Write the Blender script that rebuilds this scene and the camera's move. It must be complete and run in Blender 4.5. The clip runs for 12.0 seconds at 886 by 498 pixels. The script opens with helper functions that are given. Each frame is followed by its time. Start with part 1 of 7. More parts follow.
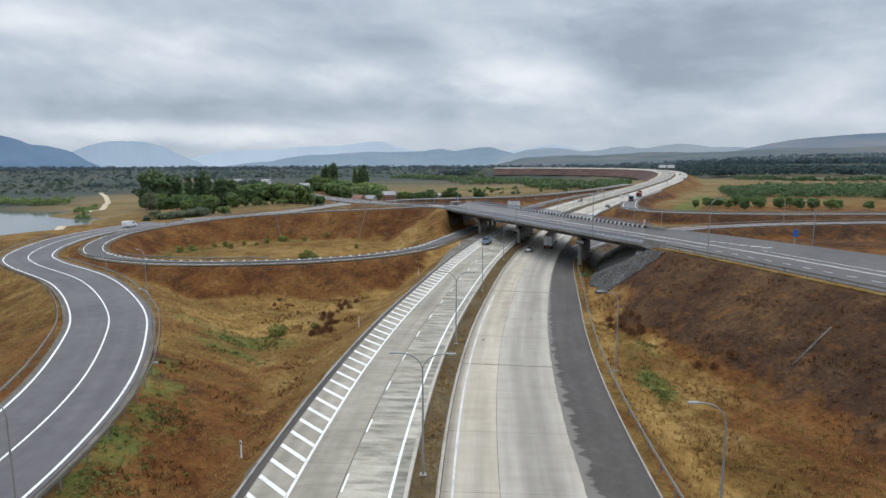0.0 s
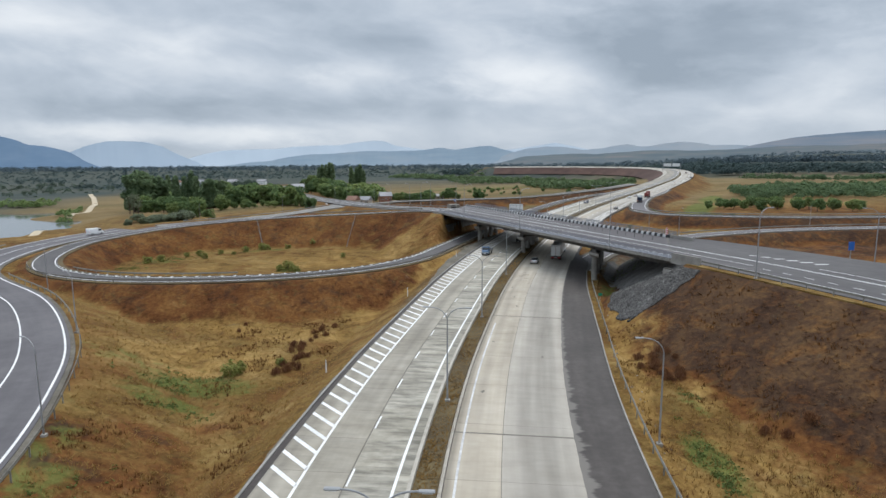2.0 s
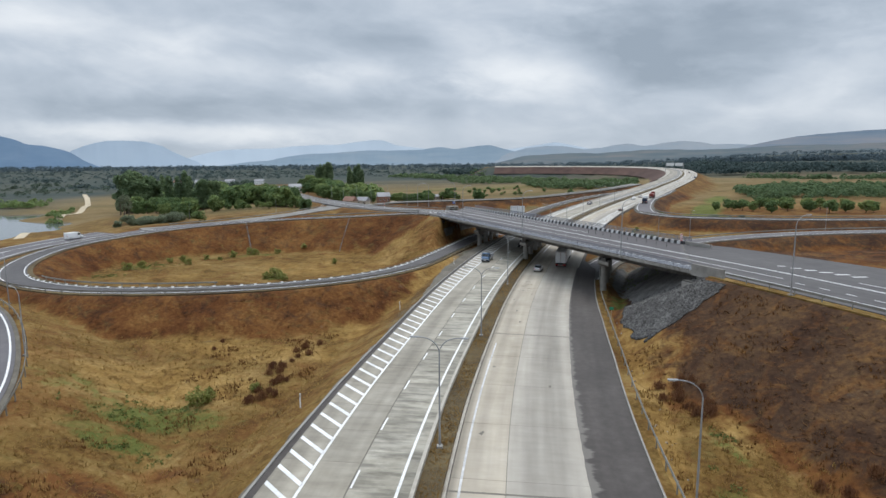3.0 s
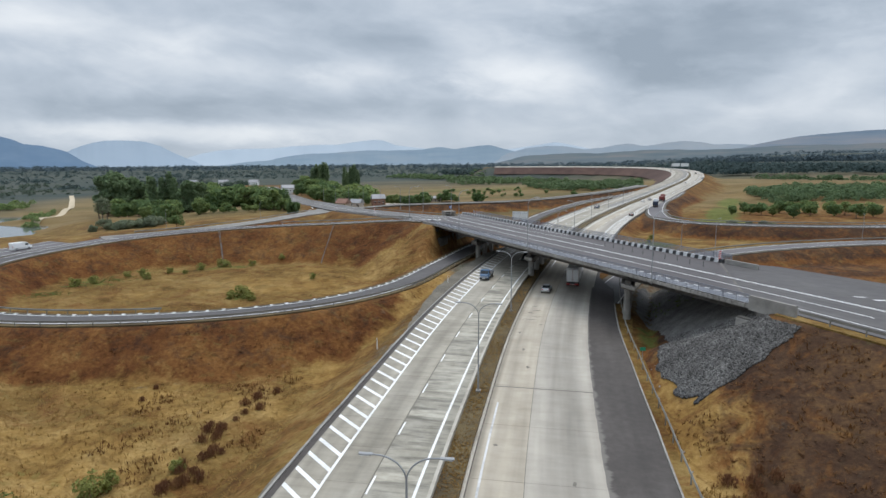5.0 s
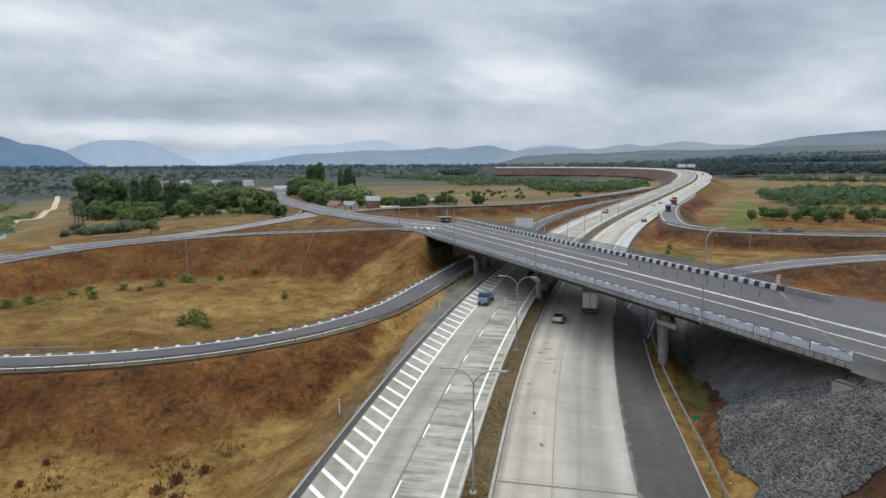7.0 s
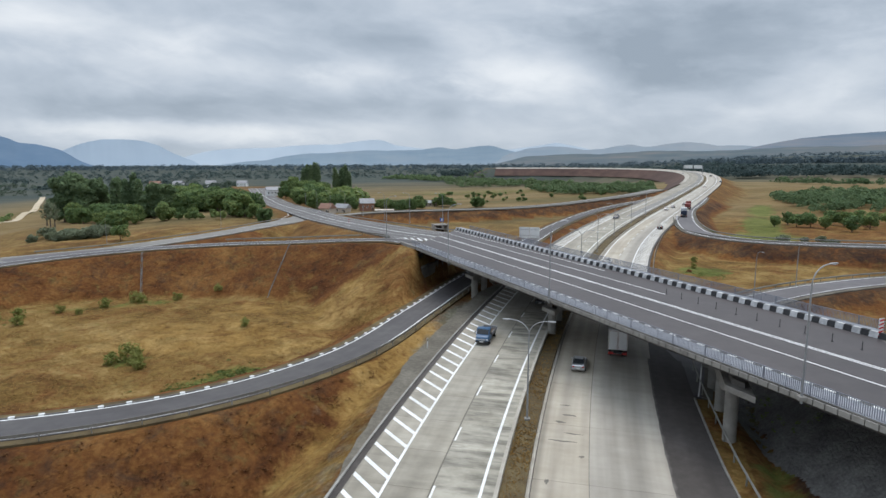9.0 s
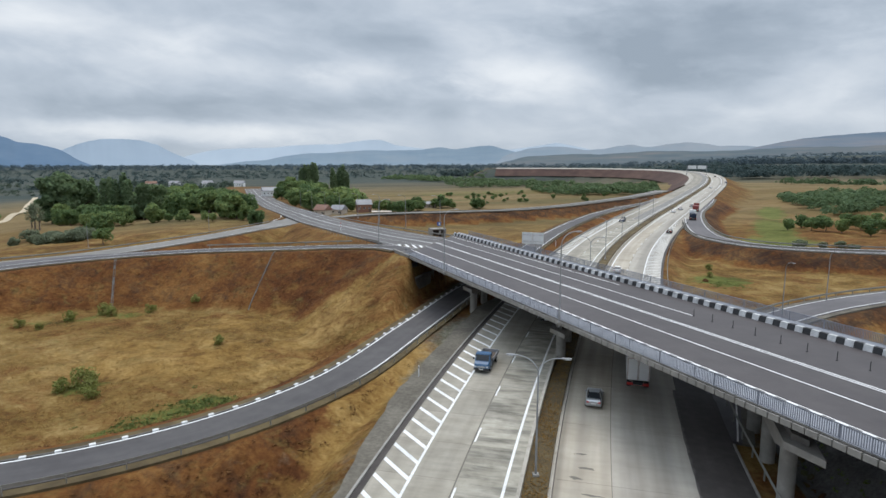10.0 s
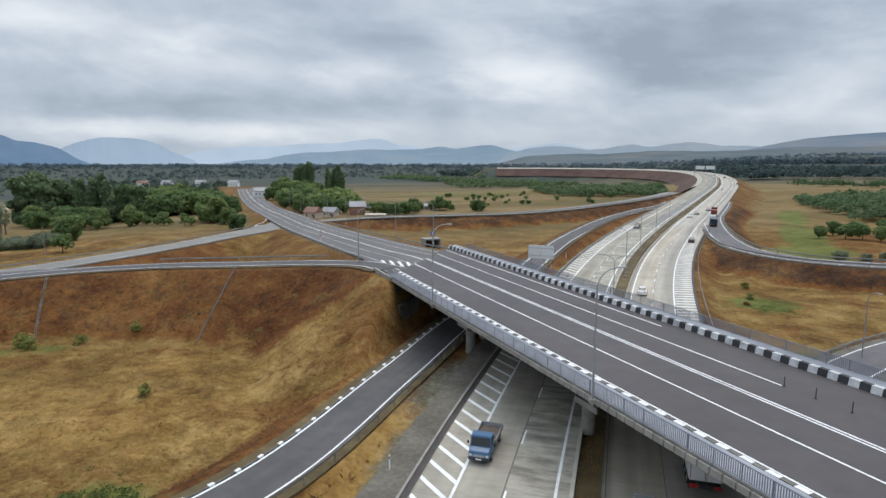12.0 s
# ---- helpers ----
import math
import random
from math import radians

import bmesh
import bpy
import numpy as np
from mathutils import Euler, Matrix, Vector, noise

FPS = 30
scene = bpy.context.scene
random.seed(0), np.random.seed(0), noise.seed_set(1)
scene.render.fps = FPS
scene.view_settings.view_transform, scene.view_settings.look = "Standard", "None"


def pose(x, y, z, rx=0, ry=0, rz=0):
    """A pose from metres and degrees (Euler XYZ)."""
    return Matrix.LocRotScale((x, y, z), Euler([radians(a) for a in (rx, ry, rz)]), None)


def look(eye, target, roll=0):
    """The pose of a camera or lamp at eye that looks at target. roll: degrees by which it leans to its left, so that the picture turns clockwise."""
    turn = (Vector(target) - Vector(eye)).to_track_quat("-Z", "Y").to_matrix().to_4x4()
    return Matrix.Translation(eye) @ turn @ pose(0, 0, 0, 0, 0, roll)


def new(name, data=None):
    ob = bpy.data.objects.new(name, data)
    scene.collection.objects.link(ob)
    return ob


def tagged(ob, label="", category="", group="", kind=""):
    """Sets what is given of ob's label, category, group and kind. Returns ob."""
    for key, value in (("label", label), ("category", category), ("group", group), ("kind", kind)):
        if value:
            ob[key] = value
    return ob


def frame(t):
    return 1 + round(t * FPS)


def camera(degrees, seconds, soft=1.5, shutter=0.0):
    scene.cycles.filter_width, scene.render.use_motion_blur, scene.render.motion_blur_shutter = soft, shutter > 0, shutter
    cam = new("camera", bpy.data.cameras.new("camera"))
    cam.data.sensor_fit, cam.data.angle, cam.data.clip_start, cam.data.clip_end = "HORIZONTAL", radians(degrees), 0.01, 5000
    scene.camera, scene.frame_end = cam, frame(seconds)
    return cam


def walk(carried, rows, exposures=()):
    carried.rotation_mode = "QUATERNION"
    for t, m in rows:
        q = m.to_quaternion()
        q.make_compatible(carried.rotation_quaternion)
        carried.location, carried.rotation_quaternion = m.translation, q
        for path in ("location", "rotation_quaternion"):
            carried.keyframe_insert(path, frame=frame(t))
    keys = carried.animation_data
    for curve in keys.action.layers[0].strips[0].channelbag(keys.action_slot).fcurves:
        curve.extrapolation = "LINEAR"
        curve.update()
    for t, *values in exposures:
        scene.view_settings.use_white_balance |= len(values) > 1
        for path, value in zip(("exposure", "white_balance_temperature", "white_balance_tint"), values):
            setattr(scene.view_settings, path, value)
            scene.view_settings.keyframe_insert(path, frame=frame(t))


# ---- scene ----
cam = camera(73.5, 12.0)
METRES, EYE, TILT, LEAN, TURN = 125.0, 25.7, -8.3, 0.0, 0.0
ROWS = [
    (0.0, 0.0, 0.0, 0.0, 0.0, 0.0, 0.0),
    (0.5, 0.0023, 0.0328, 0.0055, 0.0, -0.03, 0.05),
    (1.0, 0.0054, 0.0731, 0.0123, 0.01, -0.07, 0.12),
    (1.5, 0.0081, 0.1082, 0.0183, 0.02, -0.09, 0.16),
    (2.0, 0.0116, 0.151, 0.0253, 0.04, -0.1, 0.2),
    (2.5, 0.0147, 0.1874, 0.0317, 0.06, -0.13, 0.23),
    (3.0, 0.0181, 0.2312, 0.039, 0.07, -0.16, 0.23),
    (5.0, 0.0312, 0.3965, 0.0652, 0.06, -0.16, 0.21),
    (5.5, 0.0343, 0.4349, 0.0712, 0.06, -0.15, 0.2),
    (6.0, 0.0377, 0.477, 0.0777, 0.06, -0.16, 0.18),
    (6.5, 0.0408, 0.5192, 0.0842, 0.06, -0.15, 0.15),
    (7.0, 0.044, 0.5617, 0.0907, 0.06, -0.15, 0.11),
    (9.0, 0.0557, 0.7311, 0.117, 0.06, -0.13, -0.02),
    (9.5, 0.0587, 0.7734, 0.1237, 0.06, -0.14, -0.06),
    (10.0, 0.0618, 0.8156, 0.1301, 0.08, -0.13, -0.08),
    (10.5, 0.0649, 0.8579, 0.1368, 0.09, -0.15, -0.12),
    (11.0, 0.0678, 0.9002, 0.1435, 0.09, -0.15, -0.15),
    (11.5, 0.071, 0.9425, 0.1501, 0.12, -0.16, -0.17),
    (12.0, 0.0741, 0.9849, 0.1566, 0.13, -0.19, -0.22),
]
walk(cam, [(t, pose(0, 0, EYE, TILT, LEAN, TURN) @ pose(METRES * x, METRES * y, METRES * z, 90 + pitch, roll, yaw)) for t, x, y, z, yaw, pitch, roll in ROWS])


# ---------------------------------------------------------------- exposure, world and sun
scene.view_settings.exposure = 0.2
SUN_EL, SUN_AZ = 64.0, 20.0
world = bpy.data.worlds.new("overcast_sky")
scene.world = world
world.use_nodes = True
wn, wl = world.node_tree.nodes, world.node_tree.links
wn.clear()


def wnode(kind, **kw):
    n = wn.new(kind)
    for k, v in kw.items():
        n.inputs[k].default_value = v
    return n


sky = wn.new("ShaderNodeTexSky")
sky.sky_type = "NISHITA"
sky.sun_disc = False
sky.sun_elevation, sky.sun_rotation = radians(SUN_EL), radians(SUN_AZ)
sky.air_density, sky.dust_density = 1.0, 2.0
coord = wn.new("ShaderNodeTexCoord")
sep = wn.new("ShaderNodeSeparateXYZ")
wl.new(coord.outputs["Generated"], sep.inputs[0])


def wmath(op, a, b=None, c=None):
    n = wn.new("ShaderNodeMath")
    n.operation = op
    for k, v in enumerate((a, b, c)):
        if v is None:
            continue
        if isinstance(v, (int, float)):
            n.inputs[k].default_value = v
        else:
            wl.new(v, n.inputs[k])
    return n.outputs[0]


# cloud masses in terms of bearing and height above the horizon
bearing = wmath("ARCTAN2", sep.outputs[0], sep.outputs[1])
height = wmath("ARCSINE", wmath("MAXIMUM", sep.outputs[2], -0.05))
flat = wn.new("ShaderNodeCombineXYZ")
wl.new(bearing, flat.inputs[0])
wl.new(wmath("ADD", height, wmath("MULTIPLY", bearing, 0.07)), flat.inputs[1])


def cloud(scale, detail, rough, dist, tall, off):
    mp = wn.new("ShaderNodeMapping")
    mp.inputs["Scale"].default_value = (1, tall, 1)
    mp.inputs["Location"].default_value = (off, off * 0.7, off * 0.3)
    wl.new(flat.outputs[0], mp.inputs["Vector"])
    n = wnode("ShaderNodeTexNoise", Scale=scale, Detail=detail, Roughness=rough, Distortion=dist)
    wl.new(mp.outputs[0], n.inputs["Vector"])
    return n.outputs["Fac"]


ragged = wmath("MULTIPLY", wmath("SUBTRACT", cloud(14.0, 6, 0.6, 0.3, 2.4, 5.3), 0.5), 1.3)


def lobe(az_, el_, wide, tall, amount):
    """A soft cloud mass or a thin place of the cloud round one bearing and height, in degrees."""
    a = wmath("DIVIDE", wmath("SUBTRACT", bearing, radians(az_)), radians(wide))
    b = wmath("DIVIDE", wmath("SUBTRACT", height, radians(el_)), radians(tall))
    d = wmath("SQRT", wmath("ADD", wmath("MULTIPLY", a, a), wmath("MULTIPLY", b, b)))
    r = wn.new("ShaderNodeMapRange")
    r.interpolation_type = "SMOOTHSTEP"
    for key, val in (("From Min", 0.15), ("From Max", 1.3), ("To Min", amount), ("To Max", 0.0)):
        r.inputs[key].default_value = val
    wl.new(wmath("ADD", d, ragged), r.inputs["Value"])
    return r.outputs[0]


big = cloud(4.2, 5, 0.45, 0.5, 2.4, 3.1)
fine = cloud(7.0, 6, 0.52, 0.5, 2.5, 7.7)
dens = wmath("ADD", wmath("MULTIPLY", big, 0.6), wmath("MULTIPLY", fine, 0.4))
for args in ((21, 10.4, 17, 4.6, -0.15), (20, 7.6, 8, 1.6, -0.05), (-22, 4.4, 17, 1.9, -0.11), (-23.5, 2.4, 12, 1.2, 0.26), (8.4, 7.6, 8, 2.2, 0.23), (-6.7, 7.4, 6, 2.4, 0.11),
             (31, 5.0, 10, 3.6, 0.08), (-33, 10.6, 14, 1.8, 0.08), (-25, 8.2, 15, 1.2, 0.08), (-9, 10.4, 9, 1.9, -0.07), (0, 3.0, 22, 1.6, 0.03), (-2, 14, 8, 2.4, 0.05)):
    dens = wmath("ADD", dens, lobe(*args[:4], args[4] * 1.3))
ramp = wn.new("ShaderNodeValToRGB")
wl.new(dens, ramp.inputs[0])
el = ramp.color_ramp.elements
el[0].position, el[0].color = 0.22, (0.325, 0.392, 0.475, 1)
el[1].position, el[1].color = 0.82, (0.84, 0.885, 0.935, 1)
for pos, col in ((0.37, (0.415, 0.487, 0.577, 1)), (0.50, (0.52, 0.592, 0.685, 1)), (0.64, (0.66, 0.722, 0.80, 1))):
    e = el.new(pos)
    e.color = col
# a pale, slightly bluish veil close to the horizon
veil = wn.new("ShaderNodeMapRange")
veil.inputs["From Min"].default_value, veil.inputs["From Max"].default_value = 0.0, 0.07
veil.inputs["To Min"].default_value, veil.inputs["To Max"].default_value = 0.45, 0.0
wl.new(sep.outputs[2], veil.inputs["Value"])
mixv = wn.new("ShaderNodeMix")
mixv.data_type = "RGBA"
wl.new(veil.outputs[0], mixv.inputs["Factor"])
wl.new(ramp.outputs[0], mixv.inputs["A"])
mixv.inputs["B"].default_value = (0.53, 0.605, 0.685, 1)
# an overcast sky is brighter overhead than near the horizon
rise = wn.new("ShaderNodeMapRange")
rise.interpolation_type = "SMOOTHSTEP"
for key, val in (("From Min", 0.3), ("From Max", 0.95), ("To Min", 1.0), ("To Max", 2.75)):
    rise.inputs[key].default_value = val
wl.new(sep.outputs[2], rise.inputs["Value"])
bg_cloud = wn.new("ShaderNodeBackground")
wl.new(mixv.outputs["Result"], bg_cloud.inputs[0])
wl.new(wmath("MULTIPLY", rise.outputs[0], 0.90), bg_cloud.inputs[1])
bg_sky = wn.new("ShaderNodeBackground")
wl.new(sky.outputs[0], bg_sky.inputs[0])
bg_sky.inputs[1].default_value = 0.05
mixw = wn.new("ShaderNodeMixShader")
mixw.inputs[0].default_value = 0.92
wout = wn.new("ShaderNodeOutputWorld")
wl.new(bg_sky.outputs[0], mixw.inputs[1])
wl.new(bg_cloud.outputs[0], mixw.inputs[2])
wl.new(mixw.outputs[0], wout.inputs[0])

sun_data = bpy.data.lights.new("sun", "SUN")
sun_data.energy, sun_data.angle, sun_data.color = 1.2, radians(35), (1.0, 0.92, 0.81)
sun = new("sun", sun_data)
az = radians(SUN_AZ)
sun.matrix_world = look((300 * math.sin(az), 300 * math.cos(az), 300 * math.tan(radians(SUN_EL))), (0, 0, 0))


# ---------------------------------------------------------------- materials
def material(name, stops, scale=1.0, detail=6.0, rough=0.85, bump=0.0, bump_scale=None, bump_dist=0.05, metal=0.0, stretch=None, per=0.0, second=None, spec=0.3):
    """Principled material whose colour runs over the stops by two noises; per: brightness change per object."""
    m = bpy.data.materials.new(name)
    m.use_nodes = True
    nt, nl = m.node_tree.nodes, m.node_tree.links
    p = nt["Principled BSDF"]
    p.inputs["Roughness"].default_value, p.inputs["Metallic"].default_value = rough, metal
    p.inputs["Specular IOR Level"].default_value = spec
    tc = nt.new("ShaderNodeTexCoord")
    geo = nt.new("ShaderNodeNewGeometry")
    vec = geo.outputs["Position"]
    if stretch:
        mp = nt.new("ShaderNodeMapping")
        mp.inputs["Scale"].default_value = stretch
        nl.new(vec, mp.inputs["Vector"])
        vec = mp.outputs[0]
    n1 = nt.new("ShaderNodeTexNoise")
    n1.inputs["Scale"].default_value, n1.inputs["Detail"].default_value = scale, detail
    n1.inputs["Roughness"].default_value = 0.62
    nl.new(vec, n1.inputs["Vector"])
    n2 = nt.new("ShaderNodeTexNoise")
    n2.inputs["Scale"].default_value, n2.inputs["Detail"].default_value = scale * (second or 0.13), 3.0
    nl.new(vec, n2.inputs["Vector"])
    mixn = nt.new("ShaderNodeMix")
    mixn.inputs["Factor"].default_value = 0.5
    nl.new(n1.outputs["Fac"], mixn.inputs["A"])
    nl.new(n2.outputs["Fac"], mixn.inputs["B"])
    cr = nt.new("ShaderNodeValToRGB")
    nl.new(mixn.outputs["Result"], cr.inputs[0])
    e = cr.color_ramp.elements
    lo, hi = 0.36, 0.64
    for k, c in enumerate(stops):
        pos = lo + (hi - lo) * k / max(1, len(stops) - 1)
        if k < 2:
            e[k].position, e[k].color = pos, (*c, 1)
        else:
            e.new(pos).color = (*c, 1)
    col = cr.outputs[0]
    if per:
        oi = nt.new("ShaderNodeObjectInfo")
        mr = nt.new("ShaderNodeMapRange")
        mr.inputs["To Min"].default_value, mr.inputs["To Max"].default_value = 1 - per, 1 + per
        nl.new(oi.outputs["Random"], mr.inputs["Value"])
        mm = nt.new("ShaderNodeMix")
        mm.data_type, mm.blend_type = "RGBA", "MULTIPLY"
        mm.inputs["Factor"].default_value = 1.0
        nl.new(col, mm.inputs["A"])
        nl.new(mr.outputs[0], mm.inputs["B"])
        col = mm.outputs["Result"]
    nl.new(col, p.inputs["Base Color"])
    if bump:
        nb = nt.new("ShaderNodeTexNoise")
        nb.inputs["Scale"].default_value, nb.inputs["Detail"].default_value = bump_scale or scale * 4, 5.0
        nl.new(geo.outputs["Position"], nb.inputs["Vector"])
        b = nt.new("ShaderNodeBump")
        b.inputs["Strength"].default_value, b.inputs["Distance"].default_value = bump, bump_dist
        nl.new(nb.outputs["Fac"], b.inputs["Height"])
        nl.new(b.outputs[0], p.inputs["Normal"])
    return m




def road_material(name, stops, rough=0.75, streak=0.35, spots=0.9, tracks=(), per=0.0, bump=0.15):
    """A road surface: grain, streaks along the way of travel, and darker or paler wheel tracks (place across, width, change)."""
    m = material(name, stops, spots, bump=bump, bump_scale=24, bump_dist=0.01, rough=rough, per=per, second=0.12)
    nt, nl = m.node_tree.nodes, m.node_tree.links
    p = nt["Principled BSDF"]
    col = p.inputs["Base Color"].links[0].from_socket
    ac, al = nt.new("ShaderNodeAttribute"), nt.new("ShaderNodeAttribute")
    ac.attribute_name, al.attribute_name = "across", "along"
    vec = nt.new("ShaderNodeCombineXYZ")
    nl.new(ac.outputs["Fac"], vec.inputs[0])
    sc = nt.new("ShaderNodeMath")
    sc.operation = "MULTIPLY"
    sc.inputs[1].default_value = 0.045
    nl.new(al.outputs["Fac"], sc.inputs[0])
    nl.new(sc.outputs[0], vec.inputs[1])
    n = nt.new("ShaderNodeTexNoise")
    n.inputs["Scale"].default_value, n.inputs["Detail"].default_value = 0.7, 3.0
    nl.new(vec.outputs[0], n.inputs["Vector"])
    fac = nt.new("ShaderNodeMapRange")
    for key, val in (("From Min", 0.25), ("From Max", 0.75), ("To Min", 1 - streak), ("To Max", 1 + streak)):
        fac.inputs[key].default_value = val
    nl.new(n.outputs["Fac"], fac.inputs["Value"])
    total = fac.outputs[0]
    for c, w, change in tracks:
        s = nt.new("ShaderNodeMath")
        s.operation = "SUBTRACT"
        nl.new(ac.outputs["Fac"], s.inputs[0])
        s.inputs[1].default_value = c
        a = nt.new("ShaderNodeMath")
        a.operation = "ABSOLUTE"
        nl.new(s.outputs[0], a.inputs[0])
        r = nt.new("ShaderNodeMapRange")
        r.interpolation_type = "SMOOTHSTEP"
        for key, val in (("From Min", w * 0.2), ("From Max", w), ("To Min", 1 + change), ("To Max", 1.0)):
            r.inputs[key].default_value = val
        nl.new(a.outputs[0], r.inputs["Value"])
        t = nt.new("ShaderNodeMath")
        t.operation = "MULTIPLY"
        nl.new(total, t.inputs[0])
        nl.new(r.outputs[0], t.inputs[1])
        total = t.outputs[0]
    mm = nt.new("ShaderNodeMix")
    mm.data_type, mm.blend_type = "RGBA", "MULTIPLY"
    mm.inputs["Factor"].default_value = 1.0
    nl.new(col, mm.inputs["A"])
    nl.new(total, mm.inputs["B"])
    nl.new(mm.outputs["Result"], p.inputs["Base Color"])
    return m


M_ASPHALT_DECK = road_material("asphalt_deck", [(0.048, 0.0415, 0.043), (0.0605, 0.052, 0.053), (0.076, 0.0665, 0.067)], 0.5, 0.2, 0.5)
M_ASPHALT = road_material("asphalt", [(0.043, 0.037, 0.034), (0.056, 0.048, 0.044), (0.074, 0.065, 0.060)], 0.7, 0.16, 1.1)
M_ASPHALT_RAMP = road_material("asphalt_ramp", [(0.083, 0.077, 0.082), (0.102, 0.095, 0.100), (0.125, 0.117, 0.120)], 0.65, 0.14, 0.5)
M_ASPHALT_MID = road_material("asphalt_approach", [(0.060, 0.055, 0.057), (0.076, 0.071, 0.072), (0.097, 0.091, 0.090)], 0.7, 0.15, 0.5)
M_ASPHALT_WORN = road_material("asphalt_worn", [(0.088, 0.083, 0.082), (0.108, 0.102, 0.100), (0.134, 0.126, 0.122)], 0.7, 0.2, 0.5)
M_ASPHALT_OLD = road_material("asphalt_old", [(0.149, 0.141, 0.131), (0.185, 0.176, 0.163), (0.221, 0.210, 0.194)], 0.7, 0.15, 0.6)
M_CONCRETE_ROAD = road_material("concrete_road", [(0.235, 0.212, 0.170), (0.287, 0.262, 0.215), (0.340, 0.313, 0.263)], 0.75, 0.2, 0.35, ((-9.2, 1.3, -0.12), (-13.0, 1.2, -0.1), (-14.4, 0.5, -0.25)), 0.07)
M_CONCRETE_WARM = road_material("concrete_road_warm", [(0.310, 0.271, 0.212), (0.361, 0.319, 0.256), (0.404, 0.363, 0.300)], 0.75, 0.2, 0.3, ((0.5, 0.7, -0.35), (2.4, 0.9, -0.06)), 0.02)
M_CONCRETE_GREY = road_material("concrete_road_grey", [(0.297, 0.270, 0.228), (0.334, 0.306, 0.262), (0.372, 0.343, 0.297)], 0.7, 0.2, 0.3, ((8.6, 2.6, -0.22), (7.2, 1.0, -0.08), (9.9, 1.0, -0.08)), 0.015)
M_CONCRETE = material("concrete", [(0.191, 0.180, 0.163), (0.258, 0.245, 0.223), (0.330, 0.315, 0.285)], 0.9, bump=0.3, bump_scale=9, bump_dist=0.02, rough=0.9)
# darker concrete: stains, and the shade under the deck put into the colour
M_CONCRETE_DARK = material("concrete_stained_shaded", [(0.077, 0.072, 0.065), (0.124, 0.115, 0.104), (0.191, 0.180, 0.162)], 0.8, bump=0.3, bump_scale=9, bump_dist=0.02, rough=0.9)


def smear(m, low):
    """Dirty smears that lie across a lane."""
    nt, nl = m.node_tree.nodes, m.node_tree.links
    p = nt["Principled BSDF"]
    col = p.inputs["Base Color"].links[0].from_socket
    ac, al = nt.new("ShaderNodeAttribute"), nt.new("ShaderNodeAttribute")
    ac.attribute_name, al.attribute_name = "across", "along"
    vec = nt.new("ShaderNodeCombineXYZ")
    for socket, k, src in ((0, 0.22, ac), (1, 1.0, al)):
        q = nt.new("ShaderNodeMath")
        q.operation = "MULTIPLY"
        q.inputs[1].default_value = k
        nl.new(src.outputs["Fac"], q.inputs[0])
        nl.new(q.outputs[0], vec.inputs[socket])
    n = nt.new("ShaderNodeTexNoise")
    n.inputs["Scale"].default_value, n.inputs["Detail"].default_value, n.inputs["Roughness"].default_value = 1.0, 6.0, 0.6
    nl.new(vec.outputs[0], n.inputs["Vector"])
    r = nt.new("ShaderNodeMapRange")
    for key, val in (("From Min", 0.36), ("From Max", 0.56), ("To Min", low), ("To Max", 1.06)):
        r.inputs[key].default_value = val
    nl.new(n.outputs["Fac"], r.inputs["Value"])
    mm = nt.new("ShaderNodeMix")
    mm.data_type, mm.blend_type = "RGBA", "MULTIPLY"
    mm.inputs["Factor"].default_value = 1.0
    nl.new(col, mm.inputs["A"])
    nl.new(r.outputs[0], mm.inputs["B"])
    nl.new(mm.outputs["Result"], p.inputs["Base Color"])
    return m


def dusty_edge(m, u0, reach, dust):
    """Pale cement dust that lies along one edge of a lane and is dragged across it in short tongues."""
    nt, nl = m.node_tree.nodes, m.node_tree.links
    p = nt["Principled BSDF"]
    col = p.inputs["Base Color"].links[0].from_socket
    ac, al = nt.new("ShaderNodeAttribute"), nt.new("ShaderNodeAttribute")
    ac.attribute_name, al.attribute_name = "across", "along"

    def calc(op, a, b, clamp=False):
        q = nt.new("ShaderNodeMath")
        q.operation, q.use_clamp = op, clamp
        for k, v in enumerate((a, b)):
            if isinstance(v, float):
                q.inputs[k].default_value = v
            else:
                nl.new(v, q.inputs[k])
        return q.outputs[0]

    vec = nt.new("ShaderNodeCombineXYZ")
    nl.new(calc("MULTIPLY", ac.outputs["Fac"], 0.3), vec.inputs[0])
    nl.new(al.outputs["Fac"], vec.inputs[1])
    n = nt.new("ShaderNodeTexNoise")
    n.inputs["Scale"].default_value, n.inputs["Detail"].default_value, n.inputs["Roughness"].default_value = 0.55, 5.0, 0.62
    nl.new(vec.outputs[0], n.inputs["Vector"])
    # the tongues die out towards the overpass
    fade = nt.new("ShaderNodeMapRange")
    for key, val in (("From Min", 110.0), ("From Max", 215.0), ("To Min", 1.0), ("To Max", 0.2)):
        fade.inputs[key].default_value = val
    nl.new(al.outputs["Fac"], fade.inputs["Value"])
    long_ = calc("MULTIPLY", calc("MULTIPLY", calc("SUBTRACT", n.outputs["Fac"], 0.30, True), reach * 3.4), fade.outputs[0])
    fac = calc("MULTIPLY", calc("DIVIDE", calc("SUBTRACT", long_, calc("SUBTRACT", ac.outputs["Fac"], u0)), 0.35, True), 0.62)
    mm = nt.new("ShaderNodeMix")
    mm.data_type = "RGBA"
    nl.new(fac, mm.inputs["Factor"])
    nl.new(col, mm.inputs["A"])
    mm.inputs["B"].default_value = (*dust, 1)
    nl.new(mm.outputs["Result"], p.inputs["Base Color"])
    return m


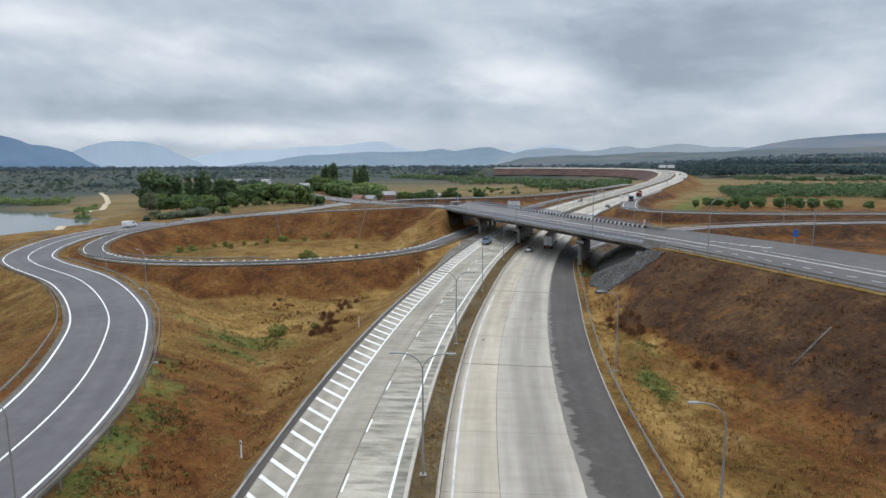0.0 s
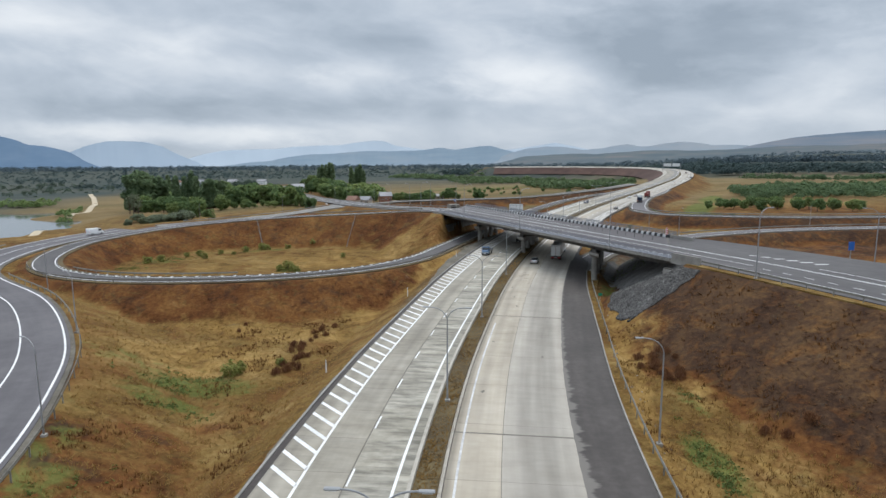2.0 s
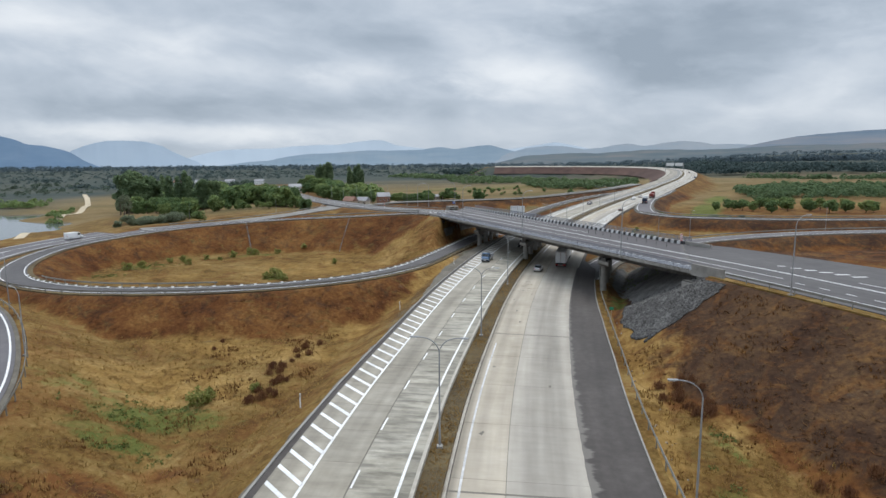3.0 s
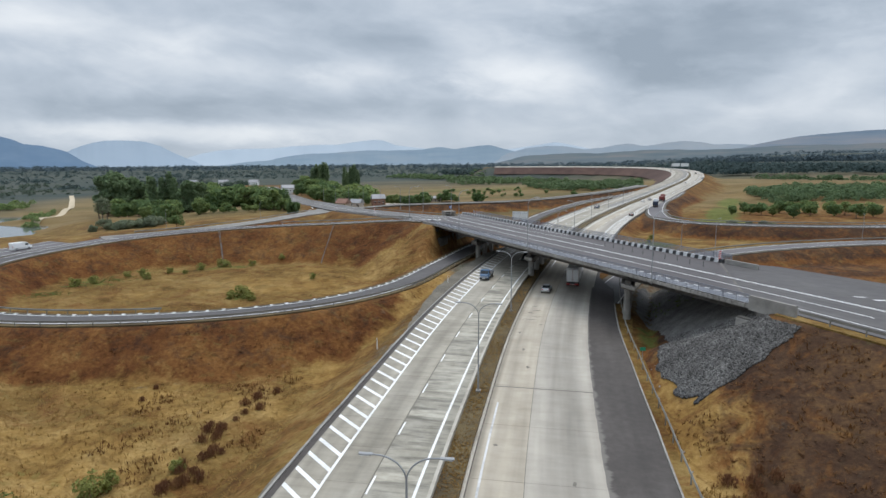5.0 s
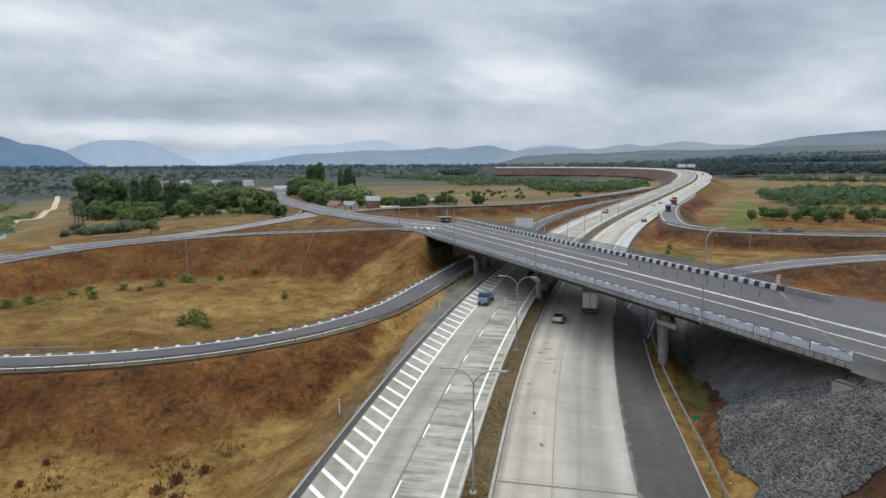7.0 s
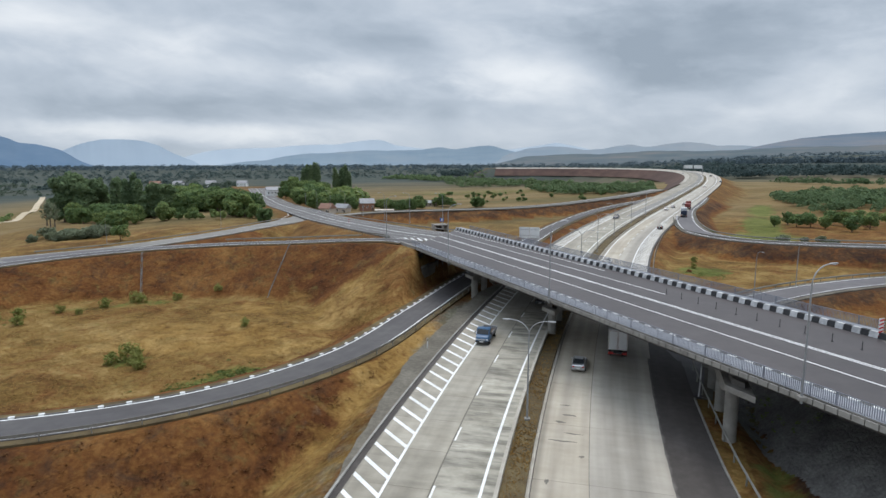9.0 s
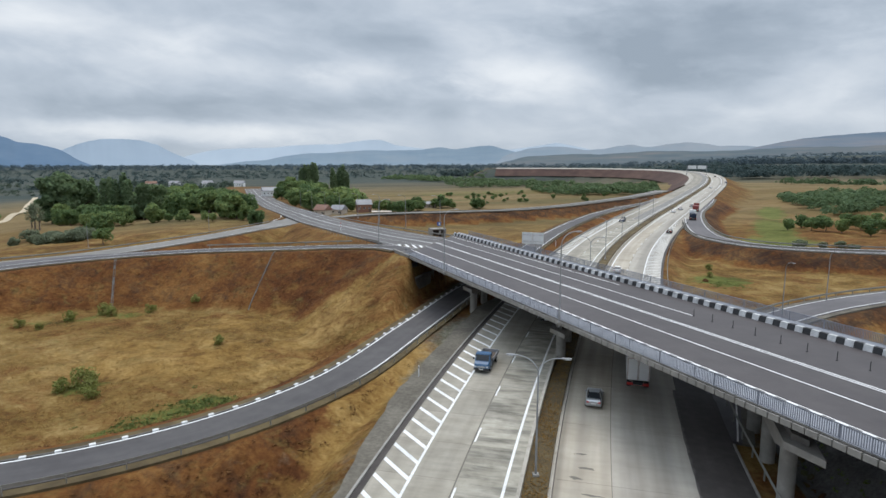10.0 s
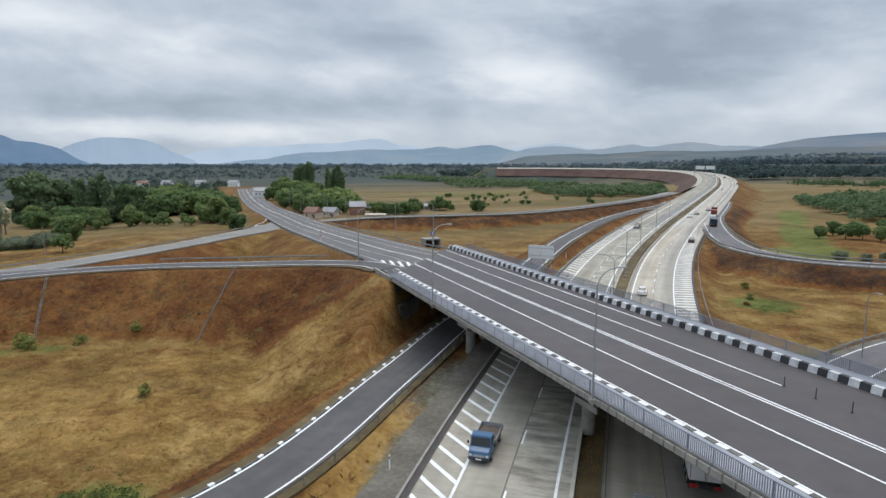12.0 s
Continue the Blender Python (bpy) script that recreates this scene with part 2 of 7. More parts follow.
M_ASPHALT_LANE = dusty_edge(road_material("asphalt_lane", [(0.047, 0.041, 0.038), (0.060, 0.052, 0.048), (0.078, 0.069, 0.064)], 0.7, 0.16, 1.1), 11.9, 1.5, (0.20, 0.185, 0.165))
smear(M_CONCRETE_ROAD, 0.90)
smear(M_CONCRETE_WARM, 0.97)
smear(M_CONCRETE_GREY, 0.975)
M_KERB = material("kerb_concrete", [(0.30, 0.275, 0.235), (0.39, 0.36, 0.31), (0.45, 0.42, 0.37)], 1.2, rough=0.9)
M_WALKWAY = material("walkway_concrete", [(0.20, 0.212, 0.238), (0.25, 0.262, 0.29), (0.30, 0.312, 0.336)], 0.8, rough=0.8)
M_JOINT = material("joint_tar", [(0.13, 0.118, 0.10), (0.18, 0.165, 0.14)], 2.0)
M_PAINT = material("road_paint", [(0.58, 0.58, 0.57), (0.72, 0.72, 0.71), (0.78, 0.78, 0.77)], 2.5, rough=0.6)
M_PAINT_WORN = material("road_paint_worn", [(0.33, 0.33, 0.33), (0.50, 0.50, 0.50), (0.66, 0.66, 0.65)], 2.0, rough=0.65)
M_BLACK = material("black_paint", [(0.028, 0.028, 0.03), (0.05, 0.05, 0.052)], 2.0, rough=0.7)
M_STEEL = material("galvanised_steel", [(0.33, 0.345, 0.35), (0.45, 0.46, 0.465)], 2.0, rough=0.45, metal=0.5)
M_RAIL = material("blue_grey_rail_paint", [(0.16, 0.172, 0.205), (0.215, 0.228, 0.265)], 2.0, rough=0.6)
M_GUARD = material("weathered_guardrail", [(0.19, 0.185, 0.165), (0.27, 0.265, 0.24)], 1.0, rough=0.55, metal=0.3)
M_POLE = material("lamp_pole_steel", [(0.25, 0.255, 0.26), (0.33, 0.335, 0.34)], 1.5, rough=0.5, metal=0.3)
M_GRAVEL = material("gravel_verge", [(0.085, 0.075, 0.06), (0.125, 0.112, 0.09), (0.175, 0.158, 0.13)], 2.2, bump=0.6, bump_scale=14, bump_dist=0.05, rough=0.95)
M_DIRT = material("dirt_verge", [(0.055, 0.040, 0.022), (0.098, 0.072, 0.036), (0.155, 0.118, 0.056)], 0.45, bump=0.6, bump_scale=8, bump_dist=0.06, rough=0.95)
M_STONE = material("riprap_stone", [(0.040, 0.039, 0.039), (0.080, 0.079, 0.078), (0.16, 0.158, 0.155)], 2.4, bump=0.4, bump_scale=9, bump_dist=0.08, rough=0.85, per=0.4)
M_STONE_BED = material("small_stones", [(0.064, 0.061, 0.058), (0.110, 0.106, 0.100), (0.165, 0.160, 0.151)], 3.2, bump=0.8, bump_scale=7, bump_dist=0.12, rough=0.9)
M_STONE_LOOSE = material("loose_stones", [(0.051, 0.048, 0.045), (0.096, 0.091, 0.086), (0.166, 0.160, 0.152)], 2.4, rough=0.85)


def island_vary(m, lo, hi):
    """Brightness that differs from stone to stone within one mesh."""
    nt, nl = m.node_tree.nodes, m.node_tree.links
    p = nt["Principled BSDF"]
    col = p.inputs["Base Color"].links[0].from_socket
    geo = nt.new("ShaderNodeNewGeometry")
    r = nt.new("ShaderNodeMapRange")
    r.inputs["To Min"].default_value, r.inputs["To Max"].default_value = lo, hi
    nl.new(geo.outputs["Random Per Island"], r.inputs["Value"])
    mm = nt.new("ShaderNodeMix")
    mm.data_type, mm.blend_type = "RGBA", "MULTIPLY"
    mm.inputs["Factor"].default_value = 1.0
    nl.new(col, mm.inputs["A"])
    nl.new(r.outputs[0], mm.inputs["B"])
    nl.new(mm.outputs["Result"], p.inputs["Base Color"])


island_vary(M_STONE_LOOSE, 0.35, 1.75)
M_HEATH = material("maroon_heath", [(0.045, 0.026, 0.022), (0.072, 0.042, 0.034), (0.105, 0.062, 0.048)], 0.08, rough=0.95)
M_SAND = material("pale_sand", [(0.40, 0.33, 0.23), (0.52, 0.44, 0.32)], 0.15, rough=0.95)
M_BARK = material("bark", [(0.085, 0.065, 0.05), (0.15, 0.12, 0.095)], 3.0, rough=0.9)


def leaf_material(name, a, b, c, vary=0.55):
    """Leaves that differ in shade from clump to clump and from tree to tree."""
    m = bpy.data.materials.new(name)
    m.use_nodes = True
    nt, nl = m.node_tree.nodes, m.node_tree.links
    p = nt["Principled BSDF"]
    p.inputs["Roughness"].default_value = 0.75
    p.inputs["Specular IOR Level"].default_value = 0.15
    geo = nt.new("ShaderNodeNewGeometry")
    oi = nt.new("ShaderNodeObjectInfo")
    add = nt.new("ShaderNodeMath")
    add.operation = "ADD"
    mul = nt.new("ShaderNodeMath")
    mul.operation = "MULTIPLY"
    mul.inputs[1].default_value = vary
    nl.new(geo.outputs["Random Per Island"], mul.inputs[0])
    mul2 = nt.new("ShaderNodeMath")
    mul2.operation = "MULTIPLY"
    mul2.inputs[1].default_value = 1.0 - vary
    nl.new(oi.outputs["Random"], mul2.inputs[0])
    nl.new(mul.outputs[0], add.inputs[0])
    nl.new(mul2.outputs[0], add.inputs[1])
    cr = nt.new("ShaderNodeValToRGB")
    e = cr.color_ramp.elements
    e[0].position, e[0].color = 0.1, (*a, 1)
    e[1].position, e[1].color = 0.55, (*b, 1)
    e.new(0.95).color = (*c, 1)
    nl.new(add.outputs[0], cr.inputs[0])
    nl.new(cr.outputs[0], p.inputs["Base Color"])
    # light also comes through the leaves
    tl = nt.new("ShaderNodeBsdfTranslucent")
    nl.new(cr.outputs[0], tl.inputs[0])
    mx = nt.new("ShaderNodeMixShader")
    mx.inputs[0].default_value = 0.45
    nl.new(p.outputs[0], mx.inputs[1])
    nl.new(tl.outputs[0], mx.inputs[2])
    nl.new(mx.outputs[0], nt["Material Output"].inputs[0])
    return m


M_LEAF = leaf_material("leaves", (0.098, 0.158, 0.070), (0.160, 0.230, 0.086), (0.27, 0.315, 0.112))
M_LEAF_BELT = leaf_material("leaves_belt", (0.080, 0.128, 0.068), (0.112, 0.168, 0.080), (0.16, 0.21, 0.098))
M_LEAF_DARK = leaf_material("leaves_dark", (0.118, 0.172, 0.094), (0.160, 0.224, 0.112), (0.215, 0.275, 0.135))
M_LEAF_GREY = leaf_material("leaves_greyish", (0.14, 0.168, 0.112), (0.19, 0.222, 0.142), (0.25, 0.28, 0.18))
# far and hazy leaves: distance haze mixed into the leaf colour as blue-grey
M_LEAF_FAR = leaf_material("leaves_far_hazed", (0.056, 0.086, 0.086), (0.070, 0.102, 0.100), (0.088, 0.118, 0.110), 0.4)
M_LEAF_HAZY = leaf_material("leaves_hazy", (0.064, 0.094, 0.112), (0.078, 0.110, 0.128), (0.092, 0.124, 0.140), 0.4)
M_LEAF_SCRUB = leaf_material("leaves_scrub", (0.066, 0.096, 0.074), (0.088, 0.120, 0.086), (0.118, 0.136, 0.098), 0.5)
M_LEAF_PALE = leaf_material("leaves_pale", (0.15, 0.168, 0.046), (0.21, 0.228, 0.066), (0.29, 0.295, 0.10))
M_GRASS_DRY = leaf_material("dry_grass", (0.17, 0.098, 0.028), (0.25, 0.15, 0.047), (0.35, 0.23, 0.085))
M_GRASS_RUST = leaf_material("rusty_grass", (0.075, 0.032, 0.013), (0.125, 0.056, 0.020), (0.19, 0.10, 0.036))
M_STALK = leaf_material("dead_stalks", (0.13, 0.062, 0.036), (0.19, 0.092, 0.048), (0.26, 0.14, 0.065))
M_GRASS_GREEN = leaf_material("green_weeds", (0.085, 0.115, 0.032), (0.13, 0.165, 0.05), (0.19, 0.21, 0.075))


def plain(name, col, rough=0.5, metal=0.0, emit=None, spec=0.5):
    m = bpy.data.materials.new(name)
    m.use_nodes = True
    p = m.node_tree.nodes["Principled BSDF"]
    p.inputs["Base Color"].default_value = (*col, 1)
    p.inputs["Roughness"].default_value, p.inputs["Metallic"].default_value = rough, metal
    p.inputs["Specular IOR Level"].default_value = spec
    return m


M_GLASS = plain("dark_glass", (0.02, 0.023, 0.026), 0.12)
M_TYRE = plain("rubber", (0.02, 0.02, 0.02), 0.85)
M_RIM = plain("wheel_rim", (0.35, 0.35, 0.36), 0.35, 0.8)
M_RED_LIGHT = plain("tail_light_red", (0.45, 0.03, 0.02), 0.3)
M_LAMP_GLASS = plain("lamp_glass", (0.65, 0.67, 0.68), 0.25)
M_WHITE = material("white_paint", [(0.66, 0.66, 0.65), (0.76, 0.76, 0.75), (0.82, 0.82, 0.81)], 0.6, rough=0.5)
M_SILVER = plain("silver_paint", (0.42, 0.43, 0.44), 0.3, 0.6)
M_CARBLACK = plain("black_car_paint", (0.012, 0.012, 0.014), 0.2)
M_CARBLUE = plain("blue_car_paint", (0.035, 0.10, 0.20), 0.3)
M_CARDARK = plain("dark_blue_paint", (0.02, 0.03, 0.055), 0.25)
M_CARRED = plain("dark_red_paint", (0.17, 0.03, 0.025), 0.45)
M_SIGNBLUE = plain("sign_blue", (0.02, 0.12, 0.42), 0.4)
M_SIGNGREEN = plain("sign_green", (0.02, 0.22, 0.12), 0.4)
M_SIGNRED = plain("sign_red", (0.5, 0.04, 0.04), 0.4)
M_PANEL = material("pale_sheet_metal", [(0.58, 0.59, 0.59), (0.70, 0.71, 0.71)], 0.8, rough=0.5)
M_ROOF_GREY = material("grey_metal_roof", [(0.22, 0.22, 0.23), (0.32, 0.32, 0.33)], 0.8, rough=0.6)
M_ROOF_RUST = material("rusty_roof", [(0.16, 0.085, 0.06), (0.27, 0.16, 0.12)], 0.8, rough=0.8)
M_PLASTER = material("house_plaster", [(0.42, 0.36, 0.30), (0.56, 0.50, 0.43)], 0.6, rough=0.9)
M_BRICK = material("house_brick", [(0.20, 0.10, 0.07), (0.30, 0.16, 0.11)], 1.2, rough=0.9)


# ---------------------------------------------------------------- geometry helpers
def mesh_object(name, verts, faces, mat, parent=None, label="", smooth=False):
    me = bpy.data.meshes.new(name)
    me.from_pydata([tuple(v) for v in verts], [], faces)
    me.update()
    if mat:
        me.materials.append(mat)
    if smooth:
        me.polygons.foreach_set("use_smooth", [True] * len(me.polygons))
    ob = new(name, me)
    if parent:
        ob.parent = parent
    if label:
        ob["label"] = label
    return ob


def part(name, bm, mat, parent, label="", smooth=False):
    me = bpy.data.meshes.new(name)
    bm.to_mesh(me)
    bm.free()
    me.materials.append(mat)
    if smooth:
        me.polygons.foreach_set("use_smooth", [True] * len(me.polygons))
    ob = new(name, me)
    ob.parent = parent
    if label:
        ob["label"] = label
    return ob


def thing(name, m, label, category, group="", kind=""):
    ob = new(name)
    ob.matrix_world = m
    return tagged(ob, label, category, group, kind)


def add_box(bm, cx, cy, cz, sx, sy, sz, bevel=0.0, rot=None):
    r = bmesh.ops.create_cube(bm, size=1.0)
    vs = r["verts"]
    m = Matrix.LocRotScale((cx, cy, cz), rot, (sx, sy, sz))
    bmesh.ops.transform(bm, matrix=m, verts=vs)
    if bevel:
        es = list({e for v in vs for e in v.link_edges})
        bmesh.ops.bevel(bm, geom=es, offset=bevel, segments=1, affect="EDGES")
    return bm


def box_bm(*a, **k):
    return add_box(bmesh.new(), *a, **k)


def add_tube(bm, pts, radii, seg=8):
    """A tapered tube through the points."""
    rings = []
    for k, p in enumerate(pts):
        p = Vector(p)
        a = Vector(pts[max(0, k - 1)])
        b = Vector(pts[min(len(pts) - 1, k + 1)])
        t = (b - a).normalized()
        s = t.cross(Vector((0, 0, 1)))
        s = Vector((1, 0, 0)) if s.length < 1e-3 else s.normalized()
        w = t.cross(s)
        rings.append([bm.verts.new(p + radii[k] * (math.cos(2 * math.pi * j / seg) * s + math.sin(2 * math.pi * j / seg) * w)) for j in range(seg)])
    for a, b in zip(rings, rings[1:]):
        for j in range(seg):
            bm.faces.new((a[j], a[(j + 1) % seg], b[(j + 1) % seg], b[j]))
    bm.faces.new(rings[0][::-1])
    bm.faces.new(rings[-1])
    return bm


def tube_bm(pts, radii, seg=8):
    return add_tube(bmesh.new(), pts, radii, seg)


class Line:
    """A road's centre line: a smooth curve through points (x, y, z), sampled about every step metres."""

    def __init__(self, pts, step=2.0):
        P = np.array(pts, float)
        Q = np.vstack([2 * P[0] - P[1], P, 2 * P[-1] - P[-2]])
        out = []
        for k in range(1, len(Q) - 2):
            p0, p1, p2, p3 = Q[k - 1], Q[k], Q[k + 1], Q[k + 2]
            d0, d1, d2 = [max(1e-6, np.linalg.norm(b - a)) ** 0.5 for a, b in ((p0, p1), (p1, p2), (p2, p3))]
            n = max(2, int(d1 * d1 / step))
            t0, t1 = 0.0, d0
            t2, t3 = d0 + d1, d0 + d1 + d2
            for t in np.linspace(t1, t2, n, endpoint=False):
                a1 = (t1 - t) / (t1 - t0) * p0 + (t - t0) / (t1 - t0) * p1
                a2 = (t2 - t) / (t2 - t1) * p1 + (t - t1) / (t2 - t1) * p2
                a3 = (t3 - t) / (t3 - t2) * p2 + (t - t2) / (t3 - t2) * p3
                b1 = (t2 - t) / (t2 - t0) * a1 + (t - t0) / (t2 - t0) * a2
                b2 = (t3 - t) / (t3 - t1) * a2 + (t - t1) / (t3 - t1) * a3
                out.append((t2 - t) / (t2 - t1) * b1 + (t - t1) / (t2 - t1) * b2)
        out.append(P[-1])
        p = np.array(out)
        d = np.r_[0, np.cumsum(np.linalg.norm(np.diff(p[:, :2], axis=0), axis=1))]
        self.length = d[-1]
        self.s = np.linspace(0, d[-1], max(2, int(d[-1] / step) + 1))
        self.p = np.stack([np.interp(self.s, d, p[:, k]) for k in range(3)], 1)
        t = np.gradient(self.p[:, :2], axis=0)
        t /= np.linalg.norm(t, axis=1)[:, None]
        self.t = t
        self.n = np.stack([t[:, 1], -t[:, 0]], 1)

    def at(self, s, u=0.0, dz=0.0):
        q = [np.interp(s, self.s, self.p[:, k]) for k in range(3)]
        n = [np.interp(s, self.s, self.n[:, k]) for k in range(2)]
        return np.array([q[0] + n[0] * u, q[1] + n[1] * u, q[2] + dz])

    def way(self, s):
        return math.atan2(np.interp(s, self.s, self.t[:, 1]), np.interp(s, self.s, self.t[:, 0]))

    def near(self, x, y):
        """The arc length of the sample nearest to a place."""
        return float(self.s[np.argmin((self.p[:, 0] - x) ** 2 + (self.p[:, 1] - y) ** 2)])


def ribbon(name, line, u0, u1, dz, mat, parent=None, s0=0.0, s1=None, thick=0.0, step=None, label=""):
    """A strip along a line between the offsets u0 and u1 (numbers or functions of s); thick: depth of its sides."""
    s1 = line.length if s1 is None else s1
    step = step or 2.0
    ss = np.linspace(s0, s1, max(2, int(abs(s1 - s0) / step) + 1))
    verts, faces = [], []
    for s in ss:
        a = u0(s) if callable(u0) else u0
        b = u1(s) if callable(u1) else u1
        d = dz(s) if callable(dz) else dz
        verts += [line.at(s, a, d), line.at(s, b, d)]
        if thick:
            verts += [line.at(s, a, d - thick), line.at(s, b, d - thick)]
    w = 4 if thick else 2
    for k in range(len(ss) - 1):
        i, j = k * w, (k + 1) * w
        faces.append((i, i + 1, j + 1, j))
        if thick:
            faces += [(i + 2, i, j, j + 2), (i + 1, i + 3, j + 3, j + 1), (i + 3, i + 2, j + 2, j + 3)]
    if thick:
        e = (len(ss) - 1) * w
        faces += [(0, 2, 3, 1), (e, e + 1, e + 3, e + 2)]
    ob = mesh_object(name, verts, faces, mat, parent, label)
    across, along = [], []
    for s in ss:
        a = u0(s) if callable(u0) else u0
        b = u1(s) if callable(u1) else u1
        across += [a, b] * (w // 2)
        along += [s] * w
    for key, val in (("across", across), ("along", along)):
        ob.data.attributes.new(key, "FLOAT", "POINT").data.foreach_set("value", np.array(val, np.float32))
    return ob


# ---------------------------------------------------------------- the plan: centre lines
HW = Line([(-1.5, -70.0, 0.4), (-1.8, -20.0, 0.4), (-1.4, 25.0, 0.4), (0.5, 59.0, 0.4), (3.9, 87.0, 0.4), (8.9, 115.0, 0.4), (14.7, 142.1, 0.8),
           (23.1, 173.2, 1.45), (35.3, 211.1, 2.1), (48.9, 249.0, 2.7), (62.8, 282.0, 3.1), (89.4, 336.0, 3.9), (129.7, 412.0, 5.0),
           (177.0, 500.0, 6.9), (229.0, 600.0, 9.4), (272.0, 700.0, 12.4), (297.0, 790.0, 14.6), (300.0, 880.0, 15.9), (262.0, 960.0, 16.4),
           (180.0, 1010.0, 16.6), (85.0, 1030.0, 16.4)], 2.0)
DL, DR = 0.4, -0.4                                   # the left carriageway lies higher than the right one
LOOP = Line([(134.0, 450.0, 5.65), (117.5, 422.5, 5.1), (102.5, 405.0, 4.7), (88.0, 385.0, 4.3), (70.5, 356.0, 3.9), (47.3, 309.0, 3.15), (35.0, 278.0, 2.7), (22.0, 243.0, 2.1),
           (10.7, 214.9, 1.7), (2.9, 192.8, 1.5), (-6.4, 168.9, 1.35), (-17.8, 155.7, 1.3), (-31.7, 148.0, 1.3), (-49.9, 144.6, 1.2),
           (-71.1, 146.1, 1.1), (-88.2, 154.2, 1.1), (-99.3, 166.8, 1.2), (-105.4, 181.0, 1.6), (-106.9, 198.0, 2.3), (-99.2, 217.1, 3.3),
           (-86.6, 230.5, 4.2), (-69.4, 240.1, 5.0), (-50.0, 243.2, 5.9), (-31.0, 240.3, 6.9), (-15.0, 235.9, 8.0), (-5.0, 230.5, 8.75),
           (-0.0, 224.5, 9.0)], 1.5)
OUTER = Line([(-38.7, -40.0, 1.0), (-37.2, 0.0, 1.0), (-36.2, 30.0, 1.0), (-37.2, 46.9, 1.0), (-40.7, 62.8, 1.0), (-47.7, 80.7, 1.0),
           (-55.5, 95.7, 1.0), (-76.2, 122.8, 1.0), (-101.1, 144.9, 1.0), (-109.5, 154.7, 1.05), (-116.2, 169.7, 1.3), (-119.2, 190.0, 1.9),
           (-115.1, 208.4, 2.7), (-108.1, 222.5, 3.4)], 1.5)
BACK = Line([(-100, 229, 3.8), (-90, 237, 4.0), (-82, 246, 4.0), (-75.5, 268, 3.3), (-71, 288, 2.7), (-66.5, 308, 2.3), (-62.5, 330, 2.0), (-61, 350, 1.4), (-66, 374, 0.2)], 2.0)
OV_A, OV_D = Vector((43.9, 115.1)), Vector((-0.3904, 0.9207))
OV_N = Vector((OV_D.y, -OV_D.x))


def ov(u, v, z=9.1):
    """A place on the overpass: u along it, v across it from its near edge."""
    p = OV_A + OV_D * u + OV_N * v
    return (p.x, p.y, z)


def bend(u):
    """How far the right approach swings towards its near side."""
    d = np.maximum(0.0, -np.asarray(u, float))
    return -np.where(d < 60, 0.06 * d + 0.0008 * d * d, 6.48 + 0.156 * (d - 60))


OVER_R = Line([ov(q, 12 + float(bend(q)), h) for q, h in ((-330, 4.0), (-220, 7.0), (-120, 8.9), (-60, 9.1), (-40, 9.1), (-20, 9.1), (-8, 9.1), (3.5, 9.1), (31, 9.1))], 2.0)
OVER_L = Line([ov(112, 11.5, 9.1), ov(130, 11.5, 8.55), ov(150, 11.5, 7.2), ov(200, 11.5, 4.6), ov(250, 11.5, 2.3), ov(322, 12.5, 0.0), ov(400, 13.0, -2.3), ov(450, 14.2, -3.2),
               ov(510, 16.0, -4.0), ov(600, 20, -4.4), ov(720, 27, -4.6)], 2.0)
JUNCTION = Line([(-66, 312, 2.25), (-61, 334, 1.85), (-58.5, 354, 1.4), (-60, 378, 0.55), (-68, 404, -0.6)], 2.0)
SKEW = 1.13                                          # the overpass crosses aslant: its ends and piers follow the motorway
R_OUT = Line([(163.0, 452.0, 5.35), (144.5, 415.7, 4.65), (122.9, 375.5, 4.1), (106.0, 335.2, 3.65), (94.9, 301.9, 3.6), (91.1, 282.7, 3.85),
           (95.6, 265.4, 4.1), (109.6, 256.9, 4.2), (138.7, 249.9, 4.3), (165.0, 247.0, 4.6), (210.0, 240.0, 5.2), (290.0, 222.0, 6.5)], 2.0)
R_LOOP = Line([(33.5, 158.0, 0.5), (43.3, 177.8, 0.9), (53.8, 191.3, 1.2), (65.0, 199.5, 1.7), (76.6, 205.3, 2.2), (92.2, 210.3, 2.8),
           (115.0, 213.6, 3.5), (144.0, 212.0, 4.3), (180.0, 203.0, 5.6), (215.0, 180.0, 7.2), (235.0, 140.0, 8.0)], 1.5)
STREET = Line([(-66, 398, -1.5), (-45, 400, -0.5), (-27, 402, 0.8), (13, 409, 1.5), (41, 416, 1.8), (69, 432, 2.4), (98, 455, 3.6), (122, 475, 4.8), (141, 493, 6.1), (160, 518, 7.0)], 2.5)

# levels of the natural ground
LEVELS_NEAR = [(-84, 400, -1.4), (-112, 455, -3.2), (-150, 540, -4.8), (-84, 345, -1.0), (-30, 104, -5.2), (-24, 124, -5.3), (-48, 122, -4.6), (-60, 214, -3.4), (-30, 200, -2.6), (-43, 183, -3.5), (-82, 185, -3.4), (-110, 305, -3.8), (-150, 260, -4.5), (-195, 400, -6.5), (-45, 450, -6.0), (-62, 480, -5.5), (20, 370, -4.5), (10, 300, -3.5), (60, 390, -3), (-293, 518, -9.8), (-272, 450, -11.0), (-228, 356, -11.6), (-217, 436, -9.6), (-404, 702, -10.0), (-345, 610, -9.6), (-250, 560, -9.0), (-250, 374, -17.2)]
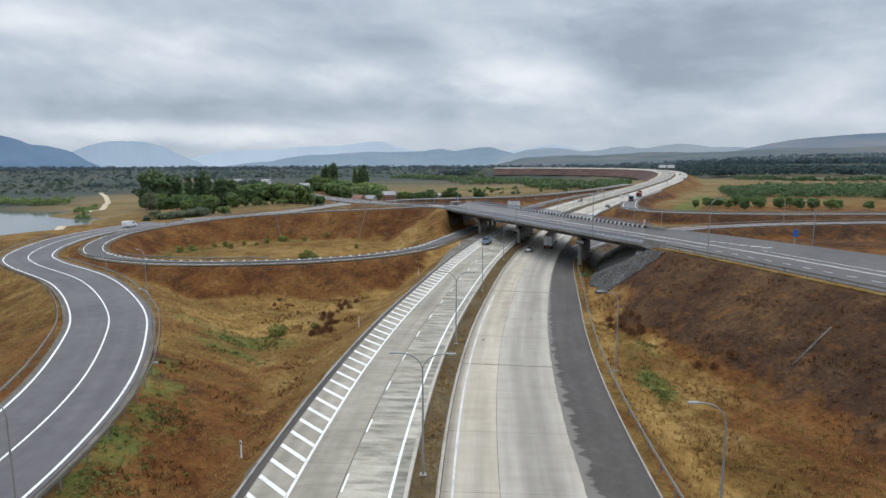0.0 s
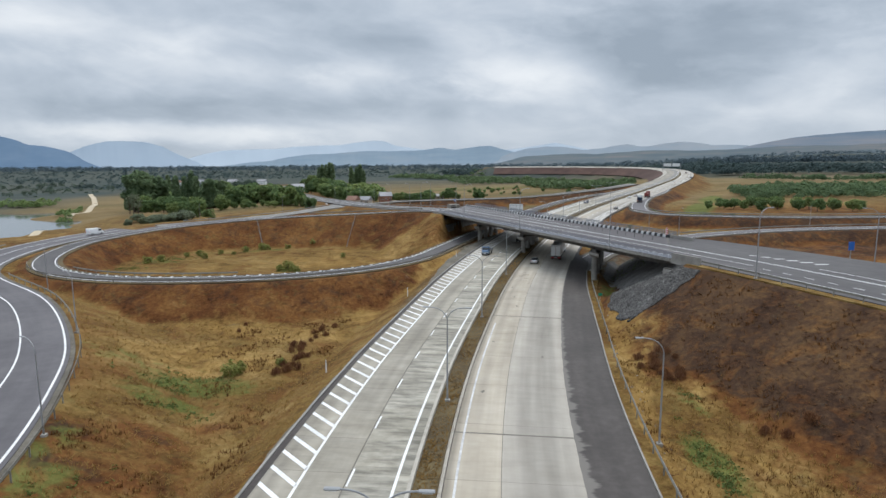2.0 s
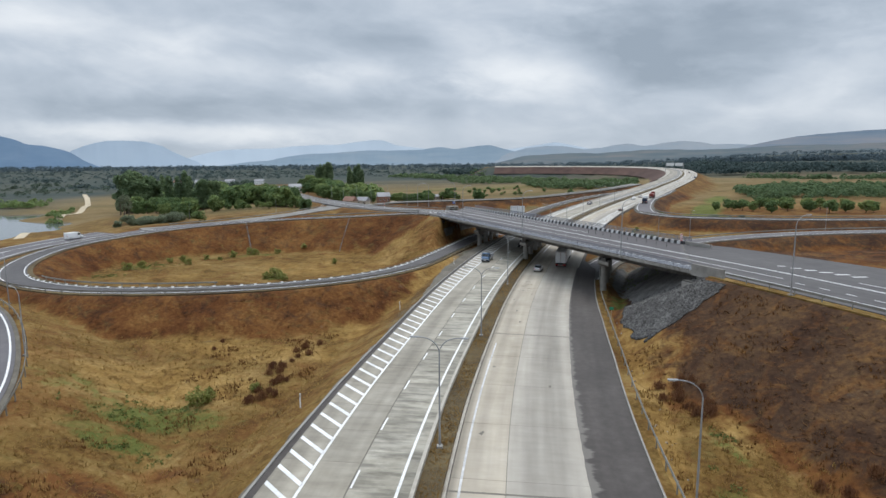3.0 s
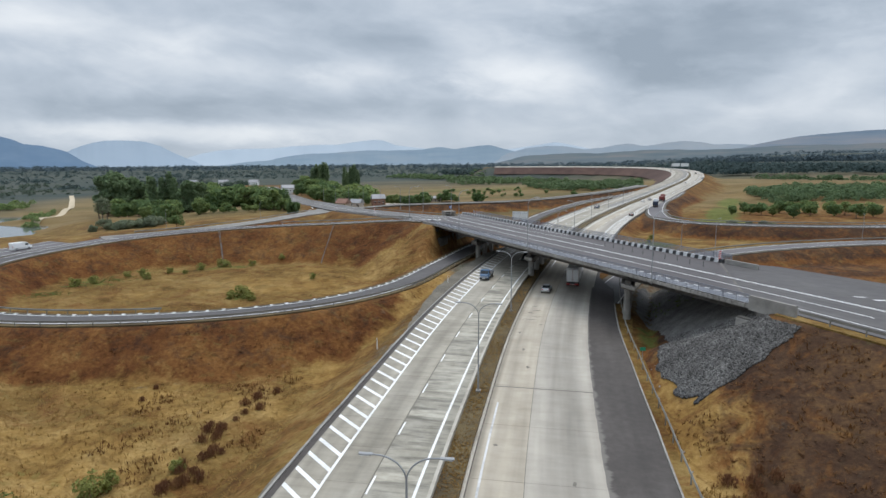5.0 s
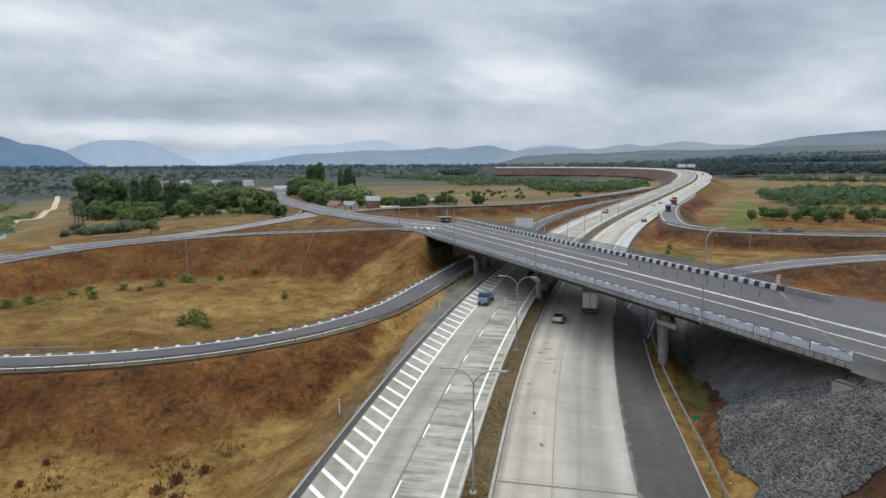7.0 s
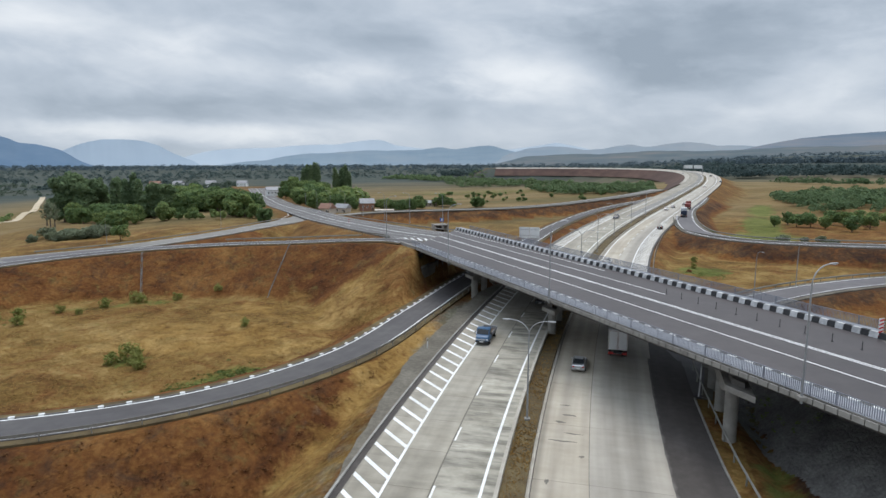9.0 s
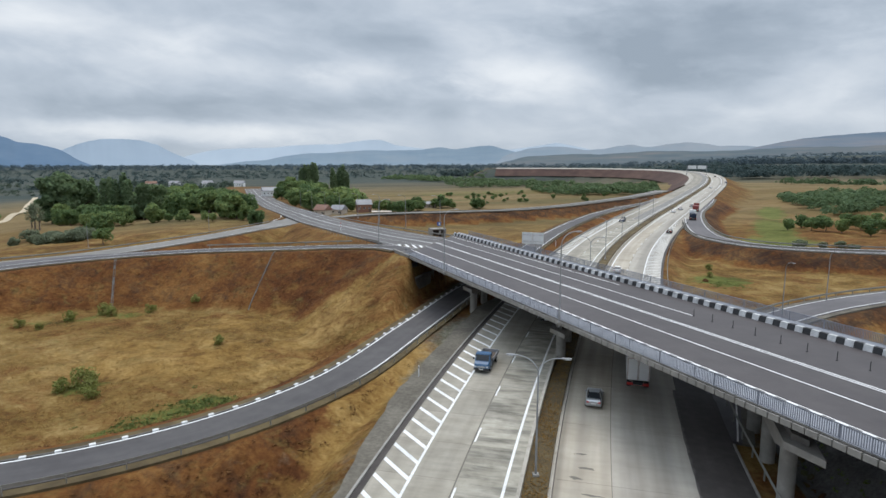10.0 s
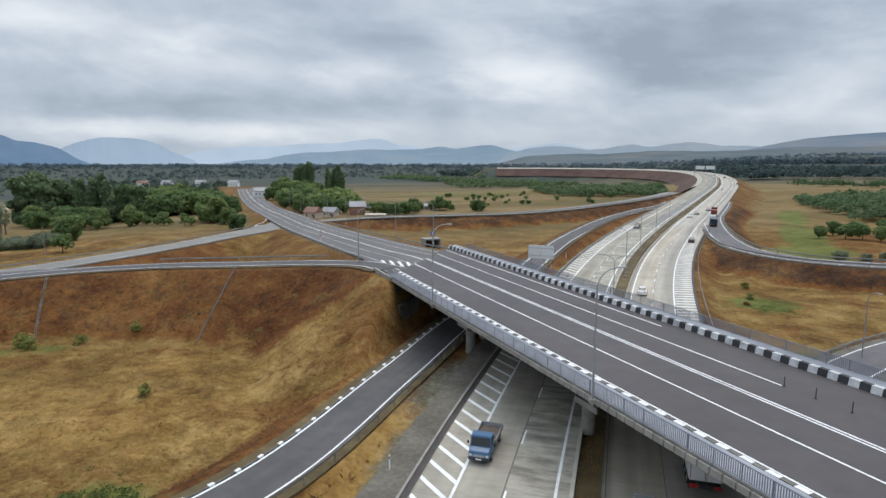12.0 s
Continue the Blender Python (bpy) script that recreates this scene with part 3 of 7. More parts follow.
LEVELS_SIDE = [(-268, 422, -17.2), (-308, 500, -16.6), (-242, 350, -16.6), (-300, 420, -17.5), (-345, 455, -18), (-285, 365, -17.5), (-400, 400, -18), (-360, 320, -18), (-330, 516, -11.5), (-430, 540, -11.5), (-560, 540, -11.5), (0, 1000, -4), (65, 237, 0.3), (80, 254, -0.2), (120, 240, 0.2), (145, 369, 0.5), (170, 320, 1.2), (304, 668, 5.5), (30, 62, -1.6), (46, 62, -0.9), (62, 80, -0.5), (37, 92, -0.9)]
LEVELS = np.array(LEVELS_NEAR + LEVELS_SIDE)
LEVELS_FAR = np.array([(-80, 60, -2.5), (-130, 120, -3.5), (-100, 20, -2.5), (0, -100, -1), (120, 20, 0), (200, 620, -1), (550, 600, 5), (550, 1000, 8), (-500, 1000, -8), (0, 2500, -2),
                       (900, 1500, 20), (1500, 1500, 34), (1800, 2500, 52), (2600, 2500, 62), (-1800, 2500, -8), (-20, 60, -4.4), (-600, 300, -18), (-600, 450, -18), (250, 400, 3)])
LEVELS = np.vstack([LEVELS, LEVELS_FAR])


def base_level(X, Y):
    num, den = np.zeros_like(X), np.zeros_like(X)
    for x, y, z in LEVELS:
        w = 1.0 / ((X - x) ** 2 + (Y - y) ** 2 + 120.0) ** 1.6
        num += w * z
        den += w
    return num / den


def road_fields(X, Y, line, chunk=20000):
    """Signed offset to a line (right positive), distance and the line's level at the nearest sample."""
    P, N = line.p, line.n
    x, y = X.ravel(), Y.ravel()
    D = np.empty_like(x)
    U = np.empty_like(x)
    Z = np.empty_like(x)
    for a in range(0, len(x), chunk):
        dx = x[a:a + chunk, None] - P[None, :, 0]
        dy = y[a:a + chunk, None] - P[None, :, 1]
        d2 = dx * dx + dy * dy
        k = np.argmin(d2, 1)
        r = np.arange(len(k))
        D[a:a + chunk] = np.sqrt(d2[r, k])
        U[a:a + chunk] = dx[r, k] * N[k, 0] + dy[r, k] * N[k, 1]
        Z[a:a + chunk] = P[k, 2]
    return U.reshape(X.shape), D.reshape(X.shape), Z.reshape(X.shape)


def over_fields(X, Y, side):
    """The overpass's banks: how far out of its top, and the top's level; the ends are square."""
    dx, dy = X - OV_A.x, Y - OV_A.y
    u = dx * OV_D.x + dy * OV_D.y
    v = dx * OV_N.x + dy * OV_N.y
    line = OVER_R if side == "right" else OVER_L
    lu = (line.p[:, 0] - OV_A.x) * OV_D.x + (line.p[:, 1] - OV_A.y) * OV_D.y
    o = np.argsort(lu)
    z = np.interp(u, lu[o], line.p[o, 2])
    if side == "right":
        v = v - bend(u)
    aslant = SKEW * np.clip(v, -1.6, 24)
    du = 0.67 * np.maximum(0, u - 3.6 - aslant) if side == "right" else np.maximum(0, 108.6 + aslant - u) * (0.67 + 2.4 * np.clip((v + 2.5) / 3, 0, 1))
    wide = 24 + 3.0 * np.clip((30 - u) / 6, 0, 1) + np.clip(-u, 0, 45) * 0.3 if side == "right" else 23.5 + np.clip(u - 380, 0, 400) * 0.15
    dv = np.maximum(0, np.maximum(-1.6 - v, v - wide))
    return np.hypot(du, dv), z, u, v


def shoulder(y):
    """How far the left carriageway's gravel shoulder widens beside the loop."""
    return 2.6 * np.clip((y - 138) / 26, 0, 1) * np.clip((216 - y) / 12, 0, 1)


def ground_level(X, Y, want_rust=False):
    X, Y = np.asarray(X, float), np.asarray(Y, float)
    lump = 0.25 * np.sin(X * 0.21 + 1.3 * np.sin(Y * 0.13)) * np.sin(Y * 0.17 + X * 0.05) + 0.12 * np.sin(X * 0.7 + Y * 0.31) * np.sin(Y * 0.83 - X * 0.2)
    g = base_level(X, Y) + lump
    rust = np.zeros_like(g)
    cuts = []
    for line, wl_, wr_, fall, rusty in EMBANK:
        lo, hi = line.p.min(0) - 60, line.p.max(0) + 60
        near = (X > lo[0]) & (X < hi[0]) & (Y > lo[1]) & (Y < hi[1])
        if not near.any():
            continue
        x, y = X[near], Y[near]
        if line is OVER_R or line is OVER_L:
            out, Z, _, _ = over_fields(x, y, "right" if line is OVER_R else "left")
            if line is OVER_R:
                steep = np.clip((over_fields(x, y, "right")[2] + 3) / 6, 0, 1)
                z = Z - 0.3 - (fall + 0.24 * steep) * out
            else:
                z = Z - 0.3 - fall * out
        else:
            U, D, Z = road_fields(x, y, line)
            right = np.where(y > 188, 13.9, wr_) if line is HW else wr_
            left = wl_ + shoulder(y) if line is HW else wl_
            out = np.maximum(0.0, D - np.where(U < 0, left, right))
            z = Z - 0.3 - fall * out
            if line is HW:
                z = np.where(out <= 0, Z - 0.75, z + np.where(U < 0, 0.3, -0.3))
            cuts.append((near, out, Z, line))
        z = z + 0.5 * np.minimum(1.0, out / 6.0) * lump[near]
        gn = g[near]
        h = np.clip(0.5 + 0.5 * (z - gn) / 1.2, 0, 1)
        g[near] = gn * (1 - h) + z * h
        r = rust[near]
        if line is HW:
            rusty = np.where((U < 0) & (y > 470), 0.05, np.where(U < 0, 0.12, 0.55))
        rust[near] = np.where(z > gn, rusty * h, r)
    for near, out, Z, line in cuts:
        steep = 2.5 if line is LOOP else 1.0
        g[near] = np.minimum(g[near], Z - (0.75 if line is HW else 0.3) + steep * out)
    return (g, rust) if want_rust else g


EMBANK = [
    (HW, 15.0, 19.3, 0.55, 0.12),
    (OUTER, 7.2, 7.2, 0.42, 0.05),
    (BACK, 5.2, 5.2, 0.5, 0.85),
    (LOOP, 5.2, 5.2, 0.60, 1.0),
    (OVER_R, 0, 0, 0.50, 1.25),
    (OVER_L, 0, 0, 0.58, 0.5),
    (R_OUT, 5.2, 5.6, 0.5, 1.17),
    (R_LOOP, 5.0, 5.2, 0.55, 1.17),
    (STREET, 5.0, 5.2, 0.5, 1.16),
    (JUNCTION, 7.0, 7.0, 0.45, 0.3),
]

# ---------------------------------------------------------------- ground
def spread(lo, hi, step, far_lo, far_hi, grow=1.09):
    """Grid lines: even between lo and hi, wider and wider outside."""
    mid = list(np.arange(lo, hi + 0.01, step))
    d, x, up_ = step, hi, []
    while x < far_hi:
        d = min(d * grow, 120)
        x += d
        up_.append(x)
    d, x, dn = step, lo, []
    while x > far_lo:
        d = min(d * grow, 120)
        x -= d
        dn.append(x)
    return np.array(dn[::-1] + mid + up_)


# places of green grass and of bare gravel: x, y, half-widths, turn in degrees, amount
GREEN_FIRST = [(35.5, 139, 1.6, 6, -20, 0.62), (19.6, 60, 0.5, 40, 3, 0.5), (-42, 101, 8, 5, 0, 0.42), (178, 412, 6, 40, -27, 1.0), (140, 340, 7, 40, -27, 1.0), (122, 304, 11, 14, -20, 1.0), (70, 236, 7, 5, 20, 0.95), (48, 158, 5, 14, -35, 0.8), (-32, 98, 8, 4, 10, 0.75), (-35, 90, 5, 3, 0, 0.7), (-32, 64, 2.5, 12, 20, 0.55), (-30, 44, 2.5, 14, 0, 0.6)]
GREEN_REST = [(26.3, 71, 1.6, 6, 8, 0.95), (29.6, 83, 1.2, 4, 8, 0.6), (-24, 172, 7, 4, 40, 0.85), (-30, 165, 6, 3, 40, 0.7), (-41, 180, 3, 3, 0, 0.6), (-85, 196, 6, 6, 0, 0.6), (-64, 214, 14, 3, 20, 0.55), (55, 200, 5, 16, -50, 0.4), (60, 700, 120, 40, 0, 0.5), (-10, 590, 60, 14, 0, 0.45), (300, 500, 60, 90, 0, 0.45)]
GREEN = GREEN_FIRST + GREEN_REST
RUSTY_FIRST = [(38.5, 65, 4, 7, 0, 1.08), (34, 60, 4, 6, 0, 0.85), (-54, 82, 9, 12, 20, 0.75), (-62, 233, 22, 4, 0, 1.0), (-30, 227, 16, 3.5, -12, 0.9), (94, 262, 10, 5, 20, 0.9), (126, 285, 14, 6, 20, 0.9), (51, 54, 15, 18, 0, 1.2), (41, 80, 5, 11, -20, 1.2), (44, 88, 6, 8, -20, 1.2), (-33, 68, 6, 3, 0, 1.12), (-37, 74, 5, 3, 20, 1.12)]
RUSTY_NEXT = [(-27, 60, 4, 3, 0, 1.08), (-43, 68, 9, 6, 10, 1.07), (-30, 79, 4, 2, 0, 1.05), (-26, 85, 3, 1.6, 20, 1.05), (29.6, 95, 1.6, 3.5, -20, 1.2), (30.6, 91, 1.4, 2.5, -20, 1.1), (-23, 54, 7, 14, 0, 0.9), (-26, 70, 5, 8, 0, 0.6), (-50, 62, 12, 10, 0, 0.8), (-46, 92, 8, 8, 0, 0.6), (-60, 110, 8, 10, 20, 0.5), (-31, 52, 5, 20, 0, 0.75)]
RUSTY_REST = [(-46, 76, 5, 10, 20, 0.5), (185, 300, 70, 60, 0, 0.58), (300, 480, 130, 110, 0, 0.34), (104, 195, 18, 12, 0, 1.13), (135, 193, 32, 18, 10, 1.13), (96, 180, 12, 12, 0, 0.8)]
RUSTY = RUSTY_FIRST + RUSTY_NEXT + RUSTY_REST
GRAVEL = [(14, 190, 5, 12, -20, 0.9), (23, 208, 5, 14, -22, 0.9), (7, 178, 2.2, 12, -18, 1.1), (10, 192, 3, 8, -18, 1.1), (3.5, 163, 1.7, 12, -17, 0.65), (-3, 140, 2.6, 16, -14, 0.4), (9, 180, 3.4, 14, -20, 0.6), (23, 200, 4, 16, -24, 0.6), (47, 163, 7, 12, -30, 0.9), (60, 190, 8, 22, -30, 0.5)]

# pale bleached grass
PALE_FIRST = [(30.2, 117, 1.5, 9, -15, 0.8), (31.5, 103, 2, 5, -25, 0.6), (31.5, 84, 1.6, 6, -10, 0.5), (33, 71, 2, 5, 0, 0.4), (-12, 206, 8, 9, -30, 0.62), (-26, 214, 8, 7, -20, 0.45), (-2, 192, 3, 9, -20, 0.55), (-34, 191, 20, 10, -10, 0.75), (-68, 182, 9, 7, 0, 0.35), (-30, 208, 9, 8, 0, 0.6), (-20, 190, 8, 6, -20, 0.6)]
PALE_REST = [(-30, 125, 20, 5, -16, 0.7), (-15, 136, 4, 6, -20, 0.7), (0.5, 170, 2.4, 18, -18, 0.9), (-6, 150, 2.4, 10, -16, 0.7), (-38, 110, 13, 8, 0, 0.75), (22.5, 60, 2.0, 26, 2, 1.0), (25.0, 92, 2.2, 22, -10, 1.0), (29.5, 70, 3, 9, 0, 0.6), (30, 108, 2.5, 6, -20, 0.8)]
PALE = PALE_FIRST + PALE_REST


def spots(places, X, Y):
    g = np.zeros_like(X)
    for x, y, rx, ry, turn, amount in places:
        c, s = math.cos(radians(turn)), math.sin(radians(turn))
        dx, dy = X - x, Y - y
        d = np.hypot((dx * c + dy * s) / rx, (dy * c - dx * s) / ry)
        g = np.maximum(g, amount * np.clip(1.6 - d, 0, 1))
    return g


def make_ground():
    gx = spread(-125, 125, 1.1, -4200, 4200)
    gy = spread(24, 275, 1.1, -400, 4600, 1.035)
    X, Y = np.meshgrid(gx, gy)
    Z, rust = ground_level(X, Y, True)
    nx, ny = len(gx), len(gy)
    co = np.stack([X.ravel(), Y.ravel(), Z.ravel()], 1)
    i = np.arange(nx * ny).reshape(ny, nx)
    q = np.stack([i[:-1, :-1], i[:-1, 1:], i[1:, 1:], i[1:, :-1]], -1).reshape(-1, 4)
    me = bpy.data.meshes.new("ground")
    me.vertices.add(len(co))
    me.vertices.foreach_set("co", co.ravel())
    me.loops.add(q.size)
    me.loops.foreach_set("vertex_index", q.ravel())
    me.polygons.add(len(q))
    me.polygons.foreach_set("loop_start", np.arange(0, q.size, 4))
    me.polygons.foreach_set("loop_total", np.full(len(q), 4))
    me.polygons.foreach_set("use_smooth", np.ones(len(q), bool))
    for key, val in (("rust", np.maximum(rust, spots(RUSTY, X, Y))), ("green", spots(GREEN, X, Y)), ("gravel", spots(GRAVEL, X, Y)), ("pale", spots(PALE, X, Y))):
        at = me.attributes.new(key, "FLOAT", "POINT")
        at.data.foreach_set("value", val.ravel().astype(np.float32))
    me.update()
    me.validate()
    ob = new("ground", me)
    tagged(ob, "dry straw-coloured grassland with rust-brown road banks", "ground", kind="structure")
    return ob


def ground_material():
    m = bpy.data.materials.new("dry_grassland")
    m.use_nodes = True
    nt, nl = m.node_tree.nodes, m.node_tree.links
    p = nt["Principled BSDF"]
    p.inputs["Roughness"].default_value = 0.95
    p.inputs["Specular IOR Level"].default_value = 0.1
    geo = nt.new("ShaderNodeNewGeometry")
    pos = geo.outputs["Position"]

    def noise_of(scale, detail=4.0, rough=0.6, stretch=None, dist=0.0):
        v = pos
        if stretch:
            mp = nt.new("ShaderNodeMapping")
            mp.inputs["Scale"].default_value = stretch
            nl.new(v, mp.inputs["Vector"])
            v = mp.outputs[0]
        n = nt.new("ShaderNodeTexNoise")
        n.inputs["Scale"].default_value, n.inputs["Detail"].default_value, n.inputs["Roughness"].default_value = scale, detail, rough
        n.inputs["Distortion"].default_value = dist
        nl.new(v, n.inputs["Vector"])
        return n.outputs["Fac"]

    def ramp_of(fac, stops):
        r = nt.new("ShaderNodeValToRGB")
        e = r.color_ramp.elements
        for k, (q, c) in enumerate(stops):
            if k < 2:
                e[k].position, e[k].color = q, (*c, 1)
            else:
                e.new(q).color = (*c, 1)
        nl.new(fac, r.inputs[0])
        return r.outputs[0]

    def span(fac, a, b, c=0.0, d=1.0):
        r = nt.new("ShaderNodeMapRange")
        for k, v in zip(("From Min", "From Max", "To Min", "To Max"), (a, b, c, d)):
            r.inputs[k].default_value = v
        nl.new(fac, r.inputs["Value"])
        return r.outputs[0]

    def mix(fac, a, b, kind="MIX"):
        x = nt.new("ShaderNodeMix")
        x.data_type, x.blend_type = "RGBA", kind
        if isinstance(fac, float):
            x.inputs["Factor"].default_value = fac
        else:
            nl.new(fac, x.inputs["Factor"])
        for k, v in (("A", a), ("B", b)):
            if isinstance(v, tuple):
                x.inputs[k].default_value = (*v, 1)
            else:
                nl.new(v, x.inputs[k])
        return x.outputs["Result"]

    def calc(op, a, b):
        x = nt.new("ShaderNodeMath")
        x.operation = op
        for k, v in enumerate((a, b)):
            if isinstance(v, float):
                x.inputs[k].default_value = v
            else:
                nl.new(v, x.inputs[k])
        return x.outputs[0]

    grain = noise_of(1.7, 10.0, 0.72)
    patch = noise_of(0.13, 6.0, 0.62, None, 0.6)
    wide = noise_of(0.035, 4.0, 0.55, None, 0.4)
    tone = calc("ADD", calc("MULTIPLY", grain, 0.36), calc("ADD", calc("MULTIPLY", patch, 0.40), calc("MULTIPLY", wide, 0.24)))
    straw = ramp_of(tone, [(0.39, (0.084, 0.045, 0.013)), (0.45, (0.132, 0.078, 0.023)), (0.51, (0.190, 0.119, 0.038)), (0.60, (0.280, 0.194, 0.078))])
    rustc = ramp_of(tone, [(0.39, (0.062, 0.023, 0.009)), (0.46, (0.106, 0.042, 0.014)), (0.53, (0.152, 0.067, 0.021)), (0.62, (0.222, 0.116, 0.038))])
    att = nt.new("ShaderNodeAttribute")
    att.attribute_name = "rust"
    broken = calc("ADD", att.outputs["Fac"], span(noise_of(0.10, 6.0, 0.65, None, 0.8), 0.3, 0.7, -0.4, 0.4))
    col = mix(span(broken, 0.2, 0.8), straw, rustc)
    maroon = nt.new("ShaderNodeMapRange")
    for key, val in (("From Min", 1.0), ("From Max", 1.25), ("To Min", 0.0), ("To Max", 0.9)):
        maroon.inputs[key].default_value = val
    atw = nt.new("ShaderNodeAttribute")
    atw.attribute_name = "pale"
    dark = calc("ADD", att.outputs["Fac"], span(noise_of(0.3, 9.0, 0.74, None, 1.0), 0.3, 0.7, -0.22, 0.26))
    nl.new(calc("SUBTRACT", dark, calc("MULTIPLY", atw.outputs["Fac"], 0.4)), maroon.inputs["Value"])
    heath = ramp_of(tone, [(0.40, (0.019, 0.012, 0.009)), (0.48, (0.034, 0.020, 0.014)), (0.55, (0.055, 0.033, 0.021)), (0.63, (0.105, 0.060, 0.030))])
    # rusty patches of dead weeds in the open fields
    weeds = noise_of(0.085, 7.0, 0.68, None, 1.4)
    col = mix(span(weeds, 0.50, 0.62, 0.0, 0.7), col, rustc)
    # clumps of browner and of olive grass
    clumps = noise_of(0.5, 7.0, 0.7, None, 0.7)
    col = mix(span(clumps, 0.51, 0.64, 0.0, 0.55), col, rustc)
    olive = noise_of(0.31, 7.0, 0.7, (1.0, 1.3, 1.0), 0.9)
    col = mix(span(olive, 0.54, 0.68, 0.0, 0.55), col, ramp_of(grain, [(0.35, (0.07, 0.058, 0.018)), (0.65, (0.165, 0.13, 0.045))]))
    # bleached grass
    bleached = ramp_of(tone, [(0.40, (0.190, 0.106, 0.030)), (0.48, (0.265, 0.162, 0.050)), (0.58, (0.360, 0.242, 0.092))])
    dry = calc("ADD", atw.outputs["Fac"], span(noise_of(0.19, 7.0, 0.68, None, 1.0), 0.3, 0.7, -0.5, 0.5))
    col = mix(span(dry, 0.3, 0.85, 0.0, 0.85), col, bleached)
    # matted darker hollows between the clumps
    matted = noise_of(0.27, 8.0, 0.72, None, 1.1)
    col = mix(1.0, col, ramp_of(matted, [(0.36, (0.62, 0.58, 0.55)), (0.47, (0.92, 0.91, 0.90)), (0.60, (1.0, 1.0, 1.0))]), "MULTIPLY")
    # the plain: fields in strips, mixed darker and blue-green with distance and by the river
    sepp = nt.new("ShaderNodeSeparateXYZ")
    nl.new(pos, sepp.inputs[0])
    bare = span(att.outputs["Fac"], 0.15, 0.6, 1.0, 0.0)
    strip = noise_of(0.014, 3.0, 0.5, (0.22, 1.0, 0.0), 0.2)
    field = ramp_of(strip, [(0.36, (0.082, 0.078, 0.042)), (0.44, (0.140, 0.110, 0.056)), (0.50, (0.195, 0.148, 0.080)), (0.57, (0.135, 0.098, 0.047)), (0.65, (0.095, 0.086, 0.042))])
    field = mix(0.22, field, straw)
    # far strips take the blue-green of the haze-tinted far woods
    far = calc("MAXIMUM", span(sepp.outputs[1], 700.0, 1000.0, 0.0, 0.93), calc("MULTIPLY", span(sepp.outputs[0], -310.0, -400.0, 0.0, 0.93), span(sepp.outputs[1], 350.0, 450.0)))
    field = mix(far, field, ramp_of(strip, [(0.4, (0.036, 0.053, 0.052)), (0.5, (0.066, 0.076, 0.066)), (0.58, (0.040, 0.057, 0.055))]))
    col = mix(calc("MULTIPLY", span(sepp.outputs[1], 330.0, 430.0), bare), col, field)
    # heath, with tufts of rusty and of straw-coloured grass in it
    tufty = span(noise_of(0.75, 9.0, 0.78), 0.53, 0.72, 0.0, 0.6)
    heath = mix(tufty, heath, mix(0.25, rustc, straw))
    col = mix(maroon.outputs[0], col, heath)
    # green grass
    green = ramp_of(tone, [(0.38, (0.050, 0.060, 0.014)), (0.48, (0.088, 0.106, 0.026)), (0.60, (0.145, 0.155, 0.046))])
    atg = nt.new("ShaderNodeAttribute")
    atg.attribute_name = "green"
    lush = calc("ADD", atg.outputs["Fac"], span(noise_of(0.22, 6.0, 0.68, None, 0.8), 0.3, 0.7, -0.45, 0.45))
    col = mix(span(lush, 0.35, 0.75, 0.0, 0.9), col, green)
    # bare grey gravel
    atb = nt.new("ShaderNodeAttribute")
    atb.attribute_name = "gravel"
    stony = ramp_of(grain, [(0.35, (0.082, 0.079, 0.060)), (0.5, (0.132, 0.128, 0.100)), (0.65, (0.215, 0.206, 0.176))])
    loose = calc("ADD", atb.outputs["Fac"], span(noise_of(0.35, 6.0, 0.7), 0.3, 0.7, -0.4, 0.4))
    stony = mix(span(noise_of(0.6, 8.0, 0.7, None, 0.8), 0.46, 0.66, 0.0, 0.7), stony, ramp_of(grain, [(0.35, (0.055, 0.056, 0.030)), (0.65, (0.105, 0.098, 0.050))]))
    col = mix(span(loose, 0.25, 0.95, 0.0, 0.95), col, stony)
    nl.new(col, p.inputs["Base Color"])
    b = nt.new("ShaderNodeBump")
    b.inputs["Strength"].default_value, b.inputs["Distance"].default_value = 0.6, 0.16
    nl.new(noise_of(2.2, 9.0, 0.75), b.inputs["Height"])
    nl.new(b.outputs[0], p.inputs["Normal"])
    return m


ground = make_ground()
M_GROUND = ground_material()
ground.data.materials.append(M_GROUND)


# ---------------------------------------------------------------- roads
rng = random.Random(7)


def stretch_by_y(line, u, y):
    """The arc length at which the line, offset by u, reaches the northing y."""
    ys = line.p[:, 1] + line.n[:, 1] * u
    k = int(np.argmax(ys > y))
    return float(np.interp(y, ys[max(0, k - 3):k + 3], line.s[max(0, k - 3):k + 3]))


S_NEAR, S_SLAB, S_BR = stretch_by_y(HW, 0, 22), stretch_by_y(HW, 0, 335), stretch_by_y(HW, 0, 168)
S_END = HW.length

# left carriageway: concrete slabs on a dark base
road_left = ribbon("road", HW, -14.95, -1.95, DL - 0.05, M_CONCRETE_ROAD, thick=0.9)
ribbon("edge_strip", HW, -14.8, -14.22, DL + 0.004, M_ASPHALT, road_left, 0, stretch_by_y(HW, 0, 420), 0.03)
ribbon("joint", HW, -7.35, -7.18, DL - 0.03, M_JOINT, road_left, 0, stretch_by_y(HW, 0, 420), 0.02)
tagged(road_left, "pale concrete carriageway of a motorway with a hatched edge strip", "road", kind="structure")


def slabs(parent, u0, u1, dz, mat, lengths, s0, s1, name="slab", gap=0.03):
    s = s0
    while s < s1:
        d = lengths()
        ribbon(name, HW, u0, u1, dz, mat, parent, s + gap, min(s + d, s1), 0.05)
        s += d


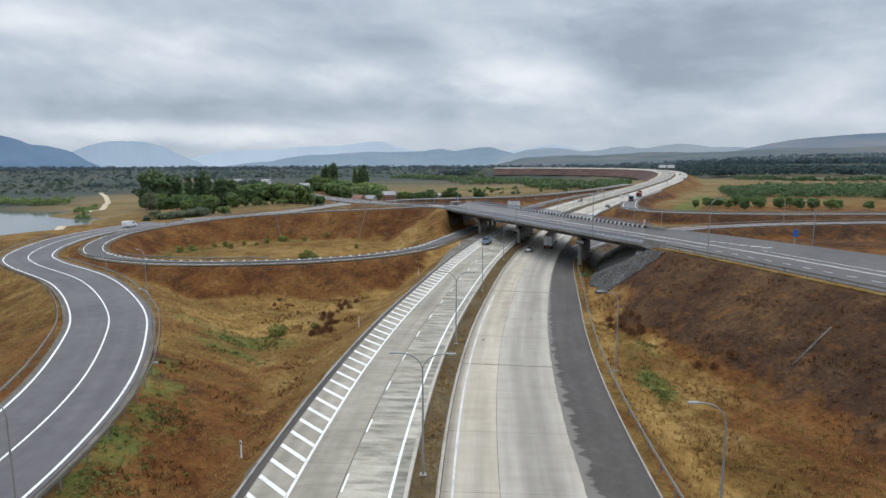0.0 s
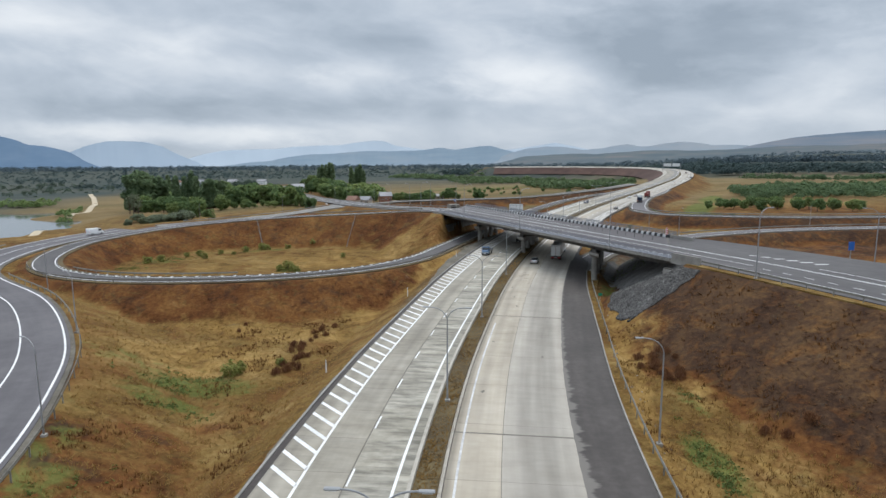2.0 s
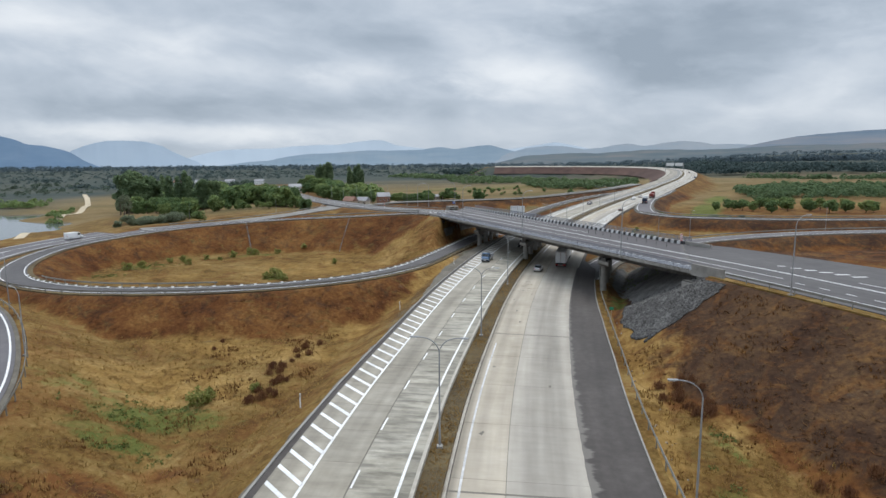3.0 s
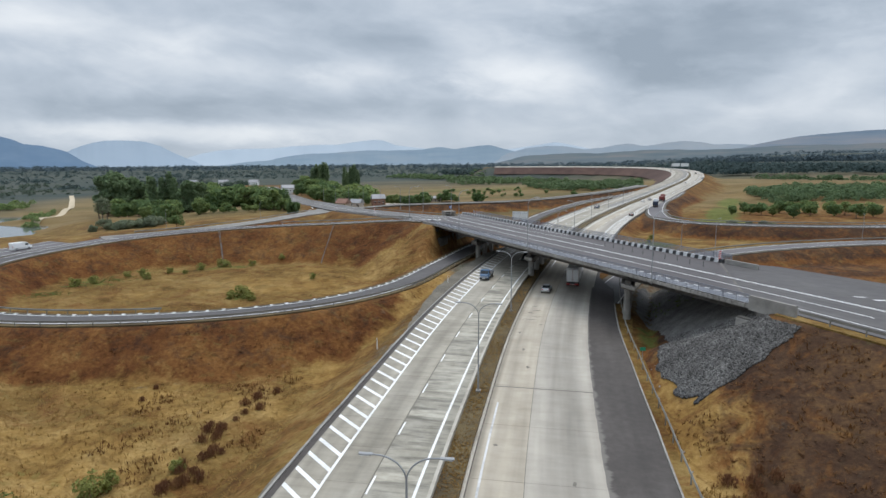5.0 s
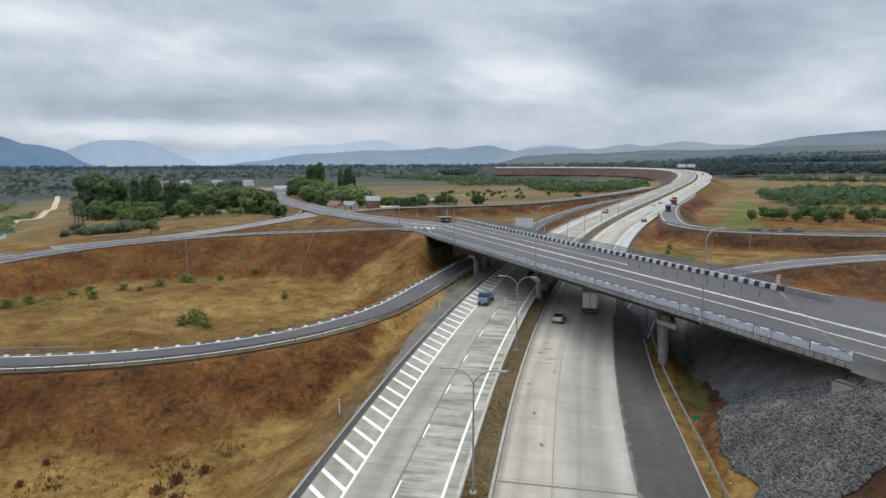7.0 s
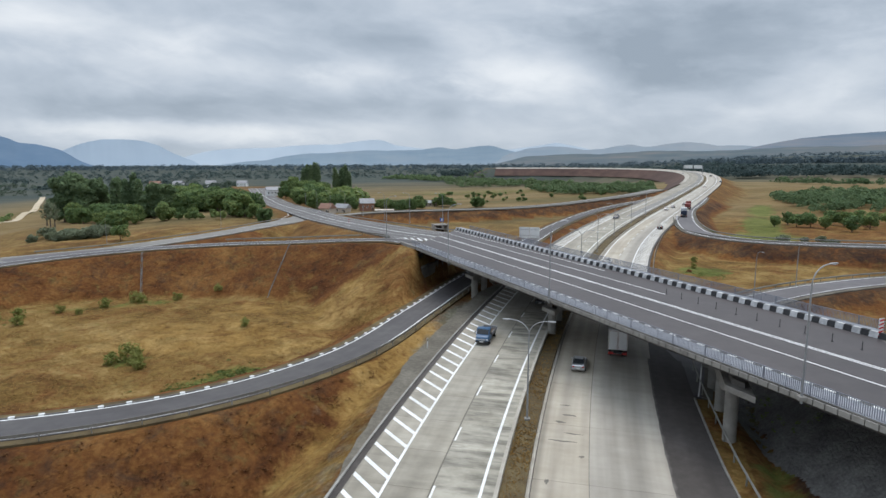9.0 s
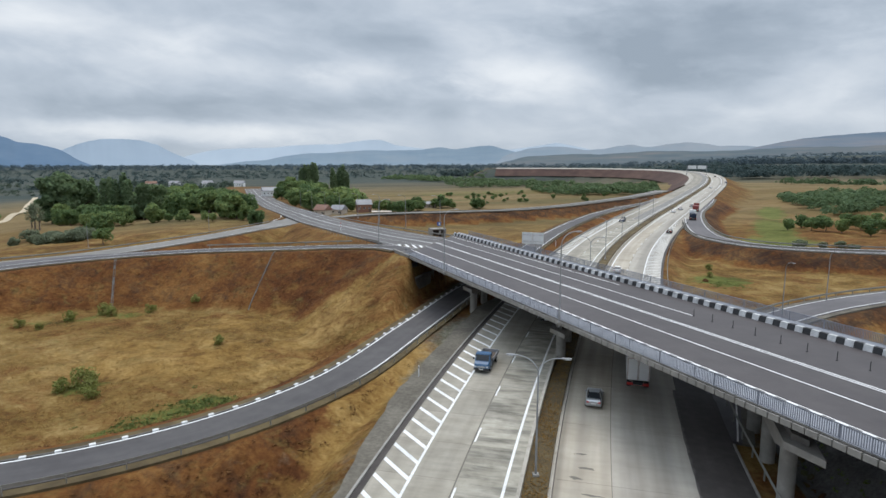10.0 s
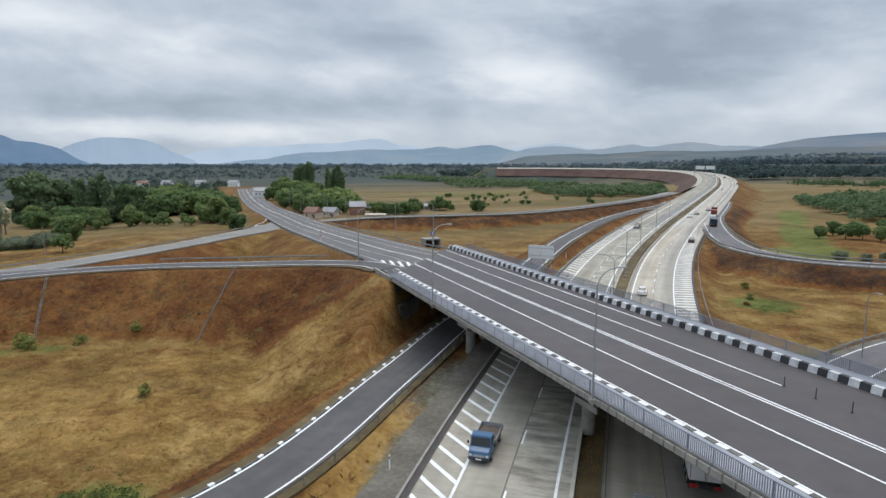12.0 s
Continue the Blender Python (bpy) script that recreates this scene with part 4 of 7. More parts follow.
M_CONCRETE_BAND = material("concrete_road_bands", [(0.245, 0.226, 0.182), (0.315, 0.293, 0.243), (0.375, 0.352, 0.298)], 0.9, bump=0.15, bump_scale=20, bump_dist=0.01, rough=0.8, per=0.2)
smear(M_CONCRETE_BAND, 0.54)
slabs(road_left, -14.6, -7.33, DL, M_CONCRETE_ROAD, lambda: 6.0, S_NEAR, S_SLAB)
slabs(road_left, -7.2, -3.42, DL, M_CONCRETE_BAND, lambda: rng.choice((0.3, 0.45, 0.6, 0.9, 1.3, 1.8, 3.0)), S_NEAR, S_SLAB, gap=0.0)
slabs(road_left, -3.42, -2.25, DL, M_CONCRETE_BAND, lambda: 14.0, S_NEAR, S_SLAB)
ribbon("surface", HW, -14.6, -7.33, DL, M_CONCRETE_ROAD, road_left, 0, S_NEAR, 0.05)
ribbon("surface", HW, -7.2, -2.25, DL, M_CONCRETE_ROAD, road_left, 0, S_NEAR, 0.05)
ribbon("surface", HW, -14.6, -7.33, DL, M_CONCRETE_ROAD, road_left, S_SLAB, S_END, 0.05)
ribbon("surface", HW, -7.2, -2.25, DL, M_ASPHALT_OLD, road_left, S_SLAB, S_END, 0.05)

road_right = ribbon("road", HW, 0.3, lambda s: float(np.interp(s, (0, 150, 180, 200, 216, 236, S_BR + 2, S_BR + 15), (17.5, 17.6, 17.7, 17.3, 16.6, 16.2, 16.2, 12.8))), DR - 0.05, M_ASPHALT, thick=0.9)
tagged(road_right, "pale concrete motorway carriageway beside a dark asphalt lane", "road", kind="structure")
slabs(road_right, 0.42, 5.06, DR, M_CONCRETE_WARM, lambda: 10.8, S_NEAR, S_SLAB, gap=0.04)
slabs(road_right, 5.12, 12.2, DR, M_CONCRETE_GREY, lambda: 10.8, S_NEAR, S_SLAB, gap=0.03)
ribbon("joint", HW, 5.03, 5.15, DR - 0.02, M_JOINT, road_right, 0, S_SLAB, 0.02)
ribbon("surface", HW, 0.42, 12.2, DR, M_CONCRETE_WARM, road_right, 0, S_NEAR, 0.05)
ribbon("surface", HW, 0.42, 12.6, DR, M_CONCRETE_GREY, road_right, S_SLAB, S_END, 0.05)
lane_edge = lambda s: float(np.interp(s, (0, 150, 180, 200, 216, 236), (17.5, 17.6, 17.7, 17.3, 16.6, 16.2)))
edge_wave = lambda s: 11.85 + 0.035 * math.sin(s * 0.9) * math.sin(s * 0.37) + 0.02 * math.sin(s * 2.3)
ribbon("asphalt_lane", HW, edge_wave, lambda s: lane_edge(s) - 0.15, DR + 0.012, M_ASPHALT_LANE, road_right, 0, S_BR + 4, 0.06, 0.6)
# widened joints filled with tar
for y in (73.2, 117.0):
    s = stretch_by_y(HW, 4, y)
    ribbon("joint", HW, 0.45, 12.1, DR + 0.006, M_JOINT, road_right, s, s + 0.26, 0.02, 0.2)
# dark stains of oil and rubber
for k, (y, u, w, d) in enumerate(((146, 2.6, 1.5, 0.22), (147.4, 3.6, 1.1, 0.2), (150, 2.2, 0.8, 0.3), (151.5, 3.0, 1.4, 0.25), (154, 2.4, 0.9, 0.2), (143, 4.4, 0.35, 0.3), (139, 1.6, 0.2, 0.6),
                                 (131, 2.9, 0.2, 0.7), (124, 4.0, 0.35, 0.5), (103, 2.1, 0.4, 0.3), (96, 9.2, 0.3, 0.5), (84, 2.4, 0.3, 0.6))):
    s = stretch_by_y(HW, u, y)
    v = [HW.at(s + d * math.sin(a) * (0.7 + 0.3 * math.sin(3 * a + k)), u + w * math.cos(a) * (0.7 + 0.3 * math.cos(2 * a + k)), DR + 0.006) for a in np.linspace(0, 2 * math.pi, 12, endpoint=False)]
    mesh_object("stain", v, [tuple(range(12))], M_JOINT, road_right, "dark stain of oil and rubber")

def line_mark(parent, line, u, width, dz, s0, s1, mat=None, name="edge_line", step=2.0):
    return ribbon(name, line, u - width / 2, u + width / 2, dz, mat or M_PAINT, parent, s0, s1, 0.012, step)


line_mark(road_left, HW, -3.3, 0.24, DL + 0.014, 0, S_END)
line_mark(road_left, HW, -11.05, 0.24, DL + 0.014, 0, stretch_by_y(HW, 0, 420))
line_mark(road_right, HW, 1.35, 0.2, DR + 0.014, 0, stretch_by_y(HW, 1.3, 113), M_PAINT_WORN)
line_mark(road_right, HW, 1.2, 0.24, DR + 0.014, stretch_by_y(HW, 1.3, 190), S_END)
line_mark(road_right, HW, 8.7, 0.24, DR + 0.014, stretch_by_y(HW, 8.7, 190), S_END)
for k in range(-41, 109):
    s = 137.0 + 2.592 * k
    if s < 30:
        continue
    a, b = HW.at(s - 0.3, -11.1, DL + 0.014), HW.at(s + 2.4, -14.15, DL + 0.014)
    w = np.array([*HW.t[np.argmin(abs(HW.s - s))], 0]) * 0.55
    mesh_object("stripe", [a, b, b + w, a + w, a - [0, 0, .012], b - [0, 0, .012], b + w - [0, 0, .012], a + w - [0, 0, .012]],
                [(3, 2, 1, 0), (4, 5, 6, 7), (0, 1, 5, 4), (1, 2, 6, 5), (2, 3, 7, 6), (3, 0, 4, 7)], M_PAINT, road_left)
y = 105.0 - 10.25 * 8
while y < 560:
    s = stretch_by_y(HW, -7.2, y)
    line_mark(road_left, HW, -7.08, 0.17, DL + 0.014, s - 1.35, s + 1.35, name="dash")
    if y > 185:
        s = stretch_by_y(HW, 4.9, y)
        line_mark(road_right, HW, 4.95, 0.17, DR + 0.014, s - 1.35, s + 1.35, name="dash")
    y += 10.25
y = 196.0
while y < 335:
    s = stretch_by_y(HW, 8.8, y)
    k = min(1, max(0.08, (348 - y) / 70))
    a, b = HW.at(s, 8.9, DR + 0.014), HW.at(s + 0.7, 8.9 + 3.4 * k, DR + 0.014)
    w = np.array([*HW.t[np.argmin(abs(HW.s - s))], 0]) * 0.5
    mesh_object("stripe", [a, b, b + w, a + w, a - [0, 0, .012], b - [0, 0, .012], b + w - [0, 0, .012], a + w - [0, 0, .012]],
                [(0, 1, 2, 3), (7, 6, 5, 4), (4, 5, 1, 0), (5, 6, 2, 1), (6, 7, 3, 2), (7, 4, 0, 3)], M_PAINT, road_right)
    y += 1.9

# kerbs, median and verges
for u, dz in ((-14.93, DL + 0.12), (-2.1, DL + 0.14), (0.2, DR + 0.14)):
    wide_ = 0.16 if abs(u) < 10 else 0.11
    k = ribbon("kerb", HW, u - wide_, u + wide_, dz, M_KERB if abs(u) < 10 else M_CONCRETE, None, 0, S_END if abs(u) < 3 else stretch_by_y(HW, 0, 420), 0.6)
    tagged(k, "low weathered concrete kerb along the carriageway", "kerb", kind="structure")
k = ribbon("kerb", HW, lambda s: lane_edge(s) - 0.12, lambda s: lane_edge(s) + 0.06, DR + 0.1, M_CONCRETE, None, 0, stretch_by_y(HW, 0, 160), 0.6)
tagged(k, "low weathered concrete kerb along the carriageway", "kerb", kind="structure")
ss_ = np.arange(stretch_by_y(HW, 0, 560), S_END, 8.0)
far_verge = mesh_object("verge", [p for q in ss_ for p in (HW.at(q, -14.9, DL + 0.12), HW.at(q, -15.9, DL + 0.35), HW.at(q, -19.0, DL - 1.2))], [f for k in range(len(ss_) - 1) for f in ((3 * k, 3 * k + 1, 3 * k + 4, 3 * k + 3), (3 * k + 1, 3 * k + 2, 3 * k + 5, 3 * k + 4))], M_KERB)
far_bank = mesh_object("bank", [p for q in ss_ for p in (HW.at(q, -18.6, DL - 1.05), HW.at(q, -38.0, DL - 11.5))], [(2 * k, 2 * k + 1, 2 * k + 3, 2 * k + 2) for k in range(len(ss_) - 1)], M_HEATH)
tagged(far_bank, "maroon-brown heathy bank under the far motorway", "bank", kind="structure")
tagged(far_verge, "pale sandy shoulder of the far motorway", "verge", kind="structure")
med = ribbon("median", HW, -1.97, 0.06, lambda s: 0.06 + 0.05 * math.sin(s * 0.4), M_DIRT, None, 0, S_END, 0.6)
tagged(med, "narrow median strip of dirt and dry brown grass", "median", kind="structure")
verge = ribbon("verge", HW, lambda s: -15.3 - 1.02 * float(shoulder(HW.at(s, -16)[1])) + 0.12 * math.sin(s * 0.53) + 0.1 * math.sin(s * 1.41), -15.0, DL - 0.06, M_GRAVEL, None, 0, stretch_by_y(HW, 0, 300), 0.7)
tagged(verge, "grey gravelly verge between the kerb and dry grass", "verge", kind="structure")
verge = ribbon("verge", HW, lambda s: lane_edge(s) + 0.05, lambda s: 18.9 + 0.3 * math.sin(s * 0.2), DR - 0.06, M_GROUND, None, 0, stretch_by_y(HW, 0, 160), 0.7)
tagged(verge, "strip of dirt and weeds under the guardrail", "verge", kind="structure")


def ramp_road(line, hl, hr, mat, label, lines, s0=0.0, s1=None, shoulder=1.1, dz=0.0, side=None):
    r = ribbon("road", line, -hl, hr, dz, mat, None, s0, s1, 0.5)
    tagged(r, label, "road", kind="structure")
    for a, b in ((-hl - shoulder, -hl), (hr, hr + shoulder)):
        v = ribbon("verge", line, a, b, dz - 0.07, side or M_GRAVEL, None, s0, s1, 0.5)
        tagged(v, "gravel shoulder of a ramp road", "verge", kind="structure")
    for u, w, m in lines:
        line_mark(r, line, u, w, dz + 0.012, s0, line.length if s1 is None else s1, m, step=1.5)
    return r


loop_left = lambda s: -2.8 - 5.5 * math.exp(-((s - LOOP.near(-88, 228)) / 22) ** 2)
road_loop = ramp_road(LOOP, 2.8, 2.8, M_ASPHALT_MID, "grey asphalt loop ramp passing under the overpass", [(2.27, 0.22, M_PAINT), (-2.45, 0.18, M_PAINT)], side=M_DIRT)
ribbon("widening", LOOP, loop_left, -2.75, -0.008, M_ASPHALT_RAMP, road_loop, LOOP.near(-106, 190), LOOP.near(-50, 243), 0.4)
ramp_road(OUTER, 5.7, 5.9, M_ASPHALT_RAMP, "wide grey asphalt ramp with three white lines, curving", [(-5.3, 0.26, M_PAINT), (0.0, 0.22, M_PAINT), (5.3, 0.26, M_PAINT)], dz=-0.012, shoulder=0.6)
ramp_road(BACK, 4.0, 4.0, M_ASPHALT_OLD, "worn grey asphalt side road", [(3.6, 0.2, M_PAINT_WORN), (-3.7, 0.2, M_PAINT_WORN)], dz=-0.03)
ramp_road(R_OUT, 3.4, 3.6, M_ASPHALT_RAMP, "grey asphalt exit ramp on a bank", [(-3.0, 0.2, M_PAINT), (3.1, 0.25, M_PAINT)], dz=-0.02)
ramp_road(R_LOOP, 2.9, 3.1, M_ASPHALT_RAMP, "grey asphalt loop ramp climbing to the overpass", [(-2.6, 0.16, M_PAINT), (2.7, 0.16, M_PAINT)])
ramp_road(STREET, 4.0, 4.0, M_ASPHALT_OLD, "worn grey asphalt slip road on a bank", [(-3.5, 0.15, M_PAINT_WORN)])

over_r = ribbon("road", OVER_R, -11.4, lambda s: 9.3 + 4.9 * min(1, max(0, (OVER_R.length - s - 2) / 5)) + 0.1 * min(60, max(0, OVER_R.length - s - 7)), -0.012, M_ASPHALT_MID, None, 0, None, 0.6)
tagged(over_r, "dark grey asphalt approach road of an overpass", "road", kind="structure")
over_l = ribbon("road", OVER_L, lambda s: -9.2 if s > 40 else -11.0 + 1.8 * s / 40, lambda s: 9.4, -0.012, M_ASPHALT_WORN, None, 0, None, 0.6)
tagged(over_l, "worn grey asphalt road running down to the village", "road", kind="structure")
for ln, par_, shift in ((OVER_R, over_r, -0.5), (OVER_L, over_l, 0.0)):
    for u, w in ((-4.2 + shift, 0.16), (-0.28 + shift, 0.16), (0.1 + shift, 0.16), (4.1 + shift, 0.16), (7.6 + shift, 0.16), (-8.2 + shift, 0.16)):
        if ln is OVER_L or u < 2:
            a = 0 if ln is OVER_R else max(0, SKEW * (11.5 + u) - 0.6)
            b = ln.length if ln is OVER_L else ln.length - 25 + SKEW * (12 + u)
            if ln is OVER_R and u < -4:
                a = ln.length - 35 if u > -5 else 0
            line_mark(par_, ln, u, w, 0.012, a, b, M_PAINT_WORN if ln is OVER_L and abs(u) > 1 else M_PAINT)
jn = ribbon("road", JUNCTION, lambda s: -4.4 - 2.0 * math.sin(min(1.0, s / 94) * math.pi), lambda s: 4.4 + 1.6 * math.sin(min(1.0, s / 94) * math.pi), -0.02, M_ASPHALT_OLD, None, 0, None, 0.5)
tagged(jn, "worn asphalt mouth of a road junction", "road", kind="structure")
# lines that sweep from the village road into the side road
for pts in (((-136, 571, -4.1), (-112, 505, -3.0), (-88, 440, -1.6), (-74, 400, -0.3), (-68.5, 378, 0.6), (-67, 362, 1.1)), ((-80, 440, -1.5), (-62.5, 388, 0.3), (-54, 362, 1.4), (-52, 350, 1.9))):
    ln = Line(pts, 1.5)
    line_mark(over_l, ln, 0.0, 0.3, 0.16, 0, ln.length)
for side, line in (("right", OVER_R), ("left", OVER_L)):
    for a, b in ((-13.0, -11.4),):
        if side == "left":
            continue
        v = ribbon("verge", line, a, b, -0.1, M_GROUND, None, 0, line.length - 29, 0.4)
        tagged(v, "dirt verge beside the overpass road", "verge", kind="structure")


# ---------------------------------------------------------------- overpass bridge
def ov_prism(name, u0, u1, prof, mat, parent, label="", cuts=1, skew=0.0):
    """A prism along the overpass with the cross profile prof, points (v, z); skew: how far its ends run on with v."""
    verts, faces = [], []
    n = len(prof)
    us = np.linspace(u0, u1, cuts + 1)
    for u in us:
        verts += [ov(u + skew * v, v, z) for v, z in prof]
    for k in range(cuts):
        for j in range(n):
            faces.append((k * n + j, k * n + (j + 1) % n, (k + 1) * n + (j + 1) % n, (k + 1) * n + j))
    faces += [tuple(range(n))[::-1], tuple(cuts * n + j for j in range(n))]
    ob = mesh_object(name, verts, faces, mat, parent, label)
    bm = bmesh.new()
    bm.from_mesh(ob.data)
    bmesh.ops.recalc_face_normals(bm, faces=bm.faces)
    bm.to_mesh(ob.data)
    bm.free()
    return ob


DZ = 9.1
BR0, BR1 = 5.0, 112.0
PIERS = (28.6, 60.1, 86.8)                           # at the near edge
bridge = tagged(new("bridge"), "grey concrete road overpass on round columns with metal railings", "bridge")
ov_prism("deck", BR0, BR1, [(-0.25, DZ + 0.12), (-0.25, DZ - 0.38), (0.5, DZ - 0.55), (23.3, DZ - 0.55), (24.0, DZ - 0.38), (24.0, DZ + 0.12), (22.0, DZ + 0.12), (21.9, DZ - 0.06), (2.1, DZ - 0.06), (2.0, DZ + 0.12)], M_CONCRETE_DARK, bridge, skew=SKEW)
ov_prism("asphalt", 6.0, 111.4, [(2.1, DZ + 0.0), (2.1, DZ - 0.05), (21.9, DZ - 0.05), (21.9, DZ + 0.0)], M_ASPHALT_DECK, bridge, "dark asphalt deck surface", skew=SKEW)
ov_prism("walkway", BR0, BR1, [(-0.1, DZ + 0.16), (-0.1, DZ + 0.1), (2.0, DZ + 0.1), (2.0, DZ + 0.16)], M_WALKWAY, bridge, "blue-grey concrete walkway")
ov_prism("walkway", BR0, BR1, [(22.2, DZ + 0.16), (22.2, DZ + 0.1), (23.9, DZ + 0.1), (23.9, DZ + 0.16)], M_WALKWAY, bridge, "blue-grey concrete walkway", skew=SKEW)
# girders carry the under-deck shade in their darker concrete
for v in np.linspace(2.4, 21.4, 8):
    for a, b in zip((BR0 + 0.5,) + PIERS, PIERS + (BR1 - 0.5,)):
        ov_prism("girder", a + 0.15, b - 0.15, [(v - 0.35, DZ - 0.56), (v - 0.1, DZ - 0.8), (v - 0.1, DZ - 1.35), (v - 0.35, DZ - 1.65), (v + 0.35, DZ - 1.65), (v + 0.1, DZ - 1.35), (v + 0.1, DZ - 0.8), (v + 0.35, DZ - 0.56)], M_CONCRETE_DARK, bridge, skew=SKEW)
# expansion joints
for u in (6.1, 111.2):
    ov_prism("expansion_joint", u, u + 0.4, [(2.6, DZ + 0.011), (2.6, DZ + 0.002), (20.7, DZ + 0.002), (20.7, DZ + 0.011)], M_CONCRETE_DARK, bridge, "pale expansion joint", skew=SKEW)
# lane markings of the deck
for v, w in ((2.85, 0.16), (7.5, 0.17), (11.4, 0.17), (11.78, 0.17), (15.6, 0.17), (19.2, 0.17)):
    ov_prism("edge_line", {15.6: 54.4, 19.2: 72.0}.get(v, 6.0 + SKEW * v), 111.4 + SKEW * v, [(v - w / 2, DZ + 0.014), (v - w / 2, DZ + 0.002), (v + w / 2, DZ + 0.002), (v + w / 2, DZ + 0.014)], M_PAINT, bridge)
# outer face blocks under the near walkway
u = BR0
while u < BR1 - 0.9:
    ov_prism("fascia_panel", u + 0.05, u + 0.90, [(-0.42, DZ + 0.02), (-0.42, DZ - 0.42), (-0.26, DZ - 0.42), (-0.26, DZ + 0.02)], M_CONCRETE, bridge)
    u += 0.95
# kerbs: white and bare blocks on the near side, a tall black and white barrier on the far one
KERB_STEP, BARRIER_STEP = 0.9165, 0.885
for k in range(-37, 85):
    u = 37.27 + KERB_STEP * k
    if BR0 - 2.0 < u < BR1 + 2:
        ov_prism("kerb_block", u - 0.44, u + 0.44, [(2.08, DZ + 0.17), (2.08, DZ + 0.0), (2.5, DZ + 0.0), (2.46, DZ + 0.17)], M_PAINT if k % 2 == 0 else M_CONCRETE_DARK, bridge, "white kerb block" if k % 2 == 0 else "bare concrete kerb block")
for k in range(-13, 107):
    u = 41.35 + BARRIER_STEP * k
    ov_prism("kerb_block", u - 0.435, u + 0.435, [(20.75, DZ + 0.0), (20.88, DZ + 0.62), (21.3, DZ + 0.62), (21.42, DZ + 0.0)], M_PAINT_WORN if k % 2 == 0 else M_BLACK, bridge, "white barrier block" if k % 2 == 0 else "black barrier block")


def railing(u0, u1, v, z, h, label, post=2.0):
    r = tagged(new("railing"), label, "railing")
    for zz, t in ((h, 0.06), (0.15, 0.04)):
        ov_prism("rail", u0, u1, [(v - t / 2, z + zz), (v - t / 2, z + zz - t), (v + t / 2, z + zz - t), (v + t / 2, z + zz)], M_RAIL, r)
    me = None
    n = int((u1 - u0) / post)
    for k in range(n + 1):
        u = u0 + (u1 - u0) * k / n
        if me is None:
            o = part("post", box_bm(0, 0, h / 2 - 0.02, 0.06, 0.03, h - 0.04), M_RAIL, r)
            me = o.data
        else:
            o = new("post", me)
            o.parent = r
        o.location = ov(u, v, z)
    # the fine bars between two posts
    verts, faces = [], []
    u = u0 + 0.08
    while u < u1:
        i = len(verts)
        verts += [ov(u, v - 0.012, z + 0.12), ov(u + 0.08, v + 0.012, z + 0.12), ov(u + 0.08, v + 0.012, z + h - 0.05), ov(u, v - 0.012, z + h - 0.05),
                  ov(u + 0.08, v - 0.012, z + 0.12), ov(u + 0.08, v - 0.012, z + h - 0.05)]
        faces += [(i, i + 1, i + 2, i + 3), (i, i + 4, i + 5, i + 3), (i + 4, i + 1, i + 2, i + 5)]
        u += 0.16
    b = mesh_object("infill_grille", verts, faces, M_RAIL, r)
    b["kind"] = "stuff"
    return r


railing(6.4, BR1 - 0.5, -0.12, DZ + 0.12, 1.1, "grey galvanised railing with fine upright bars on the bridge edge")
railing(30.0, 133.0, 23.7, DZ + 0.12, 1.1, "grey galvanised railing with fine upright bars on the bridge edge")

# piers: pairs of round columns under a hammer-headed crossbeam
for u, v0, zc in zip(PIERS, (3.3, 5.5, 6.0), (DZ + 0.75, DZ, DZ)):
    ov_prism("crossbeam", u - 1.6, u + 1.6, [(v0 - 2.6, zc - 2.9), (v0 - 2.6, zc - 3.45), (v0 - 0.9, zc - 4.2), (20.9, zc - 4.2), (23.1, zc - 3.45), (23.1, zc - 2.9)], M_CONCRETE, bridge, skew=SKEW)
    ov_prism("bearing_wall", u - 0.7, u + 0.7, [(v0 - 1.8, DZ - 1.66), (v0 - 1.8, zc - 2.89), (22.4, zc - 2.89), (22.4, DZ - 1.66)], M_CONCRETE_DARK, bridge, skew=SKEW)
    for v in (v0, v0 + 4.7, v0 + 9.4, v0 + 14.1):
        x, y, _ = ov(u + SKEW * v, v)
        foot = float(ground_level(np.array([x]), np.array([y]))[0]) - 0.5
        part("column", tube_bm([(x, y, foot), (x, y, zc - 4.1)], [0.62, 0.62], 24), M_CONCRETE, bridge, smooth=False)

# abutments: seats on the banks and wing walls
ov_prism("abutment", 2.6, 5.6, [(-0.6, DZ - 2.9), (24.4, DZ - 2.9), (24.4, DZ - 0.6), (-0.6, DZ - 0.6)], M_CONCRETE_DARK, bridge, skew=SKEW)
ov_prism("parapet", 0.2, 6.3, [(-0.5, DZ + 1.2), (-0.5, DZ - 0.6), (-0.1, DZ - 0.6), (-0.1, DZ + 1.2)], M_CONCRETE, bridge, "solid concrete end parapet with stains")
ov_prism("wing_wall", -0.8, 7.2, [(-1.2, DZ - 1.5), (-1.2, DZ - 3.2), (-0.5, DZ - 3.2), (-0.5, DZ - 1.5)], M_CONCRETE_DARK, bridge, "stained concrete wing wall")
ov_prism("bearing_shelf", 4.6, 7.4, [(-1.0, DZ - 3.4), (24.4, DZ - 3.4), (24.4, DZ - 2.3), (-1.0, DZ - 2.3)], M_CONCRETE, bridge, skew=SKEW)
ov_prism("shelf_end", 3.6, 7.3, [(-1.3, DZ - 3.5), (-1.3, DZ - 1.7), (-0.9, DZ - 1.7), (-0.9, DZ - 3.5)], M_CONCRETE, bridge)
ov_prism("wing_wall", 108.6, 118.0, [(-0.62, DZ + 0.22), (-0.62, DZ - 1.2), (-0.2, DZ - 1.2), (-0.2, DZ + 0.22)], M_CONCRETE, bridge)
